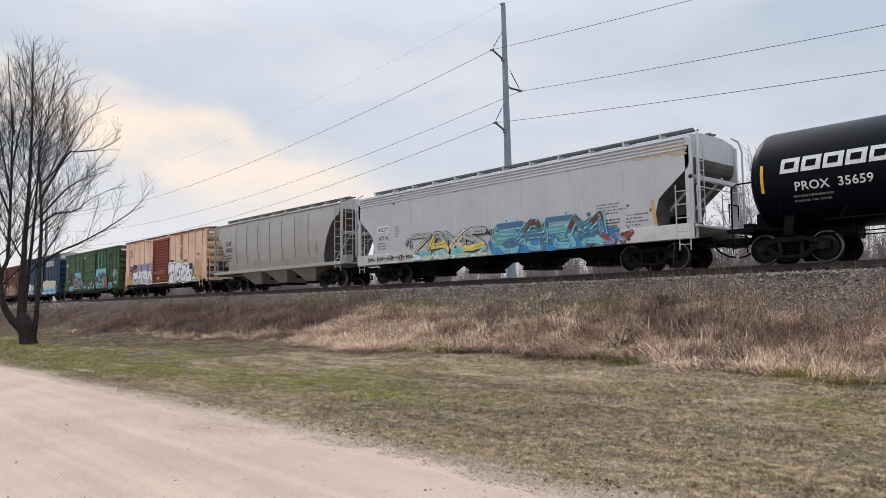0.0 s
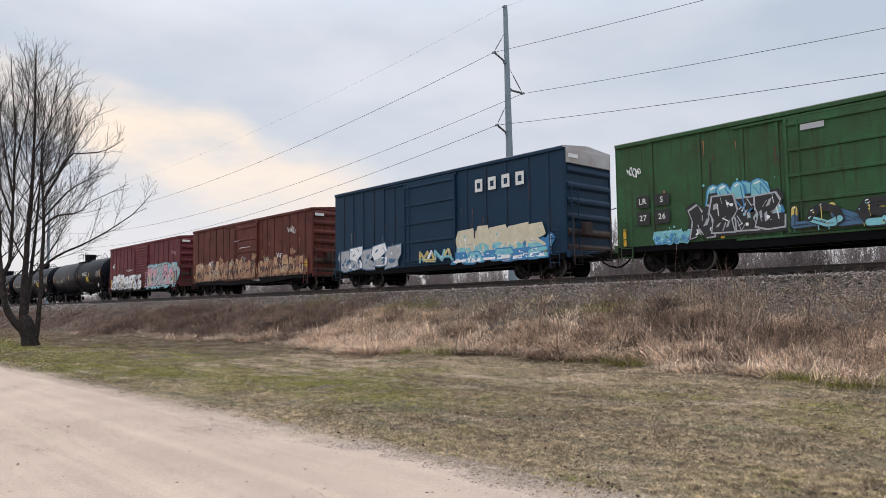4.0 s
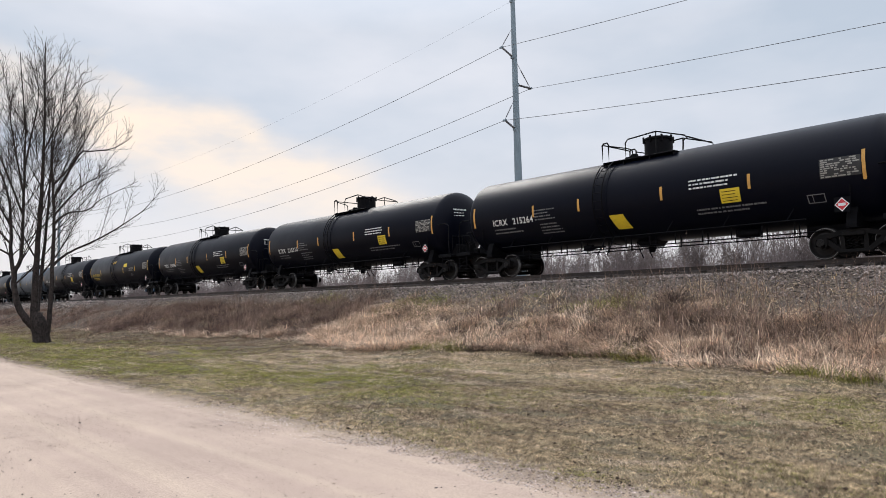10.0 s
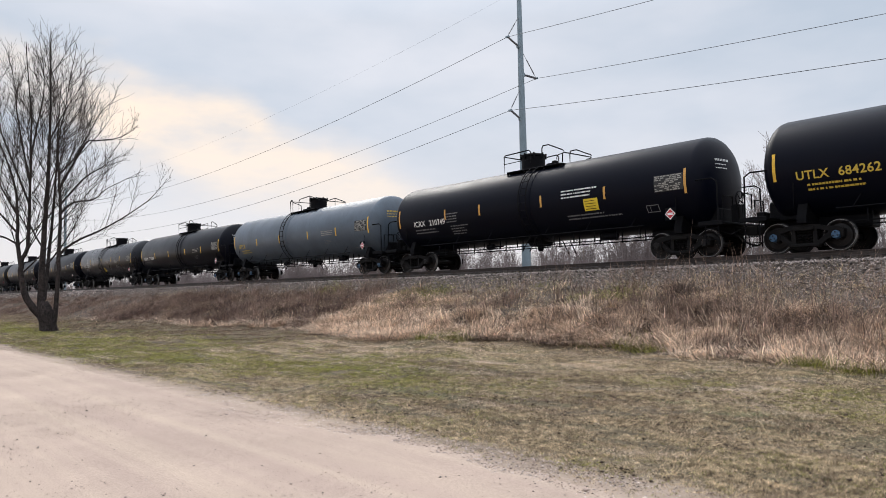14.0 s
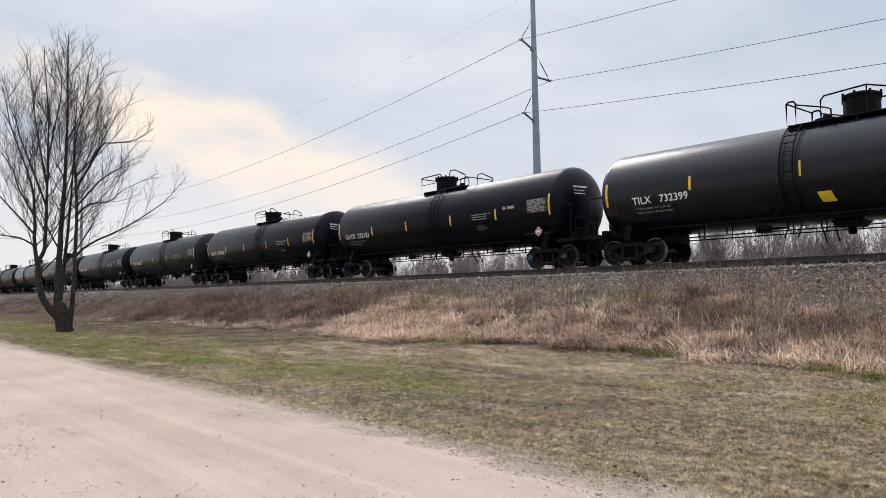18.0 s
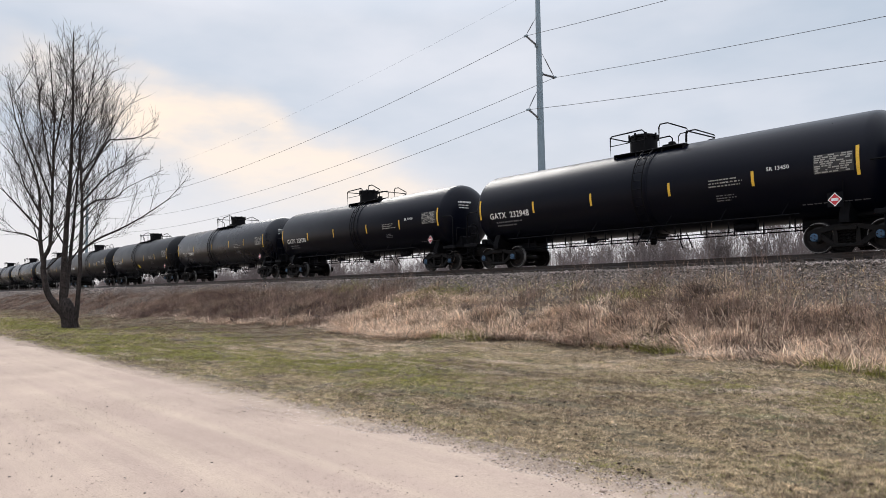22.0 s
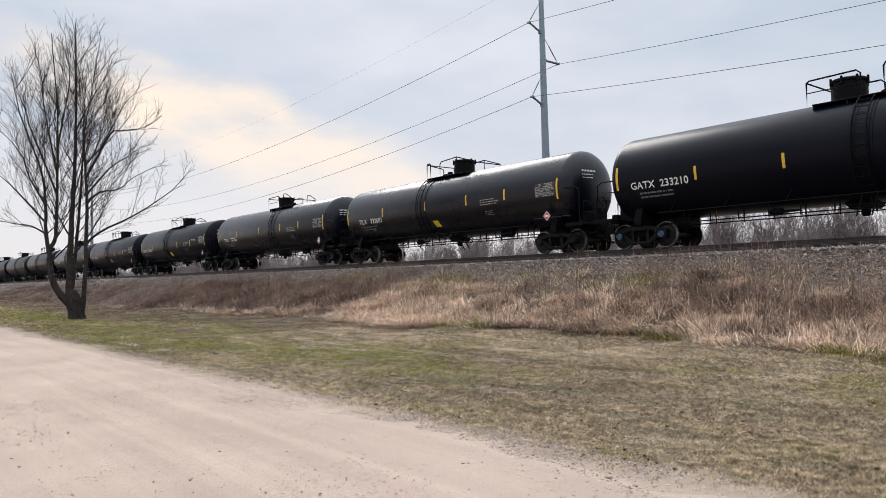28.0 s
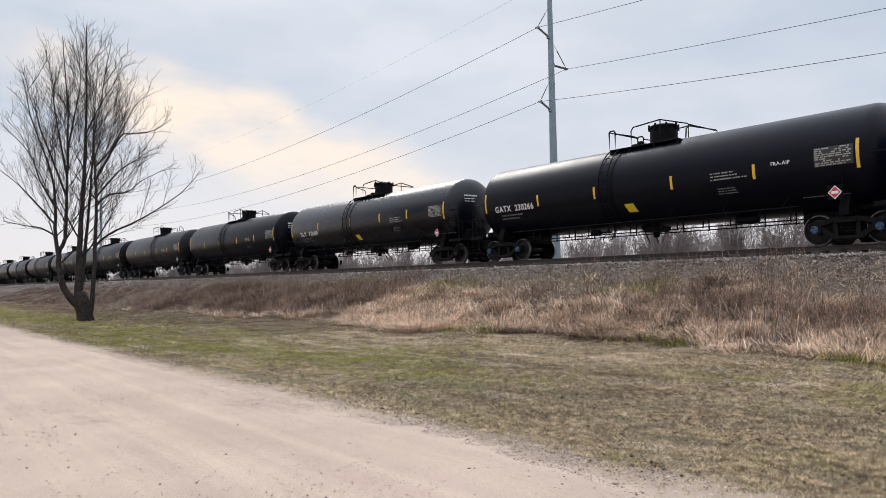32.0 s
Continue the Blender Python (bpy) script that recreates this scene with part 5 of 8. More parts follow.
def stencil_lines(parent, skin, x, z, width, rows, pitch, mat, seed, name="small_print"):
    """Writing too small to read, as bars."""
    rng = random.Random(seed)
    g = Geo()
    for k in range(rows):
        a = x
        end = x + width * rng.uniform(0.6, 1.0)
        while a < end:
            b = min(a + rng.uniform(0.03, 0.12), end)
            rect_on(g, skin, a, b, z - k * pitch - pitch * 0.42, z - k * pitch)
            a = b + rng.choice((0.018, 0.018, 0.05))
    return tagged(part(name, g, mat, parent, "", 0), kind="stuff")


# ---- tank cars ----
TANK_R, TANK_Z, SHELL = 1.56, 2.57, 7.84


def tank_body(mat):
    def make():
        g = Geo()
        prof = [(SHELL + 0.66 * math.sin(t), TANK_R * math.cos(t)) for t in np.linspace(0, math.pi / 2 * 0.985, 9)]
        whole = [(-a, r) for a, r in reversed(prof)]
        whole += prof
        g.lathe(whole, (0, 0, TANK_Z), "x", 48)
        return g.mesh("tank", mat, 30)
    return shared(("tank", mat.name), make)


def tank_car(mat, flip, ladder_x, cap, shift=0.0):
    """A non-pressure tank car; flip: which side of the dome the ladder comes up; shift: how far the fittings stand from the middle."""
    car = thing("tank_car", "black tank car rolling on the railway track", "tank car", "train cars")
    tank = part("tank", tank_body(mat), None, car)
    f = flip
    # jacket band and ladder at the middle
    band = Geo().lathe([(ladder_x - 0.34, TANK_R), (ladder_x - 0.33, TANK_R + 0.018), (ladder_x - 0.22, TANK_R + 0.018), (ladder_x - 0.21, TANK_R)], (0, 0, TANK_Z), "x", 48, close=False)
    band.lathe([(ladder_x + 0.21, TANK_R), (ladder_x + 0.22, TANK_R + 0.018), (ladder_x + 0.33, TANK_R + 0.018), (ladder_x + 0.34, TANK_R)], (0, 0, TANK_Z), "x", 48, close=False)
    part("jacket_band", band, mat, tank)
    for s in (-1, 1):
        g = Geo()
        pts = [(s * (TANK_R + 0.12) * math.cos(a), TANK_Z + (TANK_R + 0.12) * math.sin(a)) for a in np.linspace(-0.95, 1.05, 12)]
        for x in (ladder_x - 0.2, ladder_x + 0.2):
            g.tube([(x, s * 1.45, 0.55)] + [(x, y, z) for y, z in pts], 0.022, 5)
        for k in range(12):
            y, z = pts[k]
            g.tube([(ladder_x - 0.2, y, z), (ladder_x + 0.2, y, z)], 0.015, 5)
        part("side_ladder", g, STEEL_BLACK, car)
    # platform on top with dome, fittings and rails
    zt = TANK_Z + TANK_R - 0.1
    g = Geo().box(-1.5, 1.5, -0.9, -0.42, zt - 0.04, zt, 0.01).box(-1.5, 1.5, 0.42, 0.9, zt - 0.04, zt, 0.01)
    for x in (-1.45, -0.5, 0.6, 1.45):
        g.box(x - 0.03, x + 0.03, -0.9, 0.9, zt - 0.09, zt - 0.03)
        g.box(x - 0.03, x + 0.03, -0.9, -0.84, zt - 0.36, zt)
        g.box(x - 0.03, x + 0.03, 0.84, 0.9, zt - 0.36, zt)
    g.v = [((x + 0.45 + shift) if f > 0 else (0.1 - x), y, z) for x, y, z in g.v]
    part("platform", g, STEEL_BLACK, car)
    dx, vx = (-0.33 + shift, 0.95 + shift) if f > 0 else (0.41, -0.55)
    dome = Geo().lathe([(-0.3, 0.50), (0.52, 0.50), (0.55, 0.53), (0.61, 0.53), (0.65, 0.46), (0.68, 0.0)], (dx, 0, zt + 0.1), "z", 28)
    man = part("manway", dome, STEEL_BLACK, car, "bolted manway dome")
    for k in range(8):
        a = 0.785 * k
        q = part("eye_bolt", shared("eye_bolt", lambda: Geo().box(-0.03, 0.03, -0.03, 0.03, 0.44, 0.68, 0.008).mesh("eye_bolt", STEEL_BLACK)), None, man)
        q.location = (dx + 0.53 * math.cos(a), 0.53 * math.sin(a), zt + 0.1)
    g = Geo().lathe([(-0.1, 0.26), (0.06, 0.26), (0.08, 0.36), (0.16, 0.36), (0.19, 0.12)], (vx, -0.1, zt), "z", 16)
    g.box(vx - 0.1, vx + 0.1, -0.2, 0.0, zt + 0.16, zt + 0.3, 0.02)
    part("valve", g, STEEL_BLACK, car)
    for s in (-1, 1):
        y = s * 0.88
        if f > 0:
            o = shift
            rails = [([(-1.2 + o, -0.1), (-1.2 + o, 0.68), (-1.12 + o, 0.73), (0.22 + o, 0.76), (0.33 + o, 0.66), (0.33 + o, -0.08)], 0.026),
                     ([(0.94 + o, -0.05), (0.94 + o, 0.72), (1.0 + o, 0.82), (1.3 + o, 0.82), (2.02 + o, 0.5), (2.1 + o, 0.42), (2.02 + o, 0.36), (2.0 + o, 0.0)], 0.026),
                     ([(2.05 + o, 0.36), (1.8 + o, 0.34), (1.72 + o, 0.26), (1.72 + o, -0.1)], 0.02), ([(-1.2 + o, 0.36), (0.33 + o, 0.38)], 0.016)]
        else:
            rails = [([(-0.4, -0.05), (-0.4, 0.58), (-0.3, 0.7), (0.87, 0.78), (1.98, 0.44), (2.07, 0.34), (1.93, 0.28), (1.9, -0.05)], 0.026),
                     ([(-1.42, -0.1), (-1.42, 0.66), (-1.36, 0.72), (-1.2, 0.72), (-1.14, 0.64), (-1.14, -0.1)], 0.03), ([(-1.14, 0.6), (-0.3, 0.36), (-0.12, 0.28), (-0.1, -0.05)], 0.024),
                     ([(0.87, 0.78), (0.87, 0.0)], 0.02)]
        for pts, rad in rails:
            part("handrail", Geo().tube([(x, y, zt + z) for x, z in pts], rad, 6), STEEL_BLACK, car)
    a, b = (-1.2 + shift, 2.04 + shift) if f > 0 else (-1.42, 2.02)
    part("handrail", Geo().tube([(a, -0.88, zt + 0.68), (a, 0.88, zt + 0.68)], 0.024, 6), STEEL_BLACK, car)
    part("handrail", Geo().tube([(b, -0.88, zt + 0.4), (b, 0.88, zt + 0.4)], 0.024, 6), STEEL_BLACK, car)
    # side rail along the belly, with slanting stays
    for s in (-1, 1):
        y = s * 1.53
        g = Geo().tube([(-6.1, y, 1.16), (6.1, y, 1.16)], 0.02, 6)
        part("side_rail", g, STEEL_BLACK, car)
        stay = shared(("stay", s), lambda: Geo().tube([(-0.05, y, 1.16), (0.12, s * 1.40, 1.52)], 0.014, 5).mesh("rail_stay", STEEL_BLACK))
        for x in (-5.6, -3.6, -1.6, 1.6, 3.6, 5.6):
            part("rail_stay", stay, None, car).location = (x, 0, 0)
    # stub sills, bolsters and end platforms
    for s in (-1, 1):
        g = Geo().box(s * 5.6 if s > 0 else -8.75, 8.75 if s > 0 else -5.6, -0.32, 0.32, 0.68, 1.08, 0.03)
        g.prism([(-1.2, 0.84), (1.2, 0.84), (1.22, 1.0), (1.05, 1.45), (0.6, 1.2), (-0.6, 1.2), (-1.05, 1.45), (-1.22, 1.0)], "x", s * 7.2 - 0.14, s * 7.2 + 0.14)
        xa, xb = sorted((s * 7.3, s * 8.42))
        g.box(xa, xb, -0.62, 0.62, 1.0, 1.62, 0.04)
        part("stub_sill", g, STEEL_BLACK, car)
        xa, xb = sorted((s * 8.62, s * 8.9))
        part("brake_stand" if s > 0 else "tool_box", Geo().box(xa, xb, *((-0.3, 0.1, 1.08, 1.72) if s > 0 else (-0.5, 0.3, 1.08, 1.36)), 0.03), STEEL_BLACK, car)
        x0, x1 = (s * 8.1, s * 8.95)
        g = Geo().box(min(x0, x1), max(x0, x1), -1.45, 1.45, 1.02, 1.09, 0.012)
        g.box(min(x0, x1), max(x0, x1), -1.5, -1.42, 0.98, 1.12, 0.012).box(min(x0, x1), max(x0, x1), 1.42, 1.5, 0.98, 1.12, 0.012)
        part("end_platform", g, STEEL_BLACK, car)
        for q in (-1, 1):
            y = q * 1.45
            g = Geo().tube([(s * 7.3, y, 1.05), (s * 7.3, y, 2.42), (s * 7.4, y, 2.5), (s * 8.6, y, 2.5), (s * 8.78, y, 2.38), (s * 8.8, y, 1.05)], 0.026, 6)
            part("end_rail", g, STEEL_BLACK, car)
            part("sill_step", ladder_geo(s * 8.35, s * 8.8, y, 0.35, 1.05, 2, 0.016), STEEL_BLACK, car)
        g = Geo().tube([(s * 8.92, -1.35, 1.05), (s * 8.92, -1.35, 1.92), (s * 8.92, -0.75, 1.92), (s * 8.92, -0.75, 1.05)], 0.03, 6)
        part("end_rail", g, STEEL_BLACK, car)
        g = Geo().tube([(s * 8.92, 0.75, 1.05), (s * 8.92, 0.75, 1.92), (s * 8.92, 1.35, 1.92), (s * 8.92, 1.35, 1.05)], 0.03, 6)
        part("end_rail", g, STEEL_BLACK, car)
        coupler(car, s * 9.2, s)
    wheel = Geo()
    ring = [(0, 0.28 * math.cos(t), 0.28 * math.sin(t)) for t in np.linspace(0, 2 * math.pi, 17)]
    wheel.tube(ring, 0.022, 6)
    for k in range(4):
        a = 0.785 + 1.571 * k
        wheel.tube([(0, 0, 0), (0, 0.27 * math.cos(a), 0.27 * math.sin(a))], 0.014, 5)
    w = part("brake_wheel", wheel, STEEL_BLACK, car)
    w.location = (8.98, -0.35, 1.85)
    # below the tank: outlet, rods, cylinder, reservoir
    g = Geo().lathe([(0.64, 0.09), (0.7, 0.12), (0.9, 0.13), (1.02, 0.22)], (0, 0, 0), "z", 14)
    g.prism([(-0.5, 1.06), (-0.3, 0.84), (0.3, 0.84), (0.5, 1.06)], "y", -0.3, 0.3)
    part("bottom_outlet", g, STEEL_BLACK, car)
    g = Geo()
    for y, z in ((-0.9, 0.82), (-0.55, 0.74)):
        g.tube([(-6.2, y, z), (6.2, y, z)], 0.02, 5)
    for x in np.arange(-5.5, 5.6, 1.0):
        g.box(x - 0.015, x + 0.015, -0.92, -0.88, 0.78, 1.15).box(x - 0.015, x + 0.015, -0.57, -0.53, 0.70, 1.15)
    part("brake_rigging", g, STEEL_BLACK, car)
    part("air_reservoir", Geo().lathe([(3.5, 0.02), (3.52, 0.1), (3.58, 0.13), (4.2, 0.13), (4.26, 0.1), (4.28, 0.02)], (0, -0.5, 0.98), "x", 16), STEEL_BLACK, car)
    part("brake_cylinder", Geo().lathe([(-2.6, 0.08), (-2.55, 0.12), (-2.2, 0.12), (-2.15, 0.05), (-1.6, 0.03)], (0, -0.6, 0.93), "x", 14), STEEL_BLACK, car)
    truck(car, 7.2, cap)
    truck(car, -7.2, cap)
    return car


DRUM = Skin(0, TANK_R, TANK_Z)


def diamond(geo, skin, x, z, r, off, slot):
    geo.add([skin.put(x, z - r, off), skin.put(x + r, z, off), skin.put(x, z + r, off), skin.put(x - r, z, off)], [(0, 1, 2, 3)], slot)


def tank_marks(car, style, number, seed, extras=()):
    """Reflective strips, data panel, placard, car number and small print on the road's side."""
    tank = next(c for c in car.children if c.name.split(".")[0] == "tank")
    rng = random.Random(seed)
    amber = style == "icrx"
    strip = STRIP_ORANGE if amber else STRIP_YELLOW
    stations = {"icrx": (-7.72, -4.35, -2.1, 1.41, 4.47, 7.72), "tilx": (-7.8, -4.4, -0.8, 2.26, 4.75, 7.74), "prox": (-7.76, -3.1, -0.8, 2.2, 4.75, 7.76)}.get(style, (-7.8, -4.62, -1.66, 1.72, 4.7, 7.76))
    for k, x in enumerate(stations):
        long = 0.42 if k in (0, 5) else 0.23
        g = Geo()
        dz = {"icrx": -0.09, "tilx": 0.0}.get(style, -0.2) if 0 < k < 5 else -0.05
        rect_on(g, DRUM, x - 0.047, x + 0.047, TANK_Z - long + dz, TANK_Z + long + dz, 0.006)
        part("reflective_strip", g, strip, tank)
    g = Geo()
    rect_on(g, DRUM, 6.55, 7.65, TANK_Z - 0.32, TANK_Z + 0.24, 0.005, 0)
    for k in range(9):
        c = 6.58
        while c < 7.5:
            w = rng.uniform(0.05, 0.2)
            if rng.random() < 0.8:
                rect_on(g, DRUM, c, min(c + w, 7.62), TANK_Z - 0.3 + k * 0.06, TANK_Z - 0.262 + k * 0.06, 0.009, 1)
            c += w + 0.03
    part("data_panel", g, [LETTER_BLACK, PANEL_PRINT], tank, "stencilled test data panel", 0)
    g = Geo()
    hang = Skin(1.40)
    g.box(6.84, 7.26, -1.398, -1.39, TANK_Z - 1.29, TANK_Z - 0.87, 0.0, 2)
    diamond(g, hang, 7.05, TANK_Z - 1.08, 0.2, 0.002, 0)
    diamond(g, hang, 7.05, TANK_Z - 1.08, 0.165, 0.005, 1)
    rect_on(g, hang, 6.95, 7.15, TANK_Z - 1.12, TANK_Z - 1.04, 0.008, 0)
    part("placard", g, [PLACARD_WHITE, PLACARD_RED, STEEL_BLACK], tank, "red hazard placard in a white frame", 0)
    mat = {"utlx": LETTER_YELLOW}.get(style, LETTER_WHITE)
    if number:
        words, x = number.split(), {"icrx": -6.7, "tilx": -6.8, "prox": -6.83}.get(style, -7.2)
        for k, w in enumerate(words):
            wide = (0.95, 1.32)[k] * len(w) / (4, 6)[k]
            letters(tank, DRUM, w, x + wide / 2, TANK_Z - 0.39, 0.355, mat, 0.006, ("reporting_mark", "car_number")[k], "", 1.05)
            x += wide + 0.14
        stencil_lines(tank, DRUM, {"icrx": -6.6, "tilx": -6.6}.get(style, -6.9), TANK_Z - 0.64, 1.7, 2, 0.15, LETTER_GREY if style != "utlx" else LETTER_YELLOW, seed)
    if style == "icrx":
        stencil_lines(tank, DRUM, 2.45, TANK_Z + 0.2, 1.75, 3, 0.125, LETTER_WHITE, seed + 1)
        stencil_lines(tank, DRUM, -4.3, TANK_Z - 0.05, 1.1, 4, 0.12, LETTER_GREY, seed + 2)
        stencil_lines(tank, DRUM, -4.1, TANK_Z - 0.62, 1.2, 4, 0.13, LETTER_GREY, seed + 3)
        stencil_lines(tank, DRUM, 2.6, TANK_Z - 0.78, 2.6, 2, 0.14, LETTER_GREY, seed + 4)
        g = Geo()
        rect_on(g, DRUM, 3.5, 4.15, TANK_Z - 0.68, TANK_Z - 0.22, 0.006, 0)
        for k in range(4):
            rect_on(g, DRUM, 3.56, 4.09 - 0.1 * rng.random(), TANK_Z - 0.62 + k * 0.1, TANK_Z - 0.60 + k * 0.1, 0.01, 1)
        part("decal", g, [DECAL_YELLOW, STEEL_BLACK], tank, "yellow warning decal", 0)
        g = Geo()
        for a, b, c, d in ((6.1, 6.6, -1.02, -0.99), (6.1, 6.6, -0.76, -0.73), (6.1, 6.13, -1.02, -0.73), (6.57, 6.6, -1.02, -0.73), (6.25, 6.27, -1.02, -0.73)):
            rect_on(g, DRUM, a, b, TANK_Z + c, TANK_Z + d)
        part("stencil_box", g, LETTER_GREY, tank, "", 0)
    else:
        stencil_lines(tank, DRUM, 3.2, TANK_Z - 0.08, 1.3, 3, 0.1, PANEL_PRINT, seed + 1)
        stencil_lines(tank, DRUM, 3.4, TANK_Z - 0.6, 0.75, 3, 0.085, LETTER_GREY, seed + 2)
        stencil_lines(tank, DRUM, 6.0, TANK_Z - 1.22, 2.2, 1, 0.09, LETTER_GREY, seed + 5)
    if "decal_low" in extras:
        g = Geo()
        if style == "icrx":
            rect_on(g, DRUM, -0.62, -0.02, TANK_Z - 1.22, TANK_Z - 0.62, 0.008, 0, -0.2)
        else:
            rect_on(g, DRUM, -0.3, 0.1, TANK_Z - 1.12, TANK_Z - 0.76, 0.008, 0, -0.1)
        part("decal", g, DECAL_YELLOW, tank, "yellow shield decal", 0)
    if "sr" in extras:
        letters(tank, DRUM, "SR 13450", 5.5, TANK_Z + 0.02, 0.17, LETTER_WHITE, 0.002)
    if "fra" in extras:
        letters(tank, DRUM, "FRA-AIP", 5.55, TANK_Z - 0.05, 0.16, LETTER_WHITE, 0.002)
    if "decal_mid" in extras:
        g = Geo()
        rect_on(g, DRUM, 1.9, 2.75, TANK_Z + 0.05, TANK_Z + 0.35, 0.008, 0)
        part("decal", g, DECAL_YELLOW, tank, "plain yellow decal", 0)
        g = Geo()
        rect_on(g, DRUM, -1.2, -0.5, TANK_Z + 0.62, TANK_Z + 0.72, 0.008, 0, 0.1)
        rect_on(g, DRUM, -1.25, -0.55, TANK_Z + 0.48, TANK_Z + 0.58, 0.008, 0, 0.1)
        part("decal", g, STRIP_YELLOW, tank, "", 0)
    # end of the tank: repeat of the number and some print
    g = Geo()
    for k in range(3):
        for c in range(9 if k == 0 else 7):
            y, z, w, h = -0.75 + c * 0.08, TANK_Z + 0.62 - 0.13 * k, 0.055, 0.075 if k == 0 else 0.035
            x = SHELL + 0.66 * math.sqrt(max(0, 1 - (y * y + (z - TANK_Z) ** 2) / TANK_R ** 2)) + 0.012
            g.add([(x, y, z), (x + 0.004, y + w, z), (x - 0.006, y + w, z + h), (x - 0.01, y, z + h)], [(0, 1, 2, 3)])
    tagged(part("small_print", g, mat, tank, "", 0), kind="stuff")


# ---- graffiti: fat letter strokes with an outline, laid flat on a side ----
FORMS = (((0, 0), (0.1, 1), (0.5, 0.35), (0.9, 1), (1, 0)), ((0.95, 0.85), (0.4, 1), (0.05, 0.75), (0.5, 0.5), (0.95, 0.25), (0.5, 0), (0.05, 0.15)),
         ((0, 0), (0.5, 1), (1, 0)), ((0, 1), (1, 1), (0, 0), (1, 0)), ((0.9, 0.9), (0.3, 1), (0, 0.5), (0.3, 0), (0.95, 0.15), (0.95, 0.5), (0.5, 0.5)),
         ((0, 0), (0, 1), (0.8, 0.85), (0.75, 0.55), (0.05, 0.5), (0.9, 0)), ((0.1, 0.9), (0.1, 0.2), (0.5, 0), (0.9, 0.2), (0.9, 0.95)), ((0, 0), (0.1, 1), (0.8, 0.05), (0.95, 1)),
         ((0.5, 0), (0.05, 0.3), (0.05, 0.75), (0.5, 1), (0.95, 0.7), (0.95, 0.25), (0.5, 0)), ((0.1, 1), (0.1, 0), (0.9, 0.05)), ((0.1, 0), (0.1, 1), (0.12, 0.5), (0.9, 1), (0.3, 0.55), (0.95, 0)),
         ((0.9, 1), (0.1, 0.95), (0.08, 0.5), (0.75, 0.52), (0.08, 0.5), (0.1, 0.02), (0.95, 0)), ((0, 0), (0.4, 1), (0.62, 1), (1, 0), (0.84, 0.36), (0.18, 0.36)),
         ((0, 1), (0.45, 0), (0.55, 0), (1, 1)))


def stroke(geo, skin, pts, w, off, slot, step=0.0002):
    """A ribbon with round joints along points, each piece a little above the last; gives the height of the next."""
    for (xa, za), (xb, zb) in zip(pts, pts[1:]):
        d = math.hypot(xb - xa, zb - za) or 1
        nx, nz = -(zb - za) / d * w, (xb - xa) / d * w
        geo.add([skin.put(xa + nx, za + nz, off), skin.put(xb + nx, zb + nz, off), skin.put(xb - nx, zb - nz, off), skin.put(xa - nx, za - nz, off)], [(0, 1, 2, 3)], slot)
        off += step
    for x, z in pts:
        ring = [skin.put(x + w * math.cos(t), z + w * math.sin(t), off) for t in np.linspace(0, 2 * math.pi, 9)[:-1]]
        geo.add(ring, [tuple(range(8))], slot)
        off += step
    return off


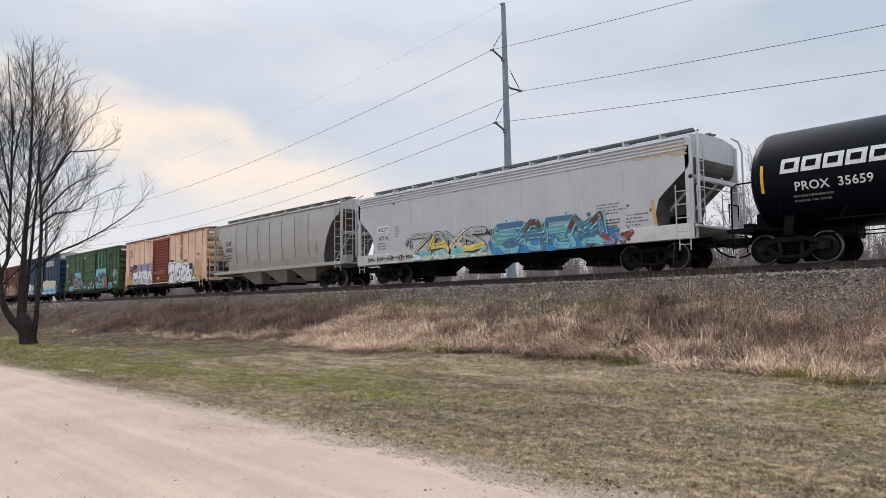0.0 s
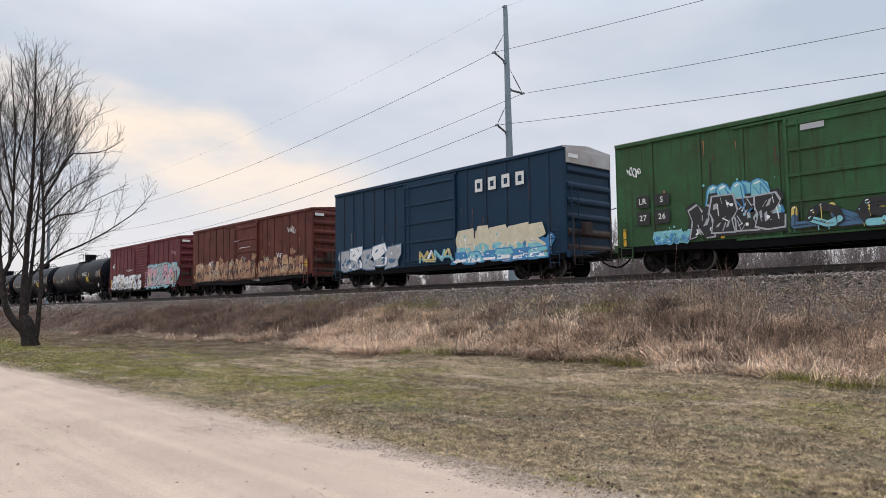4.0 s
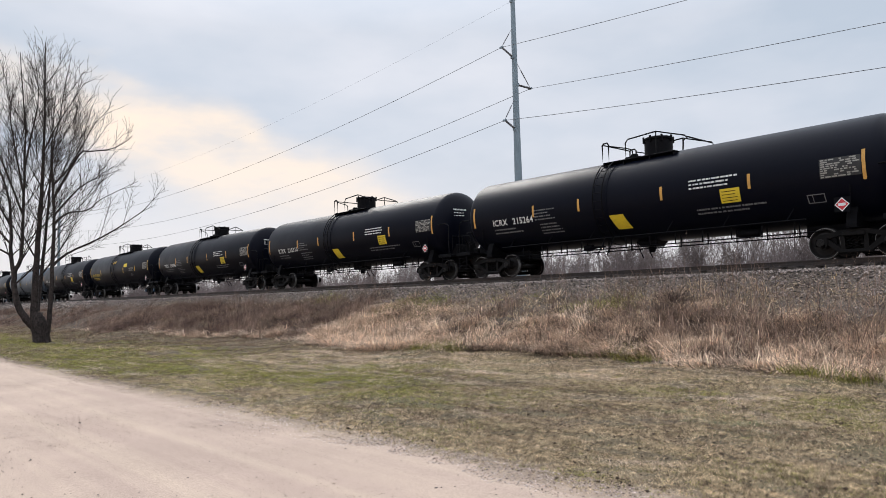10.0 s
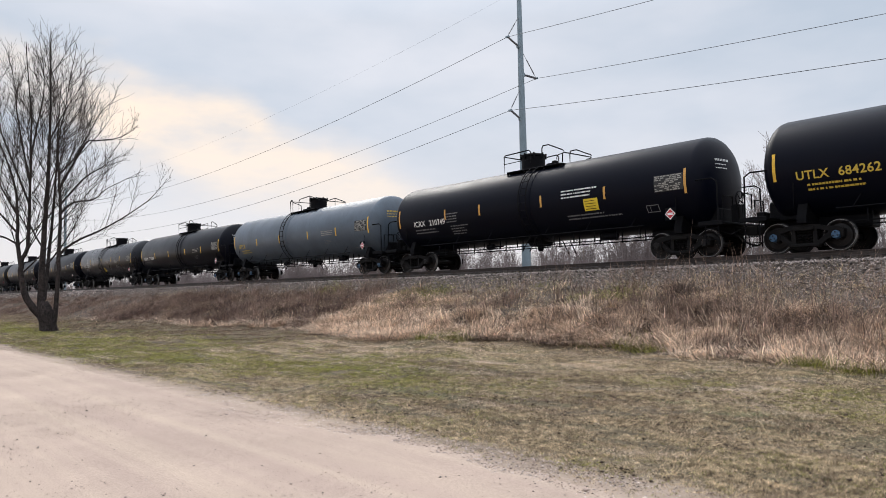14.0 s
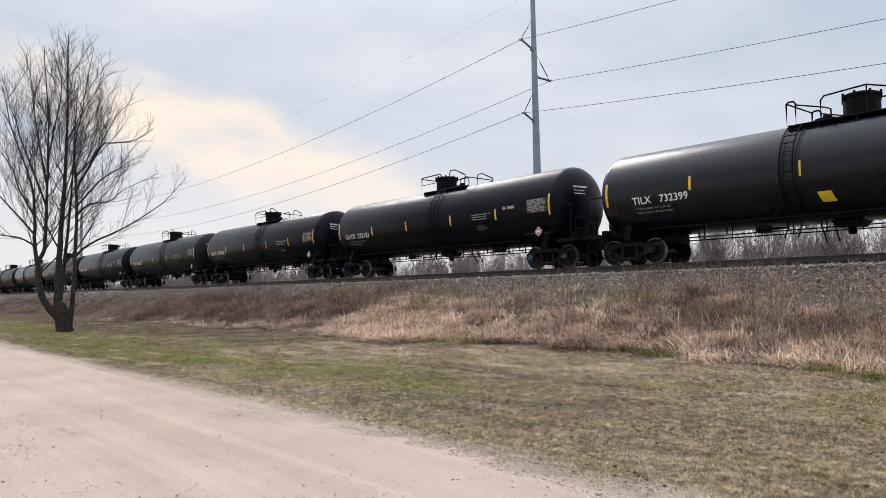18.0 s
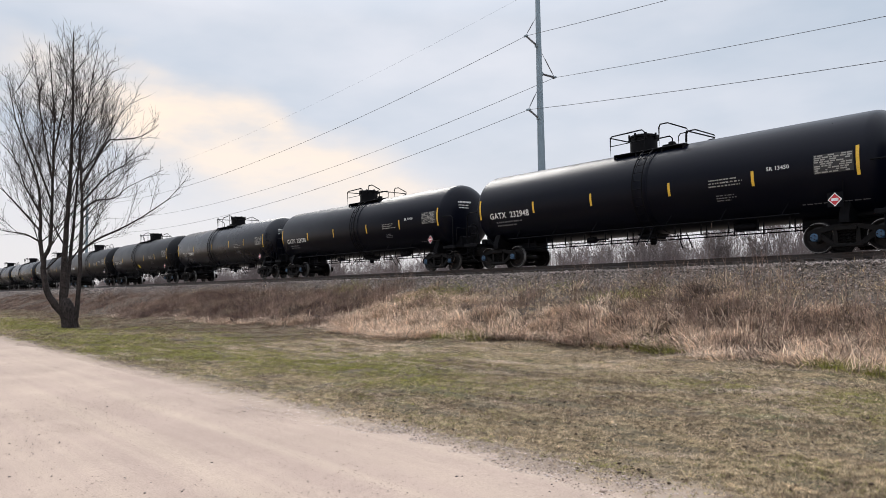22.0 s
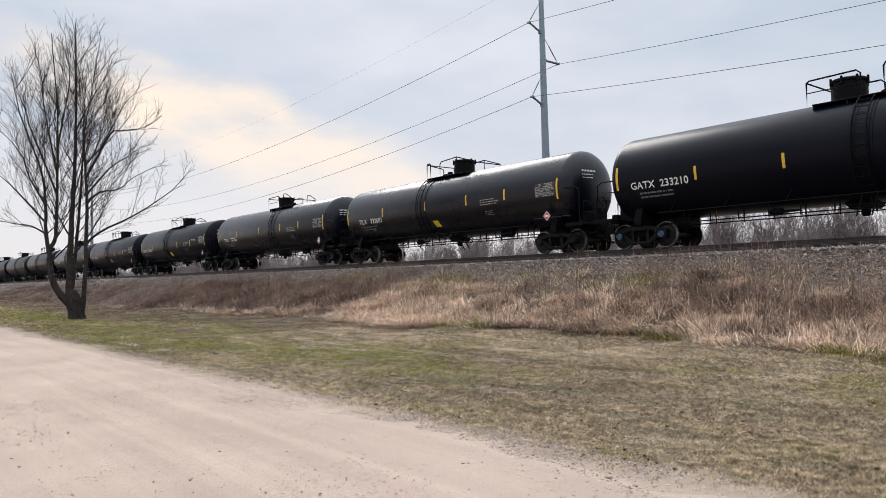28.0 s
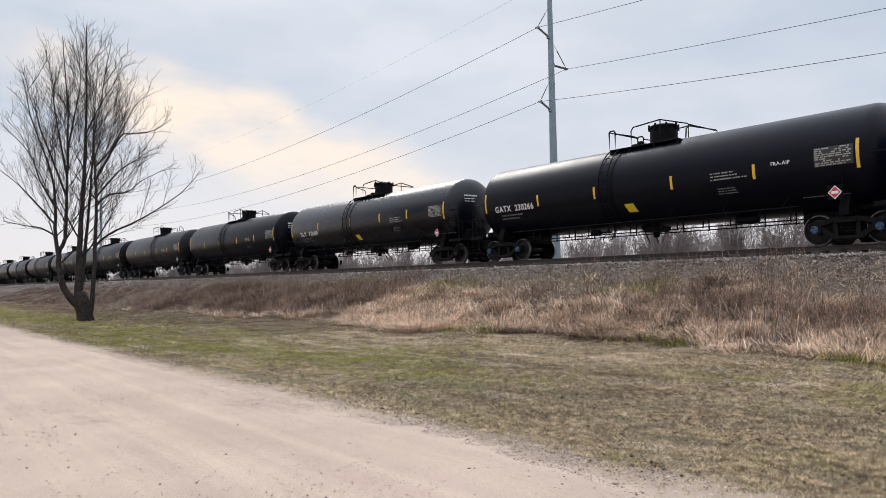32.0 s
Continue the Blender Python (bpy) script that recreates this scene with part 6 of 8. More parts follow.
def graffiti(parent, skin, x0, x1, z0, z1, count, fill, seed, outline="black", halo=None, shine="white", fat=0.135, label="", base=0.004, word=()):
    """A sprayed piece: a cloud of halo colour, then interlocking letters with a drop shadow, a fill whose tone changes with height,
    thin contours, shines, specks and drips."""
    rng = random.Random(seed)
    g = Geo()
    names = list(dict.fromkeys([halo or outline, outline, *fill, shine]))
    count = len(word) or max(3, round(count * 1.25))
    width, hgt = (x1 - x0) / count, z1 - z0

    def blob(x, z, r, off, slot, n=13):
        ring = [skin.put(x + r * math.cos(t) * rng.uniform(0.75, 1.3), z + r * math.sin(t) * rng.uniform(0.7, 1.15), off) for t in np.linspace(0, 2 * math.pi, n + 1)[:-1]]
        g.add(ring, [tuple(range(n))], slot)
    if halo:
        for k in range(7 * count):
            r = hgt * rng.uniform(0.1, 0.26)
            blob(rng.uniform(x0, x1), rng.uniform(z0 + r * 0.8, z1 - r * 0.7), r, base - 0.003 + 0.0001 * k, 0)
        for k in range(6 * count):
            blob(rng.uniform(x0 - 0.2, x1 + 0.2), rng.uniform(z0, z1 + 0.12), rng.uniform(0.015, 0.05), base - 0.003 + 0.0001 * k, 0, 7)
    for i in range(count):
        form = FORMS[word[i]] if word else rng.choice(FORMS)
        sk = rng.uniform(-0.3, 0.4)
        hh = hgt * rng.uniform(0.85 if word else 0.72, 1.0)
        loose = 0.4 if word else 1.0
        zb = z0 + (hgt - hh) * rng.random()
        w = fat * hgt * rng.uniform(0.75, 1.2)
        pts = []
        for a, b in form:
            a, b = a + loose * rng.uniform(-0.14, 0.14), b + loose * rng.uniform(-0.1, 0.1)
            pts.append((x0 + width * (i - 0.1 + 1.2 * a) + sk * (b - 0.5) * hh * 0.5, min(max(zb + hh * b, z0 + w), z1 - w)))
        if rng.random() < (0.25 if word else 0.6):
            p, q = rng.choice(pts), (rng.uniform(-0.5, 0.5) * width, rng.uniform(-0.3, 0.3) * hgt)
            pts.append((p[0] + q[0], min(max(p[1] + q[1], z0 + w), z1 - w)))
        o = base + 0.006 + 0.036 * (i % 2)
        o = stroke(g, skin, [(x + 0.4 * w, z - 0.35 * w) for x, z in pts], w * 1.08, o, names.index(outline))
        o = stroke(g, skin, pts, w * 1.22, o, names.index(outline))
        # the fill, cut into short lengths so that its tone can change with height
        top, foot = fill[(2 * i) % len(fill)], fill[(2 * i + 1) % len(fill)]
        cut = z0 + hgt * rng.uniform(0.35, 0.65)
        for (xa, za), (xb, zb2) in zip(pts, pts[1:]):
            m = max(1, int(abs(zb2 - za) / (hgt * 0.25)))
            for k in range(m):
                p, q = k / m, (k + 1) / m
                seg = [(xa + (xb - xa) * p, za + (zb2 - za) * p), (xa + (xb - xa) * q, za + (zb2 - za) * q)]
                tone = top if (seg[0][1] + seg[1][1]) / 2 > cut + rng.uniform(-0.12, 0.12) * hgt else foot
                o = stroke(g, skin, seg, w, o, names.index(tone))
        # fades, contour lines, shines and drips
        for _ in range(8):
            x, z = rng.choice(pts)
            blob(x + rng.uniform(-0.5, 0.5) * w, z + rng.uniform(-0.5, 0.5) * w, w * rng.uniform(0.15, 0.4), o, names.index(rng.choice(fill)), 8)
            o += 0.0002
        for _ in range(8):
            k = rng.randrange(len(pts) - 1)
            (xa, za), (xb, zb2) = pts[k], pts[k + 1]
            d, e = rng.choice((-0.6, 0.55, 0.1)) * w, rng.uniform(0.25, 1.0)
            o = stroke(g, skin, [(xa + d, za + d * 0.4), (xa + d + (xb - xa) * e, za + d * 0.4 + (zb2 - za) * e)], w * rng.uniform(0.06, 0.12), o, names.index(outline))
        for _ in range(4):
            k = rng.randrange(len(pts))
            o = stroke(g, skin, [(pts[k][0] - w * 0.4, pts[k][1] + w * 0.3), (pts[k][0] + w * rng.uniform(0, 0.5), pts[k][1] + w * 0.6)], w * 0.12, o, names.index(shine))
        for _ in range(3):
            x, z = pts[rng.randrange(len(pts))]
            o = stroke(g, skin, [(x, z), (x + 0.01, max(z - hgt * rng.uniform(0.2, 0.6), z0))], rng.uniform(0.006, 0.013), o, names.index(rng.choice([*fill, halo or outline])))
    return part("graffiti", g, [SPRAY[k] for k in names], parent, label, 0)


BLOCKS = (((0.0, 0.0), (0.36, 0.05), (0.44, 0.26), (0.60, 0.0), (1.0, 0.04), (0.90, 0.45), (1.05, 0.92), (0.62, 1.0), (0.52, 0.80), (0.34, 1.02), (-0.05, 0.90), (0.08, 0.5)),
          ((0.05, 0.0), (0.95, 0.08), (0.82, 0.36), (1.02, 0.60), (0.92, 1.0), (0.10, 0.94), (-0.06, 0.62), (0.12, 0.36)),
          ((-0.05, 0.04), (0.30, 0.0), (0.42, 0.30), (0.62, 0.32), (0.70, 0.0), (1.08, 0.06), (0.80, 0.98), (0.32, 1.03)),
          ((0.0, 0.12), (0.40, 0.0), (1.0, 0.06), (1.04, 0.38), (0.55, 0.44), (1.0, 0.66), (0.86, 1.02), (0.02, 0.92), (-0.05, 0.58), (0.10, 0.40)))


def burner(parent, skin, x0, x1, z0, z1, count, fill, seed, line="black", edge=None, second=None, shine="white", label="", base=0.05):
    """A large sprayed piece of angular, interlocking letter blocks: an outer edge, a dark contour, a fill with a second tone low down, slivers cut into it."""
    rng = random.Random(seed)
    g = Geo()
    names = list(dict.fromkeys([line, *fill, shine] + ([edge] if edge else []) + ([second] if second else [])))
    wide, tall = (x1 - x0) / count, z1 - z0

    def grown(pts, d):
        """The outline pushed outwards by about d."""
        cx, cz = sum(p[0] for p in pts) / len(pts), sum(p[1] for p in pts) / len(pts)
        return [(x + d * (1 if x > cx else -1), min(max(z + d * (1 if z > cz else -1), z0 - 0.02), z1 + 0.12)) for x, z in pts]

    def flat_on(pts, off, colour):
        g.add([skin.put(x, z, off) for x, z in pts], [tuple(range(len(pts)))], names.index(colour))

    letters_at = []
    for i in range(count):
        top, foot, lean = z0 + tall * rng.uniform(0.80, 1.0), z0 + tall * rng.uniform(0.0, 0.1), rng.uniform(-0.12, 0.2)
        pts = [(x0 + wide * (i - 0.06 + 1.1 * (a + rng.uniform(-0.07, 0.07))) + lean * (b - 0.5) * tall, foot + (top - foot) * min(max(b + rng.uniform(-0.07, 0.07), 0), 1.03)) for a, b in rng.choice(BLOCKS)]
        letters_at.append((pts, foot, top))
    if edge:
        for k, (pts, _, _) in enumerate(letters_at):
            flat_on(grown(pts, 0.13), base + 0.0004 * k, edge)
    for i, (pts, foot, top) in enumerate(letters_at):
        o = base + 0.006 + 0.012 * (i % 2)
        flat_on(grown(pts, 0.05), o, line)
        flat_on(pts, o + 0.001, fill[i % len(fill)])
        xa, xb = min(p[0] for p in pts), max(p[0] for p in pts)
        h, w = top - foot, xb - xa
        if second:
            zc = foot + h * rng.uniform(0.3, 0.55)
            band = [(xa + 0.14 * w, foot + 0.1 * h), (xb - 0.16 * w, foot + 0.1 * h), (xb - 0.2 * w, zc - 0.05 * h), (xa + 0.55 * w, zc + rng.uniform(-0.1, 0.12) * h), (xa + 0.16 * w, zc)]
            flat_on(band, o + 0.002, second)
        for k in range(3):
            u, v = rng.uniform(0.2, 0.75), rng.uniform(0.2, 0.75)
            a, b = rng.uniform(0.05, 0.13) * w, rng.uniform(0.12, 0.3) * h
            cx, cz, t = xa + u * w, foot + v * h, rng.choice((-1, 1))
            flat_on([(cx - a, cz - b * 0.5), (cx + a * 0.6, cz - b * 0.35), (cx + a + t * 0.05, cz + b * 0.5), (cx - a * 0.3 + t * 0.05, cz + b * 0.3)], o + 0.003 + 0.0003 * k, line)
        for k in range(6):
            u, v, d = rng.uniform(0.15, 0.85), rng.uniform(0.12, 0.88), rng.uniform(-0.2, 0.2)
            p, q = (xa + u * w, foot + v * h), (xa + min(max(u + d, 0.1), 0.9) * w, foot + min(max(v + rng.uniform(-0.35, 0.35), 0.06), 0.94) * h)
            stroke(g, skin, [p, q], rng.uniform(0.008, 0.02), o + 0.0045 + 0.0004 * k, names.index(line if k % 3 else shine))
        for k in range(4):
            x, z = xa + rng.uniform(0.15, 0.85) * w, foot + rng.uniform(0.1, 0.9) * h
            r = rng.uniform(0.02, 0.07)
            flat_on([(x + r * math.cos(t) * rng.uniform(0.6, 1.3), z + r * math.sin(t) * rng.uniform(0.6, 1.3)) for t in np.linspace(0, 6.283, 8)[:-1]], o + 0.008 + 0.0003 * k, rng.choice([shine, *fill, second or shine]))
    return part("graffiti", g, [SPRAY[k] for k in names], parent, label, 0)


def tag_scrawl(parent, skin, x, z, w, h, colour, seed):
    """A thin quick tag: one looping line."""
    rng = random.Random(seed)
    pts, n = [], 44
    ph = [rng.uniform(0, 6.28) for _ in range(4)]
    loops = rng.uniform(3.0, 5.0)
    for i in range(n):
        u = i / (n - 1)
        t = 2 * math.pi * loops * u
        pts.append((x + w * (u + 0.10 * math.cos(t + ph[0]) + 0.05 * math.cos(2.3 * t + ph[1])), z + h * (0.5 + 0.38 * math.sin(t + ph[2]) * (0.6 + 0.4 * math.sin(5 * u + ph[3])) + 0.16 * math.sin(1.7 * t + ph[1]))))
    return part("graffiti", (lambda g: (stroke(g, skin, pts, 0.015, 0.005, 0), g)[1])(Geo()), SPRAY[colour], parent, "", 0)


# ---- boxcars ----
def boxcar(paint, half, zb, zt, label, door_paint, door, posts, roof=None, louvre=False, end_paint=None, rail_paint=None):
    """A steel boxcar with outside posts, sliding doors, ribbed ends and a ribbed roof."""
    car = thing("boxcar", label, "boxcar", "train cars")
    W = 1.45
    L = half
    body = part("body", Geo().box(-L, L, -W, W, zb, zt - 0.12, 0.02), paint, car)
    d0, d1 = door
    for s in (-1, 1):
        for x in posts:
            if d0 - 0.05 < x < d1 + 0.05:
                continue
            g = Geo().box(x - 0.065, x + 0.065, min(s * W, s * (W + 0.036)), max(s * W, s * (W + 0.036)), zb + 0.05, zt - 0.16, 0.01)
            # thin dark strip along one edge: the post's shadow line, painted on
            for q in (1,):
                xa, xb = sorted((x + q * 0.065, x + q * 0.082))
                g.box(xa, xb, min(s * W, s * (W + 0.004)), max(s * W, s * (W + 0.004)), zb + 0.06, zt - 0.2, 0, 1)
            part("side_post", g, [paint, END_DIRT_SHADE], body)
        part("top_rail", Geo().box(-L, L, min(s * W, s * (W + 0.085)), max(s * W, s * (W + 0.085)), zt - 0.2, zt - 0.07, 0.012), rail_paint or paint, body)
        g = Geo().prism([(-L, zb + 0.06), (L, zb + 0.06), (L, zb - 0.14), (L - 2.2, zb - 0.14), (d1 + 1.4, zb - 0.26), (d0 - 1.4, zb - 0.26), (-L + 2.2, zb - 0.14), (-L, zb - 0.14)], "y", s * (W - 0.01), s * (W + 0.06))
        part("side_sill", g, STEEL_BLACK, body)
        y = s * (W + 0.09)
        ya, yb = min(s * W, y), max(s * W, y)
        g = Geo().box(d0, d1, ya, yb, zb + 0.06, zt - 0.3, 0.015)
        dr = part("door", g, door_paint, car)
        out = s * (W + 0.14)
        oa, ob = min(y, out), max(y, out)
        if louvre:
            n = 15
            for k in range(n):
                z = zb + 0.2 + (zt - zb - 0.65) * k / (n - 1)
                part("door_rib", Geo().prism([(y, z - 0.07), (out, z), (y, z + 0.07)], "x", d0 + 0.06, d1 - 0.06), door_paint, dr)
        else:
            for k in range(5):
                z = zb + 0.25 + (zt - zb - 0.75) * k / 4
                part("door_rib", Geo().box(d0 + 0.05, d1 - 0.05, oa, ob, z - 0.05, z + 0.05, 0.012), door_paint, dr)
        for x in (d0 + 0.04, d1 - 0.04):
            part("door_stile", Geo().box(x - 0.05, x + 0.05, oa, ob, zb + 0.08, zt - 0.32, 0.012), door_paint, dr)
        part("door_bar", Geo().tube([(d0 + 0.4, out, zb + 0.2), (d0 + 0.4, out, zt - 0.4)], 0.022, 6), door_paint, dr)
        for z in (zb + 0.02, zt - 0.27):
            part("door_track", Geo().box(d0 - 1.6, d1 + 0.1, ya, yb + 0.02, z - 0.04, z + 0.03, 0.01), paint, car)
    # roof: low pitch with cross ribs
    g = Geo().prism([(-W - 0.06, zt - 0.12), (-W - 0.06, zt - 0.05), (0, zt + 0.09), (W + 0.06, zt - 0.05), (W + 0.06, zt - 0.12)], "x", -L - 0.03, L + 0.03)
    for x in np.arange(-L + 0.4, L, 1.05):
        g.prism([(-W - 0.04, zt - 0.06), (0, zt + 0.13), (W + 0.04, zt - 0.06), (0, zt + 0.06)], "x", x - 0.04, x + 0.04)
    part("roof", g, roof or paint, car)
    for e in (-1, 1):
        x = e * L
        n = 7
        for k in range(n):
            z = zb + 0.25 + (zt - zb - 0.6) * k / (n - 1)
            g = Geo().prism([(x, z - 0.16), (x + e * 0.09, z - 0.05), (x + e * 0.09, z + 0.05), (x, z + 0.16)], "y", -W + 0.12, W - 0.12)
            part("end_rib", g, (end_paint or paint) if k > 1 else END_DIRT_SHADE, body)
        for s in (-1, 1):
            part("corner_post", Geo().box(min(x, x + e * 0.05), max(x, x + e * 0.05), min(s * W, s * (W - 0.1)), max(s * W, s * (W - 0.1)), zb, zt - 0.12, 0.015), paint, body)
        part("end_ladder", ladder_geo(-0.2, 0.2, 0, zb - 0.3, zt - 1.6, 6), paint, car).matrix_basis = pose(x + e * 0.16, -W + 0.42, 0, 0, 0, 90)
        part("side_ladder", ladder_geo(x - e * 0.65, x - e * 0.2, -W - 0.14, zb - 0.45, zb + 1.1, 5), paint, car)
        part("end_sill", Geo().box(min(x, x + e * 0.2), max(x, x + e * 0.2), -W, W, zb - 0.12, zb + 0.16, 0.02), paint, car)
        g = Geo().box(min(x - e * 1.0, x + e * 0.62), max(x - e * 1.0, x + e * 0.62), -0.3, 0.3, 0.62, zb + 0.04, 0.02)
        part("draft_sill", g, STEEL_BLACK, car)
        part("stencil_plate", Geo().box(min(x + e * 0.1, x + e * 0.115), max(x + e * 0.1, x + e * 0.115), -1.3, -0.72, zt - 0.5, zt - 0.34), LETTER_WHITE, body)
        coupler(car, e * (L + 1.1), e)
        part("end_platform", Geo().box(min(x, x + e * 0.42), max(x, x + e * 0.42), -1.35, 1.35, zb - 0.1, zb - 0.04, 0.01), END_DIRT_SHADE, car)
        part("end_rail", Geo().tube([(x + e * 0.1, -1.4, zb + 1.5), (x + e * 0.36, -1.4, zb + 1.45), (x + e * 0.38, -1.4, zb - 0.4), (x + e * 0.38, -0.95, zb - 0.4), (x + e * 0.38, -0.95, zb + 1.45)], 0.022, 6), END_DIRT_SHADE, car)
        part("brake_box", Geo().box(min(x + e * 0.09, x + e * 0.3), max(x + e * 0.09, x + e * 0.3), -0.6, -0.15, zb + 0.75, zb + 1.25, 0.02), END_DIRT_SHADE, car)
        part("uncoupling_lever", Geo().tube([(x + e * 0.25, -1.4, zb - 0.05), (x + e * 0.28, -0.6, zb - 0.08), (x + e * 0.6, -0.1, zb)], 0.016, 5), STEEL_BLACK, car)
    part("centre_sill", Geo().box(-L + 0.5, L - 0.5, -0.3, 0.3, 0.62, zb + 0.02, 0.02), STEEL_BLACK, car)
    for x in np.arange(-L + 2.6, L - 2.5, 1.2):
        part("floor_beam", Geo().box(x - 0.05, x + 0.05, -W + 0.05, W - 0.05, zb - 0.16, zb + 0.0), STEEL_BLACK, car)
    part("brake_rod", Geo().tube([(-5.5, -0.8, 0.62), (5.5, -0.8, 0.62)], 0.022, 5), STEEL_BLACK, car)
    part("brake_rod", Geo().tube([(-5.5, -0.55, 0.55), (0.5, -0.55, 0.58)], 0.018, 5), STEEL_BLACK, car)
    part("air_reservoir", Geo().lathe([(0.8, 0.02), (0.82, 0.15), (0.9, 0.2), (1.9, 0.2), (1.98, 0.15), (2.0, 0.02)], (0, -0.8, 0.72), "x", 16), STEEL_BLACK, car)
    truck(car, L - 1.9)
    truck(car, -L + 1.9)
    return car


# ---- covered hoppers ----
def hopper(paint, half, zs, zt, label, curved, bays, ribs):
    """A covered hopper: long body with sloped end sheets, discharge bays, roof hatches and end cages."""
    car = thing("covered_hopper", label, "hopper car", "train cars")
    L, W = half, 1.56
    if curved:
        sec = [(-1.30, zs - 0.05), (-1.46, zs + 0.45), (-1.56, zs + 1.3), (-1.57, zs + 2.2), (-1.52, zt - 0.62), (-1.47, zt - 0.30), (-0.75, zt - 0.12), (0.75, zt - 0.12), (1.47, zt - 0.30), (1.52, zt - 0.62), (1.57, zs + 2.2), (1.56, zs + 1.3), (1.46, zs + 0.45), (1.30, zs - 0.05)]
    else:
        sec = [(-W, zs), (-W, zt - 0.62), (-W + 0.02, zt - 0.5), (-W + 0.02, zt - 0.42), (-W + 0.05, zt - 0.26), (-0.7, zt - 0.12), (0.7, zt - 0.12), (W - 0.05, zt - 0.26), (W - 0.02, zt - 0.42), (W - 0.02, zt - 0.5), (W, zt - 0.62), (W, zs)]
    g = Geo()
    mid = zt - 0.95 if curved else zs + 1.88

    def back(z):
        """How far the end sheet lies inside the car's end at height z."""
        if z >= mid:
            return 0.25 if curved else 0.1
        f = (mid - z) / (mid - zs)
        if curved:
            return 0.25 + 1.75 * math.sqrt(max(f, 0))
        return float(np.interp(f, (0, 0.25, 0.5, 0.78, 1), (0.1, 0.68, 1.25, 1.4, 1.3)))
    n = len(sec)
    dense = []
    for (ya, za), (yb, zb2) in zip(sec, sec[1:] + sec[:1]):
        m = 14 if abs(zb2 - za) > 2.0 else 7 if abs(zb2 - za) > 0.7 else 3 if abs(zb2 - za) > 0.4 else 1
        dense += [(ya + (yb - ya) * k / m, za + (zb2 - za) * k / m) for k in range(m)]
    n = len(dense)
    v = [(-(L - back(z)), y, z) for y, z in dense] + [((L - back(z)), y, z) for y, z in dense]
    f = [(i, (i + 1) % n, (i + 1) % n + n, i + n) for i in range(n)]
    g.add(v, f)
    # end sheets: strips between equal heights on both sides; low ones get painted shade
    half_n = [i for i in range(n) if dense[i][0] < 0]
    for base in (0, n):
        for a, b in zip(half_n, half_n[1:]):
            ra = min(range(n), key=lambda i: abs(dense[i][0] + dense[a][0]) + abs(dense[i][1] - dense[a][1]))
            rb = min(range(n), key=lambda i: abs(dense[i][0] + dense[b][0]) + abs(dense[i][1] - dense[b][1]))
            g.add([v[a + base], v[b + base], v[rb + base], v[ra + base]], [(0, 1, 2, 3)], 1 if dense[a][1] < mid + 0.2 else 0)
    body = part("body", g, [paint, SHEET_SHADE], car, "", 30)
    for s in (-1, 1):
        ya, yb = sorted((s * 1.28, s * (W + (0.03 if curved else 0.012))))
        part("side_sill", Geo().box(-L, L, ya, yb, zs - (0.16 if curved else 0.48), zs + 0.02, 0.012), paint if curved else SILL_WHITE, car)
        if curved:
            part("eave", Geo().tube([(-L + 0.25, s * 1.5, zt - 0.33), (L - 0.25, s * 1.5, zt - 0.33)], 0.05, 8), paint, body)
        if ribs:
            for x in np.arange(-L + 3.2, L - 3.1, 1.45):
                pts = [(y * 1.0 + s * 0.012, z) for y, z in sec if y * s > 0 and zs + 0.3 < z < zt - 0.4]
                pts.sort(key=lambda p: p[1])
                part("weld_seam", Geo().tube([(x, y, z) for y, z in pts], 0.018, 4), SEAM_DIRT, body)
        else:
            for z in (zt - 0.72, zt - 0.60, zt - 0.48, zt - 0.36):
                part("roof_rib", Geo().tube([(-L + 0.25, s * (W - 0.0), z), (L - 0.25, s * (W - 0.0), z)], 0.03, 6), paint, body)
    # bays
    span = 2 * (L - 2.9)
    for k in range(bays):
        c = -L + 2.9 + span * (k + 0.5) / bays
        h = span / bays * 0.48
        g = Geo()
        for z0, z1, a0, a1, w0, w1 in ((zs, 0.42, h, 0.45, 1.28, 0.62), ):
            v = [(c - a0, -w0, z0), (c + a0, -w0, z0), (c + a0, w0, z0), (c - a0, w0, z0), (c - a1, -w1, z1), (c + a1, -w1, z1), (c + a1, w1, z1), (c - a1, w1, z1)]
            g.add(v, [(0, 1, 5, 4), (1, 2, 6, 5), (2, 3, 7, 6), (3, 0, 4, 7), (4, 5, 6, 7)])
        bay = part("hopper_bay", g, paint if curved else STEEL_BLACK, car)
        part("outlet_gate", Geo().box(c - 0.5, c + 0.5, -0.7, 0.7, 0.3, 0.43, 0.015), STEEL_BLACK, bay)
    part("centre_sill", Geo().box(-L + 0.1, L - 0.1, -0.25, 0.25, 0.7, 1.05, 0.02), STEEL_BLACK, car)
    # roof walk, hatches
    g = Geo()
    for y in (-0.75, -0.42, 0.42, 0.75):
        g.box(-L + 0.35, L - 0.35, y - 0.02, y + 0.02, zt + 0.04, zt + 0.11)
    for x in np.arange(-L + 0.4, L - 0.35, 0.1):
        g.box(x - 0.012, x + 0.012, -0.76, -0.40, zt + 0.05, zt + 0.1)
        g.box(x - 0.012, x + 0.012, 0.40, 0.76, zt + 0.05, zt + 0.1)
    part("running_board", g, GALV, car, "galvanised roof walkway")
    for x in np.arange(-L + 0.5, L - 0.3, 1.5):
        part("walk_bracket", Geo().box(x - 0.03, x + 0.03, -0.8, 0.8, zt - 0.22, zt + 0.13), paint, car)
    for k in range(9):
        x = -L + 1.2 + (2 * L - 2.4) * (k + 0.5) / 9
        part("roof_hatch", Geo().box(x - 0.7, x + 0.7, -0.34, 0.34, zt - 0.18, zt - 0.04, 0.03), paint, car)
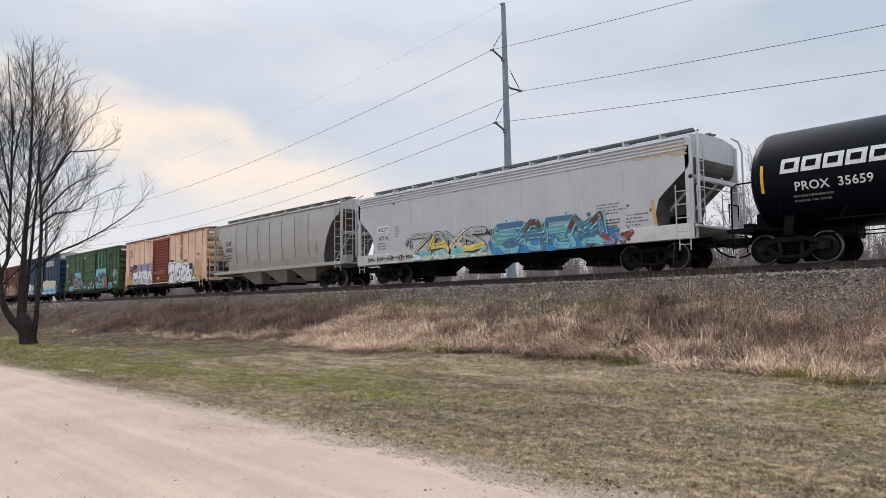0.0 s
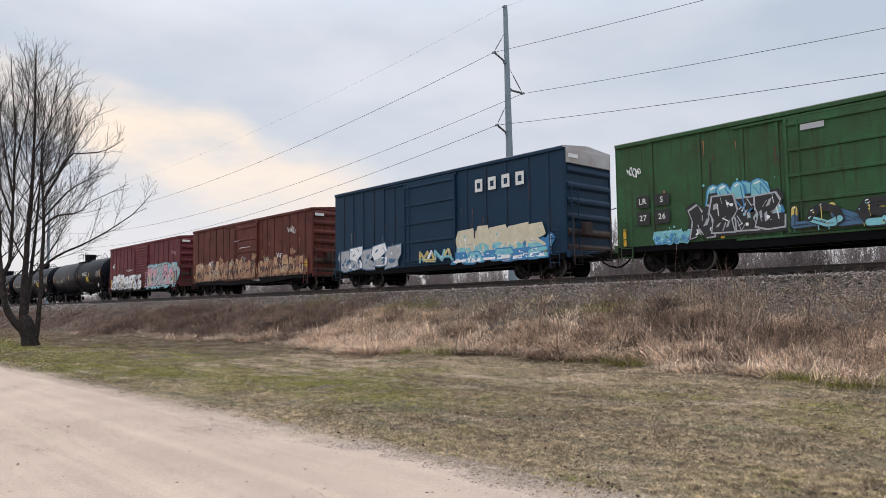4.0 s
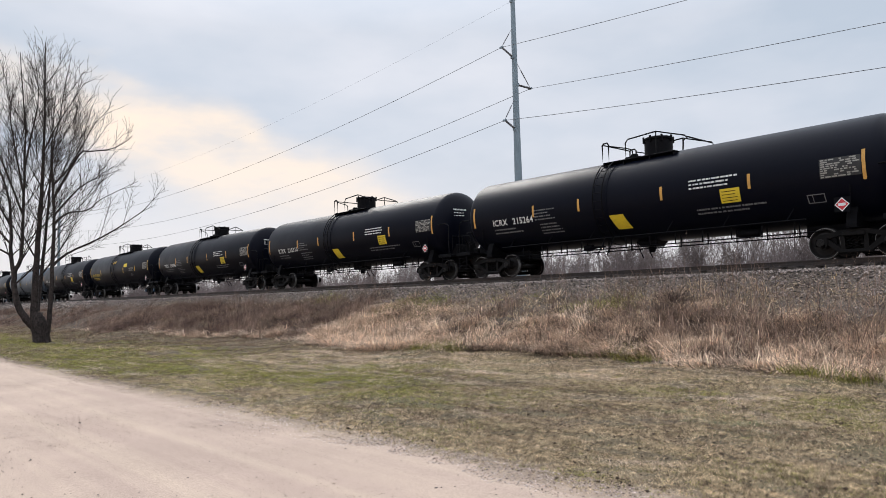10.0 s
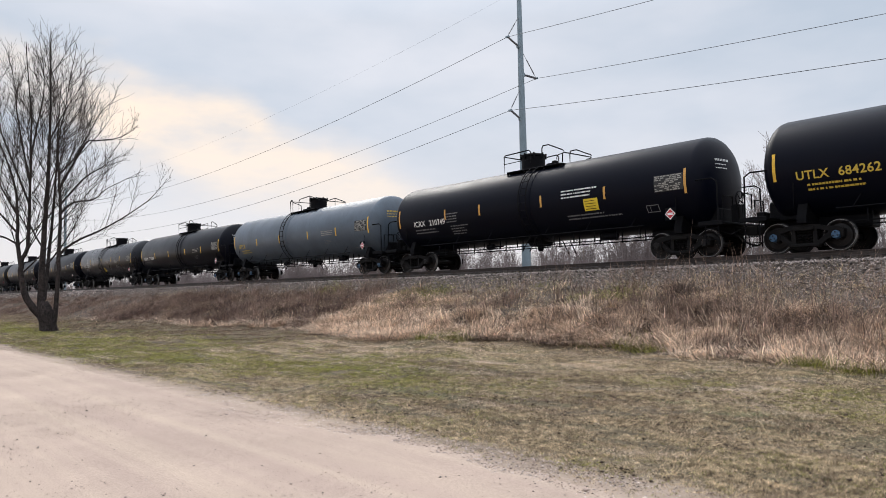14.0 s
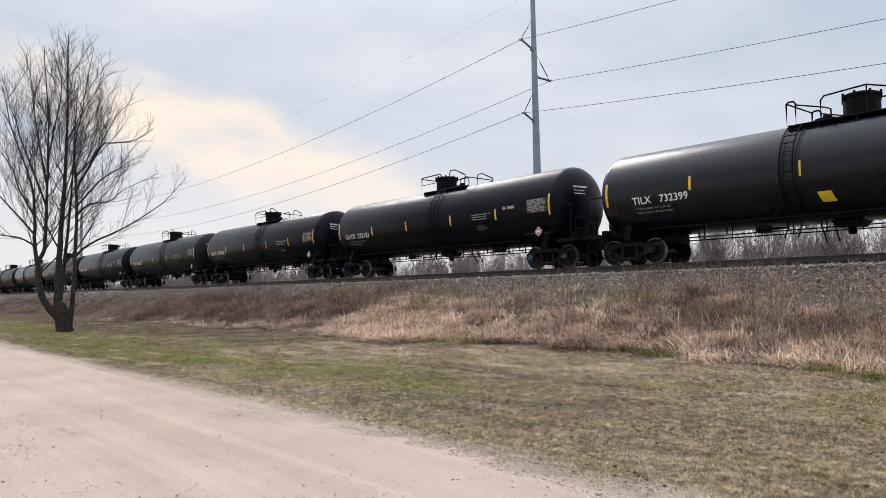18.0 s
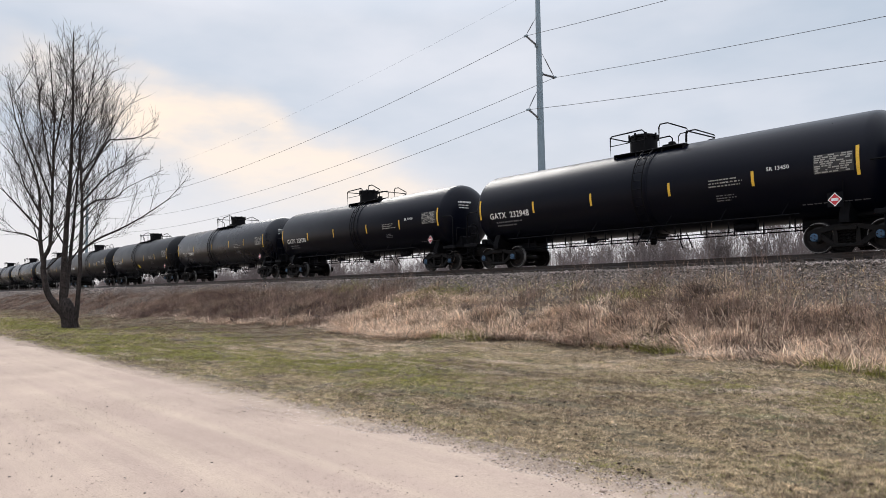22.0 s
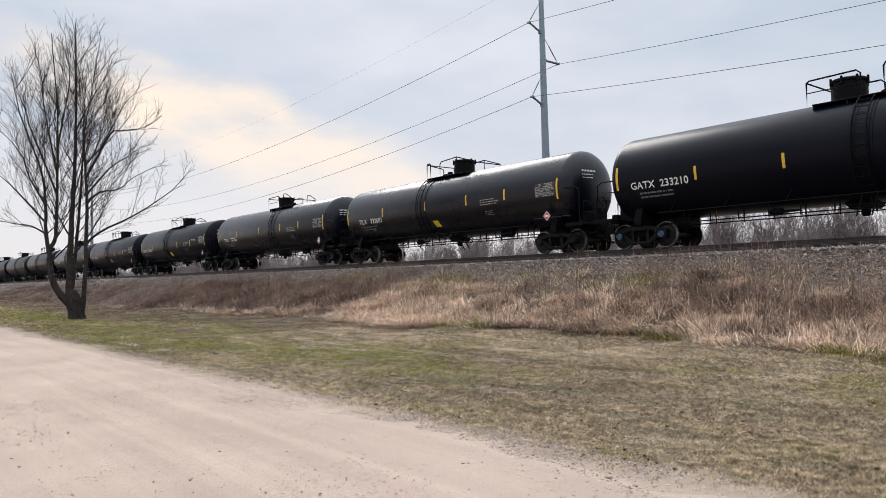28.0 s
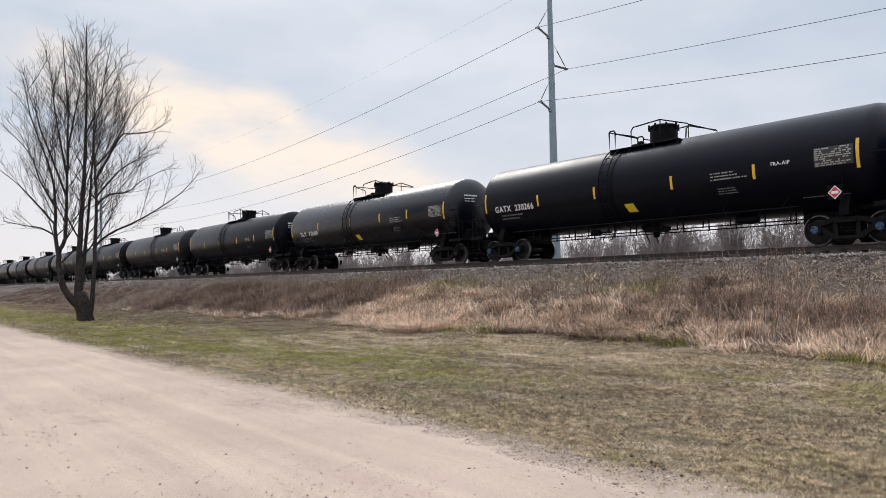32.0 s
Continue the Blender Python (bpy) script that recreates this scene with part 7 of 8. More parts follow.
    for e in (-1, 1):
        x = e * L
        for s in (-1, 1):
            y = s * (W - 0.05)
            wide, foot, top, rungs = (0.12, zs, zt - 0.35, 9) if curved else (0.26, zs - 0.5, zs + 1.3, 4)
            part("corner_post", Geo().box(min(x, x - e * wide), max(x, x - e * wide), y - 0.05, y + 0.05, foot, zt - 0.35, 0.012), paint, car)
            part("ladder", ladder_geo(x - e * 0.62, x - e * 0.1, y + s * 0.06, zs - 0.45, top, rungs), paint, car)
            if not curved:
                part("sill_step", ladder_geo(x - e * 0.55, x - e * 0.15, y + s * 0.03, zs - 0.85, zs - 0.48, 1), paint, car)
                part("grab_rail", Geo().tube([(x - e * 0.05, s * 1.2, zt - 0.02), (x + e * 0.12, s * 1.42, zt - 0.16), (x + e * 0.2, s * 1.5, zt - 0.5), (x + e * 0.2, s * 1.5, zs)], 0.035, 7), paint, car)
            part("slope_stay", Geo().tube([(x - e * 0.15, s * 0.7, zs + 1.7), (x - e * 2.0, s * 0.7, zs + 0.05)], 0.05, 6), paint, car)
        part("end_ladder", ladder_geo(-0.22, 0.22, 0, zs, zt - 0.3, 9), paint, car).matrix_basis = pose(x + e * 0.03, -1.1, 0, 0, 0, 90)
        part("end_beam", Geo().box(min(x, x - e * 0.15), max(x, x - e * 0.15), -W, W, zs + 1.45, zs + 1.6, 0.015), paint, car)
        part("end_platform", Geo().box(min(x - e * 1.9, x + e * 0.1), max(x - e * 1.9, x + e * 0.1), -W + 0.05, W - 0.05, zs - 0.12, zs - 0.04, 0.01), paint, car)
        part("end_rail", Geo().tube([(x + e * 0.08, -1.45, zs), (x + e * 0.08, -1.45, zs + 1.2), (x + e * 0.08, 1.45, zs + 1.2), (x + e * 0.08, 1.45, zs)], 0.022, 6), paint, car)
        g = Geo().lathe([(min(x - e * 1.3, x - e * 0.6), 0.2), (max(x - e * 1.3, x - e * 0.6), 0.2)], (0, -0.6, zs + 0.22), "x", 16)
        part("air_reservoir", g, paint if curved else STEEL_BLACK, car)
        coupler(car, e * (L + 0.42), e)
    truck(car, L - 2.0)
    truck(car, -L + 2.0)
    return car


# ---- the train, from its head to its tail: middle of each car along the line at the start ----
def at_start(u):
    return pose(u, TRACK_Y, RAIL_Z)


CARS = []


def reflectors(body, skin, rows, mat):
    """Reflective patches on a car's side: x, z, width, height."""
    for x, z, w, h in rows:
        g = Geo()
        rect_on(g, skin, x - w / 2, x + w / 2, z - h / 2, z + h / 2, 0.075)
        part("reflective_strip", g, mat, body)



def flat(w=1.489):
    return Skin(w)


def build_train():
    # a glossy tank car with a broad white owner's mark, drawn as plain blocks
    car = tank_car(TANK, 1, 0.45, WHEEL_STEEL)
    car["label"] = "glossy black tank car with broad white owner's mark"
    CARS.append((car, -2.59))
    tank_marks(car, "prox", "PROX 35659", 1)
    tank = next(c for c in car.children if c.name.startswith("tank"))
    for k in range(6):
        x = -7.22 + k * 0.6
        g = Geo()
        rect_on(g, DRUM, x, x + 0.53, TANK_Z + 0.04, TANK_Z + 0.48, 0.007, 0, 0.06)
        rect_on(g, DRUM, x + 0.13, x + 0.41, TANK_Z + 0.16, TANK_Z + 0.36, 0.011, 1, 0.03)
        part("owner_mark", g, [LETTER_WHITE, TANK], tank, "broad white block of the owner's mark", 0)

    # grey covered hopper with graffiti along the sill
    car = hopper(HOPPER_GREY, 9.3, 1.43, 4.62, "pale grey covered hopper with colourful graffiti along its sill", False, 4, False)
    CARS.append((car, -21.9))
    s = flat(1.56)
    body = car.children[0]
    letters(body, s, "AEQX", -7.16, 2.62, 0.29, LETTER_BLACK, 0.004, "reporting_mark", "", 1.0)
    letters(body, s, "67114", -7.12, 2.2, 0.28, LETTER_BLACK, 0.004, "car_number", "", 1.0)
    g = Geo()
    rect_on(g, s, -7.62, -6.72, 2.48, 2.8, 0.003)
    part("number_panel", g, LETTER_WHITE, body, "", 0)
    stencil_lines(body, s, -7.6, 1.98, 0.9, 3, 0.13, LETTER_GREY, 3)
    stencil_lines(body, s, -6.2, 2.7, 0.35, 5, 0.11, LETTER_GREY, 6)
    stencil_lines(body, s, 5.5, 2.42, 1.4, 4, 0.11, LETTER_GREY, 4)
    stencil_lines(body, s, 5.9, 1.85, 0.7, 3, 0.11, LETTER_BLACK, 5)
    stencil_lines(body, s, 6.75, 1.95, 0.9, 4, 0.12, LETTER_GREY, 15)
    face = flat(1.576)
    graffiti(body, face, 0.25, 6.3, 0.97, 1.55, 7, ["navy", "blue", "navy", "cyan"], 18, outline="blue", halo="blue", shine="cyan", fat=0.2, label="wash of blue spray along the sill", base=0.003)
    graffiti(body, face, 5.3, 6.85, 0.98, 1.42, 2, ["red", "lilac"], 19, outline="umber", halo="umber", shine="cyan", fat=0.2, base=0.004)
    graffiti(body, face, -4.75, -0.1, 0.96, 1.4, 6, ["cyan", "white", "cyan", "cream"], 16, outline="teal", halo="cyan", shine="white", fat=0.16, label="pale blue graffiti along the sill", base=0.006)
    graffiti(body, face, -4.8, -0.2, 1.2, 2.18, 4, ["silver", "cream", "silver", "yellow"], 7, outline="black", halo=None, shine="white", fat=0.115, label="silver graffiti letters outlined black and yellow", word=(3, 12, 7, 1))
    graffiti(body, face, 0.5, 5.75, 1.3, 2.2, 4, ["navy", "teal", "umber", "navy"], 8, outline="cyan", halo="navy", shine="white", fat=0.15, label="blue and brown graffiti letters outlined in pale blue", word=(11, 12, 11, 0))
    rng = random.Random(14)
    for k in range(8):
        x, z = rng.uniform(5.6, 8.0) if k % 2 else rng.uniform(-8.0, 8.0), rng.uniform(1.5, 2.4) if k % 3 else rng.uniform(3.5, 3.95)
        g = Geo()
        w, h = rng.uniform(0.03, 0.14), rng.uniform(0.03, 0.1)
        g.add([s.put(x + w * math.cos(t) * rng.uniform(0.6, 1.2), z + h * math.sin(t) * rng.uniform(0.6, 1.2), 0.003) for t in np.linspace(0, 6.283, 10)[:-1]], [tuple(range(9))])
        part("rust_spot", g, RUST, body, "", 0)
    g = Geo()
    g.add([s.put(x, z, 0.004) for x, z in ((7.74, 2.36), (7.88, 2.3), (7.92, 1.9), (7.98, 1.46), (7.86, 1.46), (7.78, 1.9))], [tuple(range(6))])
    part("rust_streak", g, OCHRE, body, "orange rust streak by the end", 0)
    for k in range(16):
        x, z, w, h = 9.0 - 1.6 * rng.random() ** 1.5, rng.uniform(3.72, 4.2), rng.uniform(0.08, 0.4), rng.uniform(0.02, 0.07)
        g = Geo()
        g.add([s.put(min(x + w * math.cos(t), 9.15), z + h * math.sin(t), 0.0035 + 0.0002 * k) for t in np.linspace(0, 6.283, 10)[:-1]], [tuple(range(9))])
        part("rust_spot", g, RUST_FAINT, body, "", 0)
    for k in range(5):
        tag_scrawl(body, face, -8.4 + 0.75 * k, 1.05, 0.6, 0.3, "black", 170 + k)
    tag_scrawl(body, s, -5.4, 1.5, 0.5, 0.6, "black", 177)
    tag_scrawl(body, s, 0.0, 1.6, 0.45, 0.5, "black", 178)

    car = hopper(HOPPER_TAN, 7.6, 1.3, 4.72, "weathered grey-beige covered hopper with curved sides", True, 3, True)
    CARS.append((car, -40.22))
    s = flat(1.575)
    body = car.children[0]
    letters(body, s, "TILX", -5.5, 3.1, 0.37, LETTER_BLACK, 0.006, "reporting_mark")
    letters(body, s, "32023", -5.36, 2.7, 0.37, LETTER_BLACK, 0.006, "car_number")
    stencil_lines(body, s, -6.0, 2.38, 1.3, 3, 0.17, LETTER_BLACK, 13)
    reflectors(body, flat(1.49), ((-4.9, 1.75, 0.1, 0.4), (-2.0, 1.75, 0.1, 0.4), (1.3, 1.75, 0.1, 0.4), (5.1, 2.2, 0.1, 0.6)), STRIP_ORANGE)

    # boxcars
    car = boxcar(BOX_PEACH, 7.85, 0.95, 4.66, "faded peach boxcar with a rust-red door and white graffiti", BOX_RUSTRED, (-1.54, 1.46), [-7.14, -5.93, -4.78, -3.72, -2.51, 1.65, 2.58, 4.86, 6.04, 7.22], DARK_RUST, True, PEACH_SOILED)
    CARS.append((car, -57.26))
    body, s = car.children[0], flat()
    graffiti(body, s, -4.9, -1.7, 1.8, 2.6, 5, ["lilac", "silver"], 24, outline="lilac", halo="lilac", shine="silver", label="lilac and grey cloud of spray")
    burner(body, s, -5.85, -1.75, 0.84, 2.2, 4, ["white", "white"], 21, second="silver", label="white graffiti letters outlined black")
    burner(body, s, 1.7, 5.9, 0.86, 2.4, 4, ["white"], 22, edge="white", label="broad white graffiti letters outlined black")
    burner(body, s, 5.6, 7.1, 0.84, 1.25, 2, ["white", "yellow"], 23, second="cyan")
    g = Geo()
    rect_on(g, s, 5.45, 5.95, 1.75, 2.2, 0.1)
    part("paint_patch", g, LETTER_BLACK, body, "", 0)
    g = Geo()
    rect_on(g, s, -6.98, -6.1, 0.98, 1.85, 0.0034)
    part("paint_patch", g, OCHRE, body, "", 0)
    for x0, x1, z0, z1, red in ((-6.78, -6.08, 1.78, 2.52, 0.36), (-5.9, -5.12, 1.88, 2.62, 0.38)):
        g = Geo()
        rect_on(g, s, x0, x1, z0, z1, 0.05, 0)
        rect_on(g, s, x0, x1, z0, z0 + red, 0.053, 1)
        part("number_panel", g, [LETTER_BLACK, SPRAY["red"]], body, "", 0)
    letters(body, Skin(1.545), "FGLK", -6.43, 2.32, 0.27, LETTER_WHITE, 0.004, "reporting_mark", "", 0.95)
    letters(body, Skin(1.545), "26", -6.43, 1.96, 0.28, LETTER_WHITE, 0.004, "car_number")
    letters(body, Skin(1.545), "68", -5.6, 2.07, 0.28, LETTER_WHITE, 0.004, "car_number")
    stencil_lines(body, s, -6.85, 1.75, 0.7, 3, 0.12, LETTER_BLACK, 25)
    tag_scrawl(body, s, -6.85, 3.15, 0.65, 0.4, "black", 26)
    tag_scrawl(body, s, -6.8, 3.5, 0.6, 0.4, "black", 27)
    tag_scrawl(body, s, 6.35, 2.6, 0.6, 0.35, "black", 28)
    letters(body, Skin(1.6), "WIGR", -0.8, 1.76, 0.3, SPRAY["white"], -0.008, "graffiti", "white hand-sprayed word")
    letters(body, Skin(1.6), "KEGS!", 0.4, 1.78, 0.3, SPRAY["white"], -0.008, "graffiti", "white hand-sprayed word")
    g = Geo()
    rect_on(g, Skin(1.6), -0.5, -0.1, 1.25, 1.4, 0.003)
    part("decal", g, STRIP_YELLOW, body, "", 0)
    reflectors(body, flat(1.44), ((-7.2, 1.15, 0.4, 0.2), (-4.9, 1.1, 0.35, 0.16), (2.2, 1.12, 0.4, 0.16), (6.2, 1.15, 0.5, 0.25)), STRIP_YELLOW)
    # rust that has run from the roof rail and round the posts
    rng = random.Random(77)
    for k in range(44):
        x = rng.uniform(-7.4, 7.4)
        if -1.7 < x < 1.6 or k % 2:
            continue
        z, h = rng.uniform(2.4, 4.35), rng.uniform(0.06, 0.6)
        g = Geo()
        w = rng.uniform(0.02, 0.06) if h > 0.2 else rng.uniform(0.1, 0.35)
        rect_on(g, s, x, x + w, z - (h if h > 0.2 else 0.03), z, 0.003)
        part("rust_streak", g, RUST if k % 3 else LETTER_BLACK, body, "", 0)
    for x0, x1, z0, z1, m in ((3.55, 3.98, 2.55, 3.05, OLIVE), (3.57, 3.97, 3.08, 3.5, OLIVE), (3.56, 3.94, 3.62, 4.38, OLIVE), (6.15, 7.1, 1.3, 2.4, OCHRE), (6.45, 7.3, 1.0, 1.28, STRIP_YELLOW), (-7.6, -7.1, 1.0, 1.22, STRIP_YELLOW), (-7.5, -6.7, 1.25, 1.7, OCHRE), (1.75, 2.5, 2.45, 2.6, LETTER_BLACK), (4.1, 4.8, 2.4, 2.52, LETTER_BLACK)):
        g = Geo()
        n = 6
        for k in range(n):
            a, b = z0 + (z1 - z0) * k / n, z0 + (z1 - z0) * (k + 1) / n
            rect_on(g, s, x0 + rng.uniform(0, 0.16) * (x1 - x0), x1 - rng.uniform(0, 0.16) * (x1 - x0), a, b, 0.0035)
        part("paint_patch", g, m, body, "", 0)
    # flaked and rusted roof rail
    x = -7.8
    while x < 7.7:
        w = rng.uniform(0.08, 0.5)
        if rng.random() < 0.94:
            g = Geo()
            rect_on(g, Skin(1.535), x, x + w, 4.455 + rng.uniform(0, 0.05), 4.592 - rng.uniform(0, 0.02), 0.004)
            part("rust_patch", g, DARK_RUST, body, "", 0)
        x += w

    car = boxcar(BOX_GREEN, 7.90, 0.85, 4.62, "weathered green boxcar with graffiti and black numerals", BOX_GREEN, (-1.95, 1.9), [-6.49, -4.73, -3.3, -2.21, 2.05, 2.78, 3.68, 4.61, 5.55, 6.35, 7.3], ROOF_WHITE, False, END_DIRT_SHADE)
    CARS.append((car, -74.93))
    body, s = car.children[0], flat()
    graffiti(body, s, -4.4, -2.5, 1.5, 2.65, 3, ["cyan"], 30, outline="blue", halo="cyan", label="pale blue crown of spray")
    burner(body, s, -5.0, -2.15, 1.0, 2.3, 4, ["black", "black"], 31, line="silver", edge="black", shine="white", label="black bubble graffiti with a pale edge")
    graffiti(body, s, 2.0, 4.9, 1.4, 2.7, 3, ["cyan"], 29, outline="teal", halo="cyan", label="pale blue cloud of spray")
    burner(body, s, 2.1, 5.0, 0.98, 2.4, 3, ["black", "black"], 32, line="cyan", edge="black", second="teal", shine="cyan", label="black graffiti letters edged pale blue")
    for x in (2.78, 3.68):
        g = Geo()
        rect_on(g, s, x - 0.07, x + 0.07, 0.95, 4.3, 0.04)
        part("paint_drip", g, SPRAY["cyan"], body, "", 0)
    graffiti(body, Skin(1.6), -1.8, 1.8, 0.95, 1.7, 5, ["yellow", "navy", "black", "cyan"], 33, fat=0.12)
    graffiti(body, s, -6.4, -5.2, 0.9, 1.35, 3, ["cyan", "blue"], 37, outline="cyan", halo="cyan")
    graffiti(body, s, 5.4, 6.4, 0.85, 1.4, 2, ["cyan", "blue"], 38, outline="teal", halo="cyan")
    for x0, x1, top, foot in ((-7.08, -6.58, "LR", "27"), (-6.38, -5.82, "S", "26")):
        g = Geo()
        rect_on(g, s, x0, x1, 1.62, 2.08, 0.044, 0)
        rect_on(g, s, x0, x1, 2.22, 2.62, 0.044, 0)
        part("number_panel", g, LETTER_BLACK, body, "", 0)
        letters(body, Skin(1.54), top, (x0 + x1) / 2, 2.42, 0.27, LETTER_WHITE, 0.004, "reporting_mark")
        letters(body, Skin(1.54), foot, (x0 + x1) / 2, 1.85, 0.27, LETTER_WHITE, 0.004, "car_number")
    g = Geo()
    rect_on(g, Skin(1.6), -1.47, -0.8, 3.88, 4.05, 0.003)
    part("paint_patch", g, SPRAY["silver"], body, "", 0)
    tag_scrawl(body, s, 6.5, 1.75, 1.0, 0.9, "white", 34)
    tag_scrawl(body, s, 6.9, 1.15, 0.8, 0.45, "white", 39)
    tag_scrawl(body, s, 5.6, 2.35, 0.6, 0.6, "black", 35)
    tag_scrawl(body, s, -7.4, 3.3, 0.5, 0.4, "white", 36)
    g = Geo()
    rect_on(g, s, 4.62, 5.45, 0.98, 1.85, 0.12)
    part("paint_patch", g, SPRAY["red"], body, "", 0)
    for z0, z1 in ((3.68, 3.95), (1.45, 1.62)):
        part("placard_holder", Geo().box(5.58, 6.3, -1.56, -1.49, z0, z1, 0.01), END_DIRT_SHADE, body)
    reflectors(body, flat(1.44), ((-7.6, 1.25, 0.12, 0.6), (-4.0, 1.2, 0.12, 0.5), (2.0, 1.3, 0.12, 0.5), (7.76, 1.75, 0.14, 1.0)), STRIP_YELLOW)

    car = boxcar(BOX_BLUE, 7.75, 0.85, 5.06, "tall dark blue boxcar with a white roof end and graffiti", BOX_BLUE, (-1.81, 1.75), [-7.0, -6.13, -5.25, -4.35, -3.5, -2.67, 2.39, 3.56, 4.73, 5.95, 6.97], ROOF_WHITE)
    CARS.append((car, -92.95))
    body, s = car.children[0], flat()
    for k in range(4):
        x = 3.0 + k * 0.78
        g = Geo()
        rect_on(g, s, x, x + 0.45, 3.78, 4.32, 0.044)
        rect_on(g, s, x + 0.13, x + 0.33, 3.92, 4.16, 0.049, 1)
        part("owner_mark", g, [LETTER_WHITE, BOX_BLUE], body, "white block of the owner's mark", 0)
    part("end_panel", Geo().box(7.76, 7.85, -1.4, 1.4, 4.35, 4.92, 0.01), ROOF_WHITE, body, "white panel across the top of the end")
    burner(body, s, -7.2, -2.2, 0.8, 2.1, 5, ["silver", "white"], 41, line="navy", second="silver", label="white and silver graffiti letters")
    graffiti(body, Skin(1.6), -0.6, 1.6, 0.95, 1.5, 3, ["yellow", "cyan", "white"], 43, outline="navy", fat=0.12)
    graffiti(body, s, 1.7, 6.9, 0.78, 1.7, 7, ["blue", "cyan", "blue", "white"], 44, outline="blue", halo="blue", shine="white", fat=0.13)
    burner(body, s, 1.9, 6.8, 0.95, 2.3, 5, ["cream"], 42, line="cream", second="cyan", shine="white", label="cream and blue graffiti letters")
    burner(body, s, 1.6, 6.9, 0.78, 1.3, 6, ["blue", "cyan"], 45, line="blue", second="white", shine="white", base=0.08)

    car = boxcar(BOX_BROWN, 7.95, 0.85, 4.66, "rusty brown boxcar covered low down in faded graffiti", BOX_BROWN, (-1.3, 1.75), [-7.15, -6.23, -5.26, -4.23, -3.21, -2.3, -1.46, 2.26, 2.83, 3.7, 4.6, 5.5, 6.4, 7.2], None)
    CARS.append((car, -111.04))
    body, s = car.children[0], flat()
    letters(body, Skin(1.535), "SNC", -6.56, 1.87, 0.3, LETTER_WHITE, 0.004, "reporting_mark")
    letters(body, Skin(1.54), "20784", -5.62, 1.86, 0.28, LETTER_GREY, 0.0, "car_number")
    for x0, x1, skin, seed, n in ((-7.3, -1.5, s, 51, 9), (-1.15, 1.65, Skin(1.575), 53, 5), (1.9, 7.4, s, 52, 9)):
        top = 2.25 if x0 < 1 else 2.15
        graffiti(body, skin, x0, x1, 0.92, top - 0.3, n + 8, ["sand", "tan", "umber", "sand", "cream"], seed, fat=0.06, outline="umber", halo="sand", shine="cream", label="faded tan undercoat of old graffiti")
        graffiti(body, skin, x0, x1, 0.95, 1.6, n + 4, ["tan", "ember", "umber", "sand"], seed + 6, fat=0.1, outline="umber", halo=None, shine="cream", label="small tan graffiti letters", base=0.02)
        burner(body, skin, x0 + 0.1, x1 - 0.1, 0.95, top, n, ["tan", "sand", "ember", "sand", "umber"], seed + 3, line="umber", second="tan", shine="cream", label="tan and cream graffiti letters outlined dark", base=0.045)
    for k in range(9):
        tag_scrawl(body, Skin(1.56), -6.6 + 1.55 * k, 1.75 + 0.12 * (k % 3), 0.6, 0.5, ("cream", "white", "tan")[k % 3], 150 + k)
    for k in range(6):
        tag_scrawl(body, Skin(1.58), -6.9 + 2.3 * k, 1.0, 1.1, 0.7, ("umber", "cream")[k % 2], 160 + k)
    letters(body, Skin(1.52), "CROKE", 1.66, 0.8, 0.25, LETTER_WHITE, 0.0, "graffiti", "white hand-written word")
    stencil_lines(body, Skin(1.59), -1.18, 3.4, 1.0, 1, 0.12, LETTER_WHITE, 55)
    stencil_lines(body, Skin(1.59), -0.5, 2.92, 1.4, 1, 0.12, LETTER_WHITE, 56)
    tag_scrawl(body, s, 5.4, 3.3, 0.8, 0.5, "white", 57)
    reflectors(body, flat(1.44), ((-7.4, 1.3, 0.45, 0.16), (-4.1, 1.3, 0.5, 0.16), (-1.9, 1.45, 0.45, 0.14), (0.3, 1.45, 0.4, 0.14), (3.2, 1.35, 0.55, 0.16), (7.3, 1.5, 0.7, 0.28)), STRIP_YELLOW)

    car = boxcar(BOX_MAROON, 7.75, 0.9, 4.58, "maroon boxcar with large pink and white graffiti", BOX_MAROON, (-1.4, 1.6), [-7.05, -6.15, -5.23, -4.24, -3.38, -2.46, 1.71, 2.7, 3.64, 4.6, 5.6, 6.6], None, True)
    CARS.append((car, -129.21))
    body, s = car.children[0], flat()
    graffiti(body, s, -6.9, -1.6, 0.82, 1.25, 7, ["white", "silver"], 65, halo="white", fat=0.18)
    burner(body, s, -6.8, -1.6, 0.82, 2.2, 5, ["white"], 61, second="silver", label="white graffiti letters outlined black")
    graffiti(body, Skin(1.6), -1.35, 0.4, 0.75, 2.0, 3, ["white", "white", "silver"], 66, fat=0.09)
    tag_scrawl(body, s, -6.9, 2.6, 0.6, 0.6, "white", 63)
    tag_scrawl(body, s, -3.4, 2.3, 1.4, 0.25, "white", 68)
    tag_scrawl(body, s, 1.3, 3.0, 0.5, 0.25, "red", 64)
    letters(body, s, "Muy", 6.75, 3.35, 0.5, SPRAY["pink"], -0.006, "graffiti", "pink hand-sprayed word")
    graffiti(body, s, 0.9, 7.3, 0.8, 2.6, 6, ["silver", "silver"], 67, outline="cyan", halo="cyan", shine="white", fat=0.16, label="pale blue and silver cloud of spray")
    burner(body, s, 1.1, 7.0, 0.85, 2.5, 5, ["pink", "pink", "silver"], 62, edge="cyan", second="silver", label="pink and silver graffiti letters in pale blue")
    for x in (-7.0, -4.25, -1.62, 2.1, 6.9):
        g = Geo()
        rect_on(g, s, x, x + 0.12, 1.1, 1.75, 0.08)
        part("reflective_strip", g, STRIP_YELLOW, body)

    # rust bleeding down from posts and door tracks
    rng = random.Random(91)
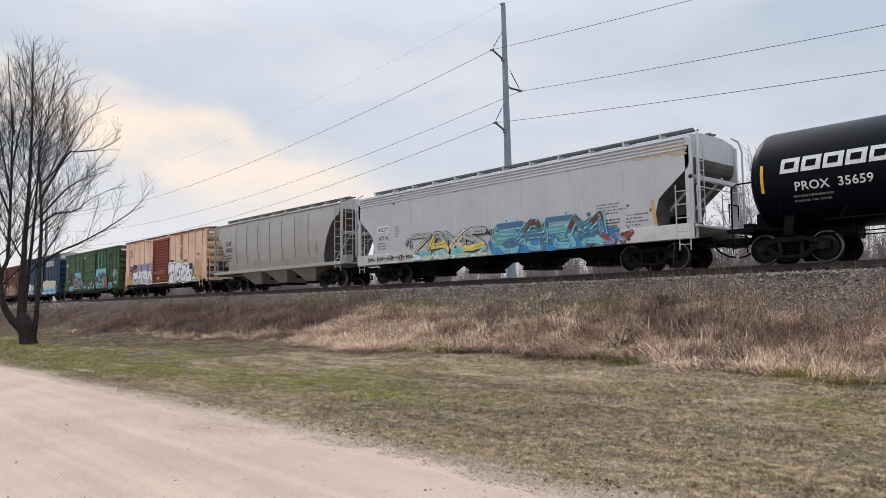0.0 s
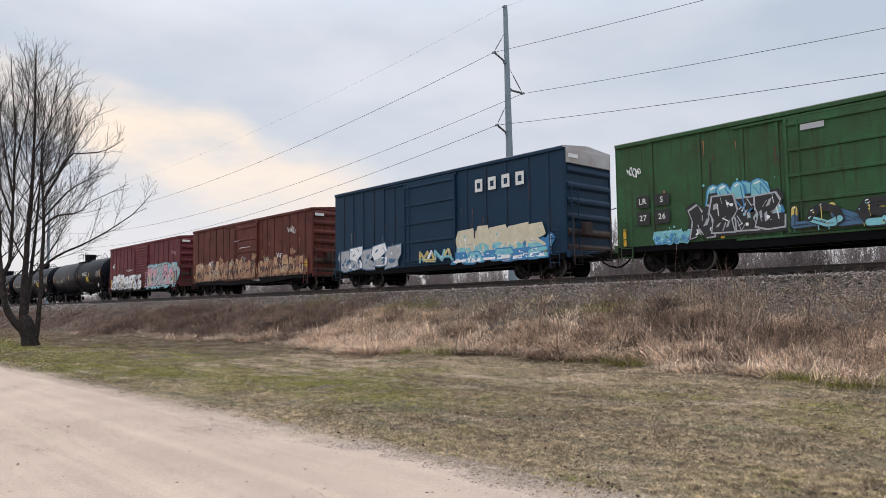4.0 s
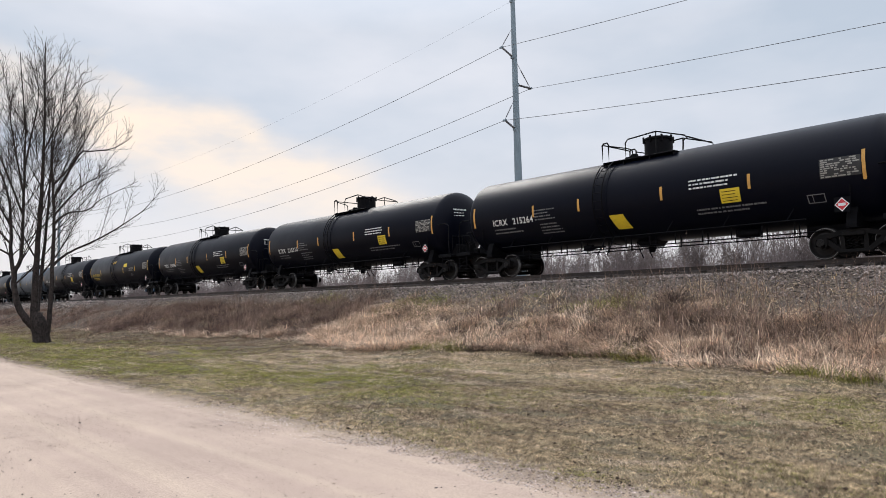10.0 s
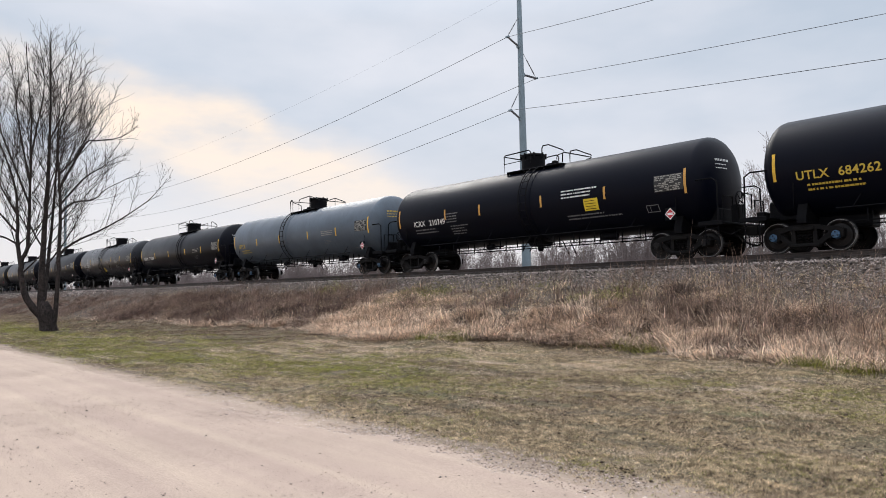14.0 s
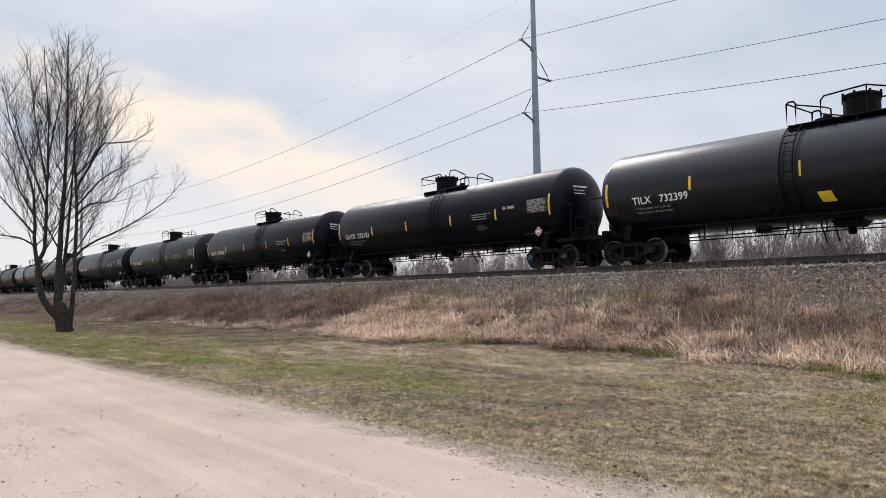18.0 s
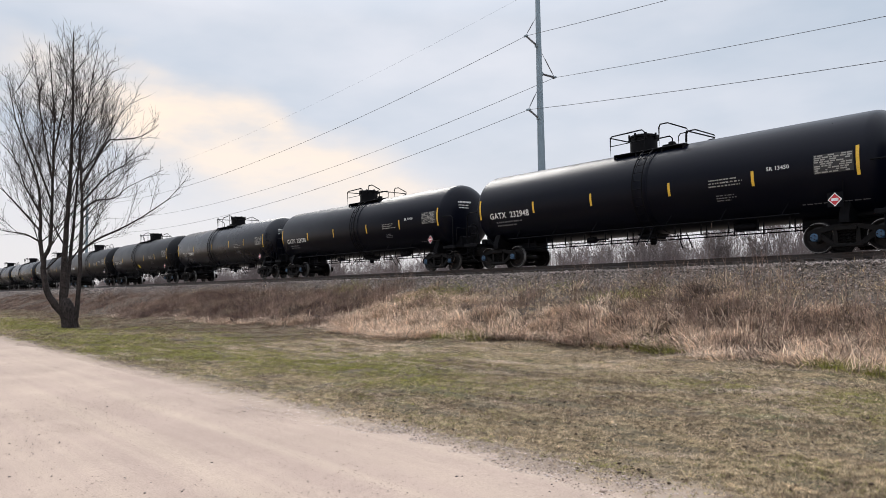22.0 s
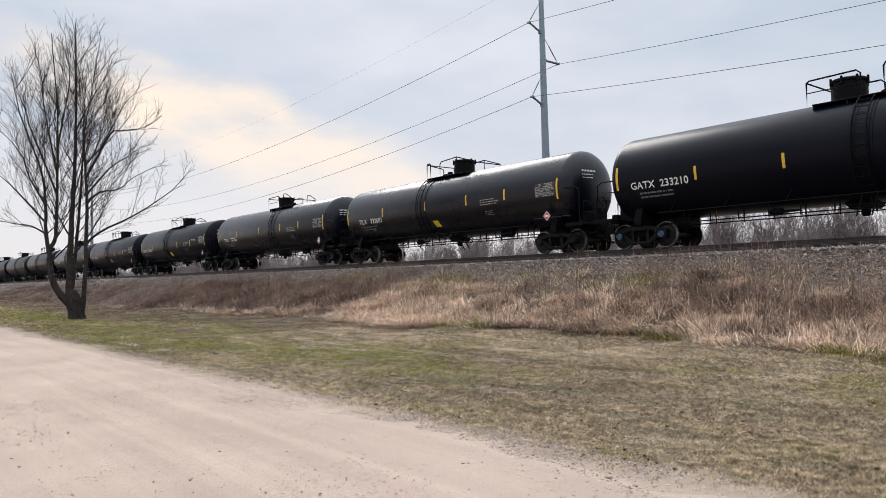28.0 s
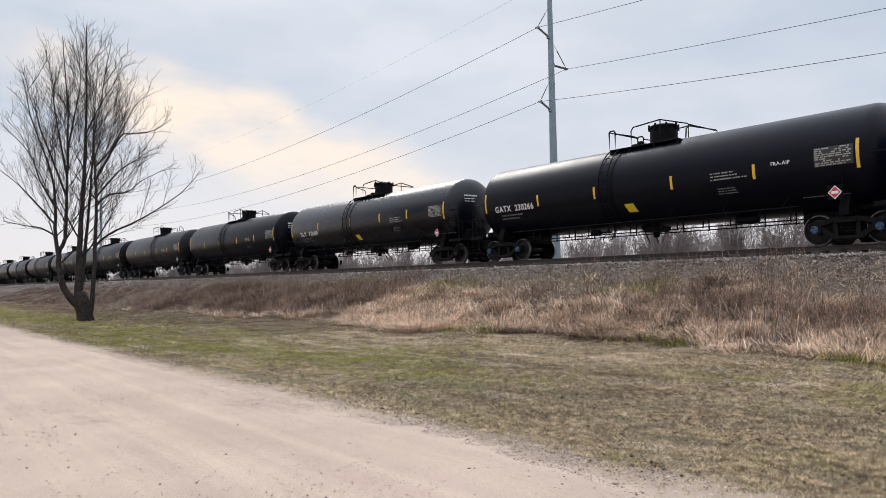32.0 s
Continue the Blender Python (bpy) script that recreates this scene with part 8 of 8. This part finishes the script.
    for car, mats, n in ((CARS[4][0], (RUST, DARK_RUST, END_DIRT_SHADE), 34), (CARS[5][0], (LETTER_GREY, DARK_RUST), 14), (CARS[6][0], (DARK_RUST, END_DIRT_SHADE, RUST), 30), (CARS[7][0], (DARK_RUST, END_DIRT_SHADE), 16), (CARS[3][0], (RUST, DARK_RUST), 24)):
        body = car.children[0]
        for k in range(n):
            x, z = rng.uniform(-7.5, 7.5), rng.uniform(1.6, 4.3)
            if -2.1 < x < 2.0:
                continue
            g = Geo()
            w, h = rng.uniform(0.012, 0.035), rng.uniform(0.15, 0.9)
            g.add([flat().put(x - w, z, 0.0022), flat().put(x + w, z, 0.0022), flat().put(x + w * 0.2, max(z - h, 1.0), 0.0022)], [(0, 1, 2)])
            part("rust_streak", g, mats[k % len(mats)], body, "", 0)

    # tank cars: the first of each kind is built, the rest are copies with marks of their own
    kinds = {}

    def add_tank(u, style, mat, flip, cap, label):
        shift = 0.55 if style == "tilx" and flip > 0 else 0.0
        key = (mat.name, flip, cap.name, shift)
        if key not in kinds:
            kinds[key] = tank_car(mat, flip, 0.5 + shift if flip > 0 else -1.15, cap, shift)
            c = kinds[key]
        else:
            c = copy_thing(kinds[key], at_start(u))
            for ch in list(c.children_recursive):
                if ch.name.split(".")[0] in ("reflective_strip", "data_panel", "placard", "car_number", "reporting_mark", "small_print", "decal", "stencil_box", "lettering", "spot_patch"):
                    bpy.data.objects.remove(ch)
        c["label"] = label
        CARS.append((c, u))
        return c

    plan = [
        (-147.30, "icrx", "ICRX 215034", (), TANK, 1), (-165.66, "icrx", "ICRX 215112", (), TANK, -1), (-183.91, "icrx", "ICRX 215264", ("decal_low",), TANK, -1),
        (-202.20, "icrx", "ICRX 215310", ("decal_low",), TANK, -1), (-220.54, "icrx", "ICRX 210745", ("decal_low",), TANK, -1), (-238.74, "utlx", "UTLX 684262", ("decal_mid",), TANK, -1),
        (-257.22, "icrx", "ICRX 210749", (), TANK, 1), (-275.41, "utlx", "UTLX", (), TANK_GREY, -1), (-293.61, "gatx", "GBRX 713269", (), TANK, 1),
        (-312.09, "tilx", "TILX 732399", ("decal_low",), TANK, -1), (-330.48, "gatx", "GATX 233121", ("sr",), TANK, 1), (-348.99, "gatx", "GATX 232943", (), TANK, 1),
        (-367.42, "gatx", "TCBX 305390", (), TANK_DUSTY, 1), (-385.87, "gatx", "GATX 232948", ("sr",), TANK, 1), (-404.45, "gatx", "GATX 233370", ("sr",), TANK, 1),
        (-422.85, "tilx", "TILX 732448", (), TANK, -1), (-441.35, "gatx", "TCBX 305293", ("decal_low",), TANK_DUSTY, -1), (-459.91, "gatx", "GATX 233070", ("sr",), TANK_DUSTY, 1),
        (-478.74, "gatx", "GATX 233210", (), TANK, 1), (-497.21, "tilx", "TILX 732603", ("decal_low",), TANK, -1), (-515.59, "tilx", "TILX 732753", (), TANK, 1),
        (-533.98, "gatx", "GATX 233148", ("decal_low", "sr"), TANK, -1), (-552.44, "gatx", "GATX 230266", ("decal_low", "fra"), TANK, -1), (-571.01, "tilx", "TILX 732489", ("decal_low",), TANK, -1),
    ]
    made = []
    for u, style, number, extras, mat, flip in plan:
        if mat is TANK and style in ("gatx", "tilx"):
            mat = TANK_GLOSS if style == "tilx" else TANK_SATIN
        cap = CAP_BLUE if style in ("gatx", "utlx") else WHEEL_STEEL
        made.append((add_tank(u, style, mat, flip, cap, {
            "icrx": "satin black tank car with amber strips and a yellow decal", "utlx": "tank car with yellow stencilled number and yellow strips",
            "tilx": "black tank car with white number and yellow strips", "gatx": "black tank car with bright yellow reflective strips"}[style]
            if mat is not TANK_GREY else "faded blue-grey tank car with yellow stencilling"), style, number, extras))
    tail = -589.32
    for k in range(11):
        made.append((add_tank(tail - 18.43 * k, "gatx", TANK_DUSTY if k % 3 == 1 else TANK_SATIN, 1 if k % 2 else -1, CAP_BLUE, "black tank car near the tail of the train"), "gatx", "", ()))
    for k, (c, style, number, extras) in enumerate(made):
        tank_marks(c, style, number, 100 + 7 * k, extras)
    for c, u in CARS:
        c.matrix_basis = at_start(u)


build_train()


# ---- movement ----
# how far the train has gone, by the second
RUN = ((0, 0.4), (1, 16.8), (2, 33.7), (3, 50.6), (3.5, 59.08), (5.5, 92.95), (6, 101.31), (7, 118.65), (8, 135.01), (9, 151.84), (10, 168.72), (11, 185.57), (12, 202.93), (13, 219.34), (14, 236.39), (14.5, 245.14), (16.5, 278.07), (17, 286.91), (18, 303.03), (19, 320.28), (20, 336.38), (21, 353), (22, 369.7), (23, 386.38), (24, 403.61), (25, 419.63), (25.5, 427.95), (27.5, 461.46), (28, 469.73), (29, 486.25), (30, 502.76), (31, 519.79), (32, 535.85))


def train_run(t):
    ts, ss = zip(*RUN)
    return float(np.interp(t, ts, ss))


def motions():
    times = [t for t, _ in RUN]
    for c, u in CARS:
        walk(c, [(t, at_start(u + train_run(t))) for t in times])
        # the wheels turn while their car is near: from 55 m down the line until it has gone by
        near = [k / FPS for k in range(int(32 * FPS) + 1) if -55 < u + train_run(k / FPS) < 4]
        if not near:
            continue
        turns = [(t, math.degrees(train_run(t) / WHEEL_R)) for t in near]
        for truck_part in c.children:
            if truck_part.name.split(".")[0] != "truck":
                continue
            for w in truck_part.children:
                if w.name.split(".")[0] == "wheelset":
                    x = w.location.x
                    rows = [(t, pose(x, 0, WHEEL_R, 0, a % 360, 0)) for t, a in turns]
                    if near[0] > 0:
                        rows.insert(0, (0, rows[0][1]))
                    if near[-1] < 32:
                        rows.append((32, rows[-1][1]))
                    walk(w, rows)


motions()
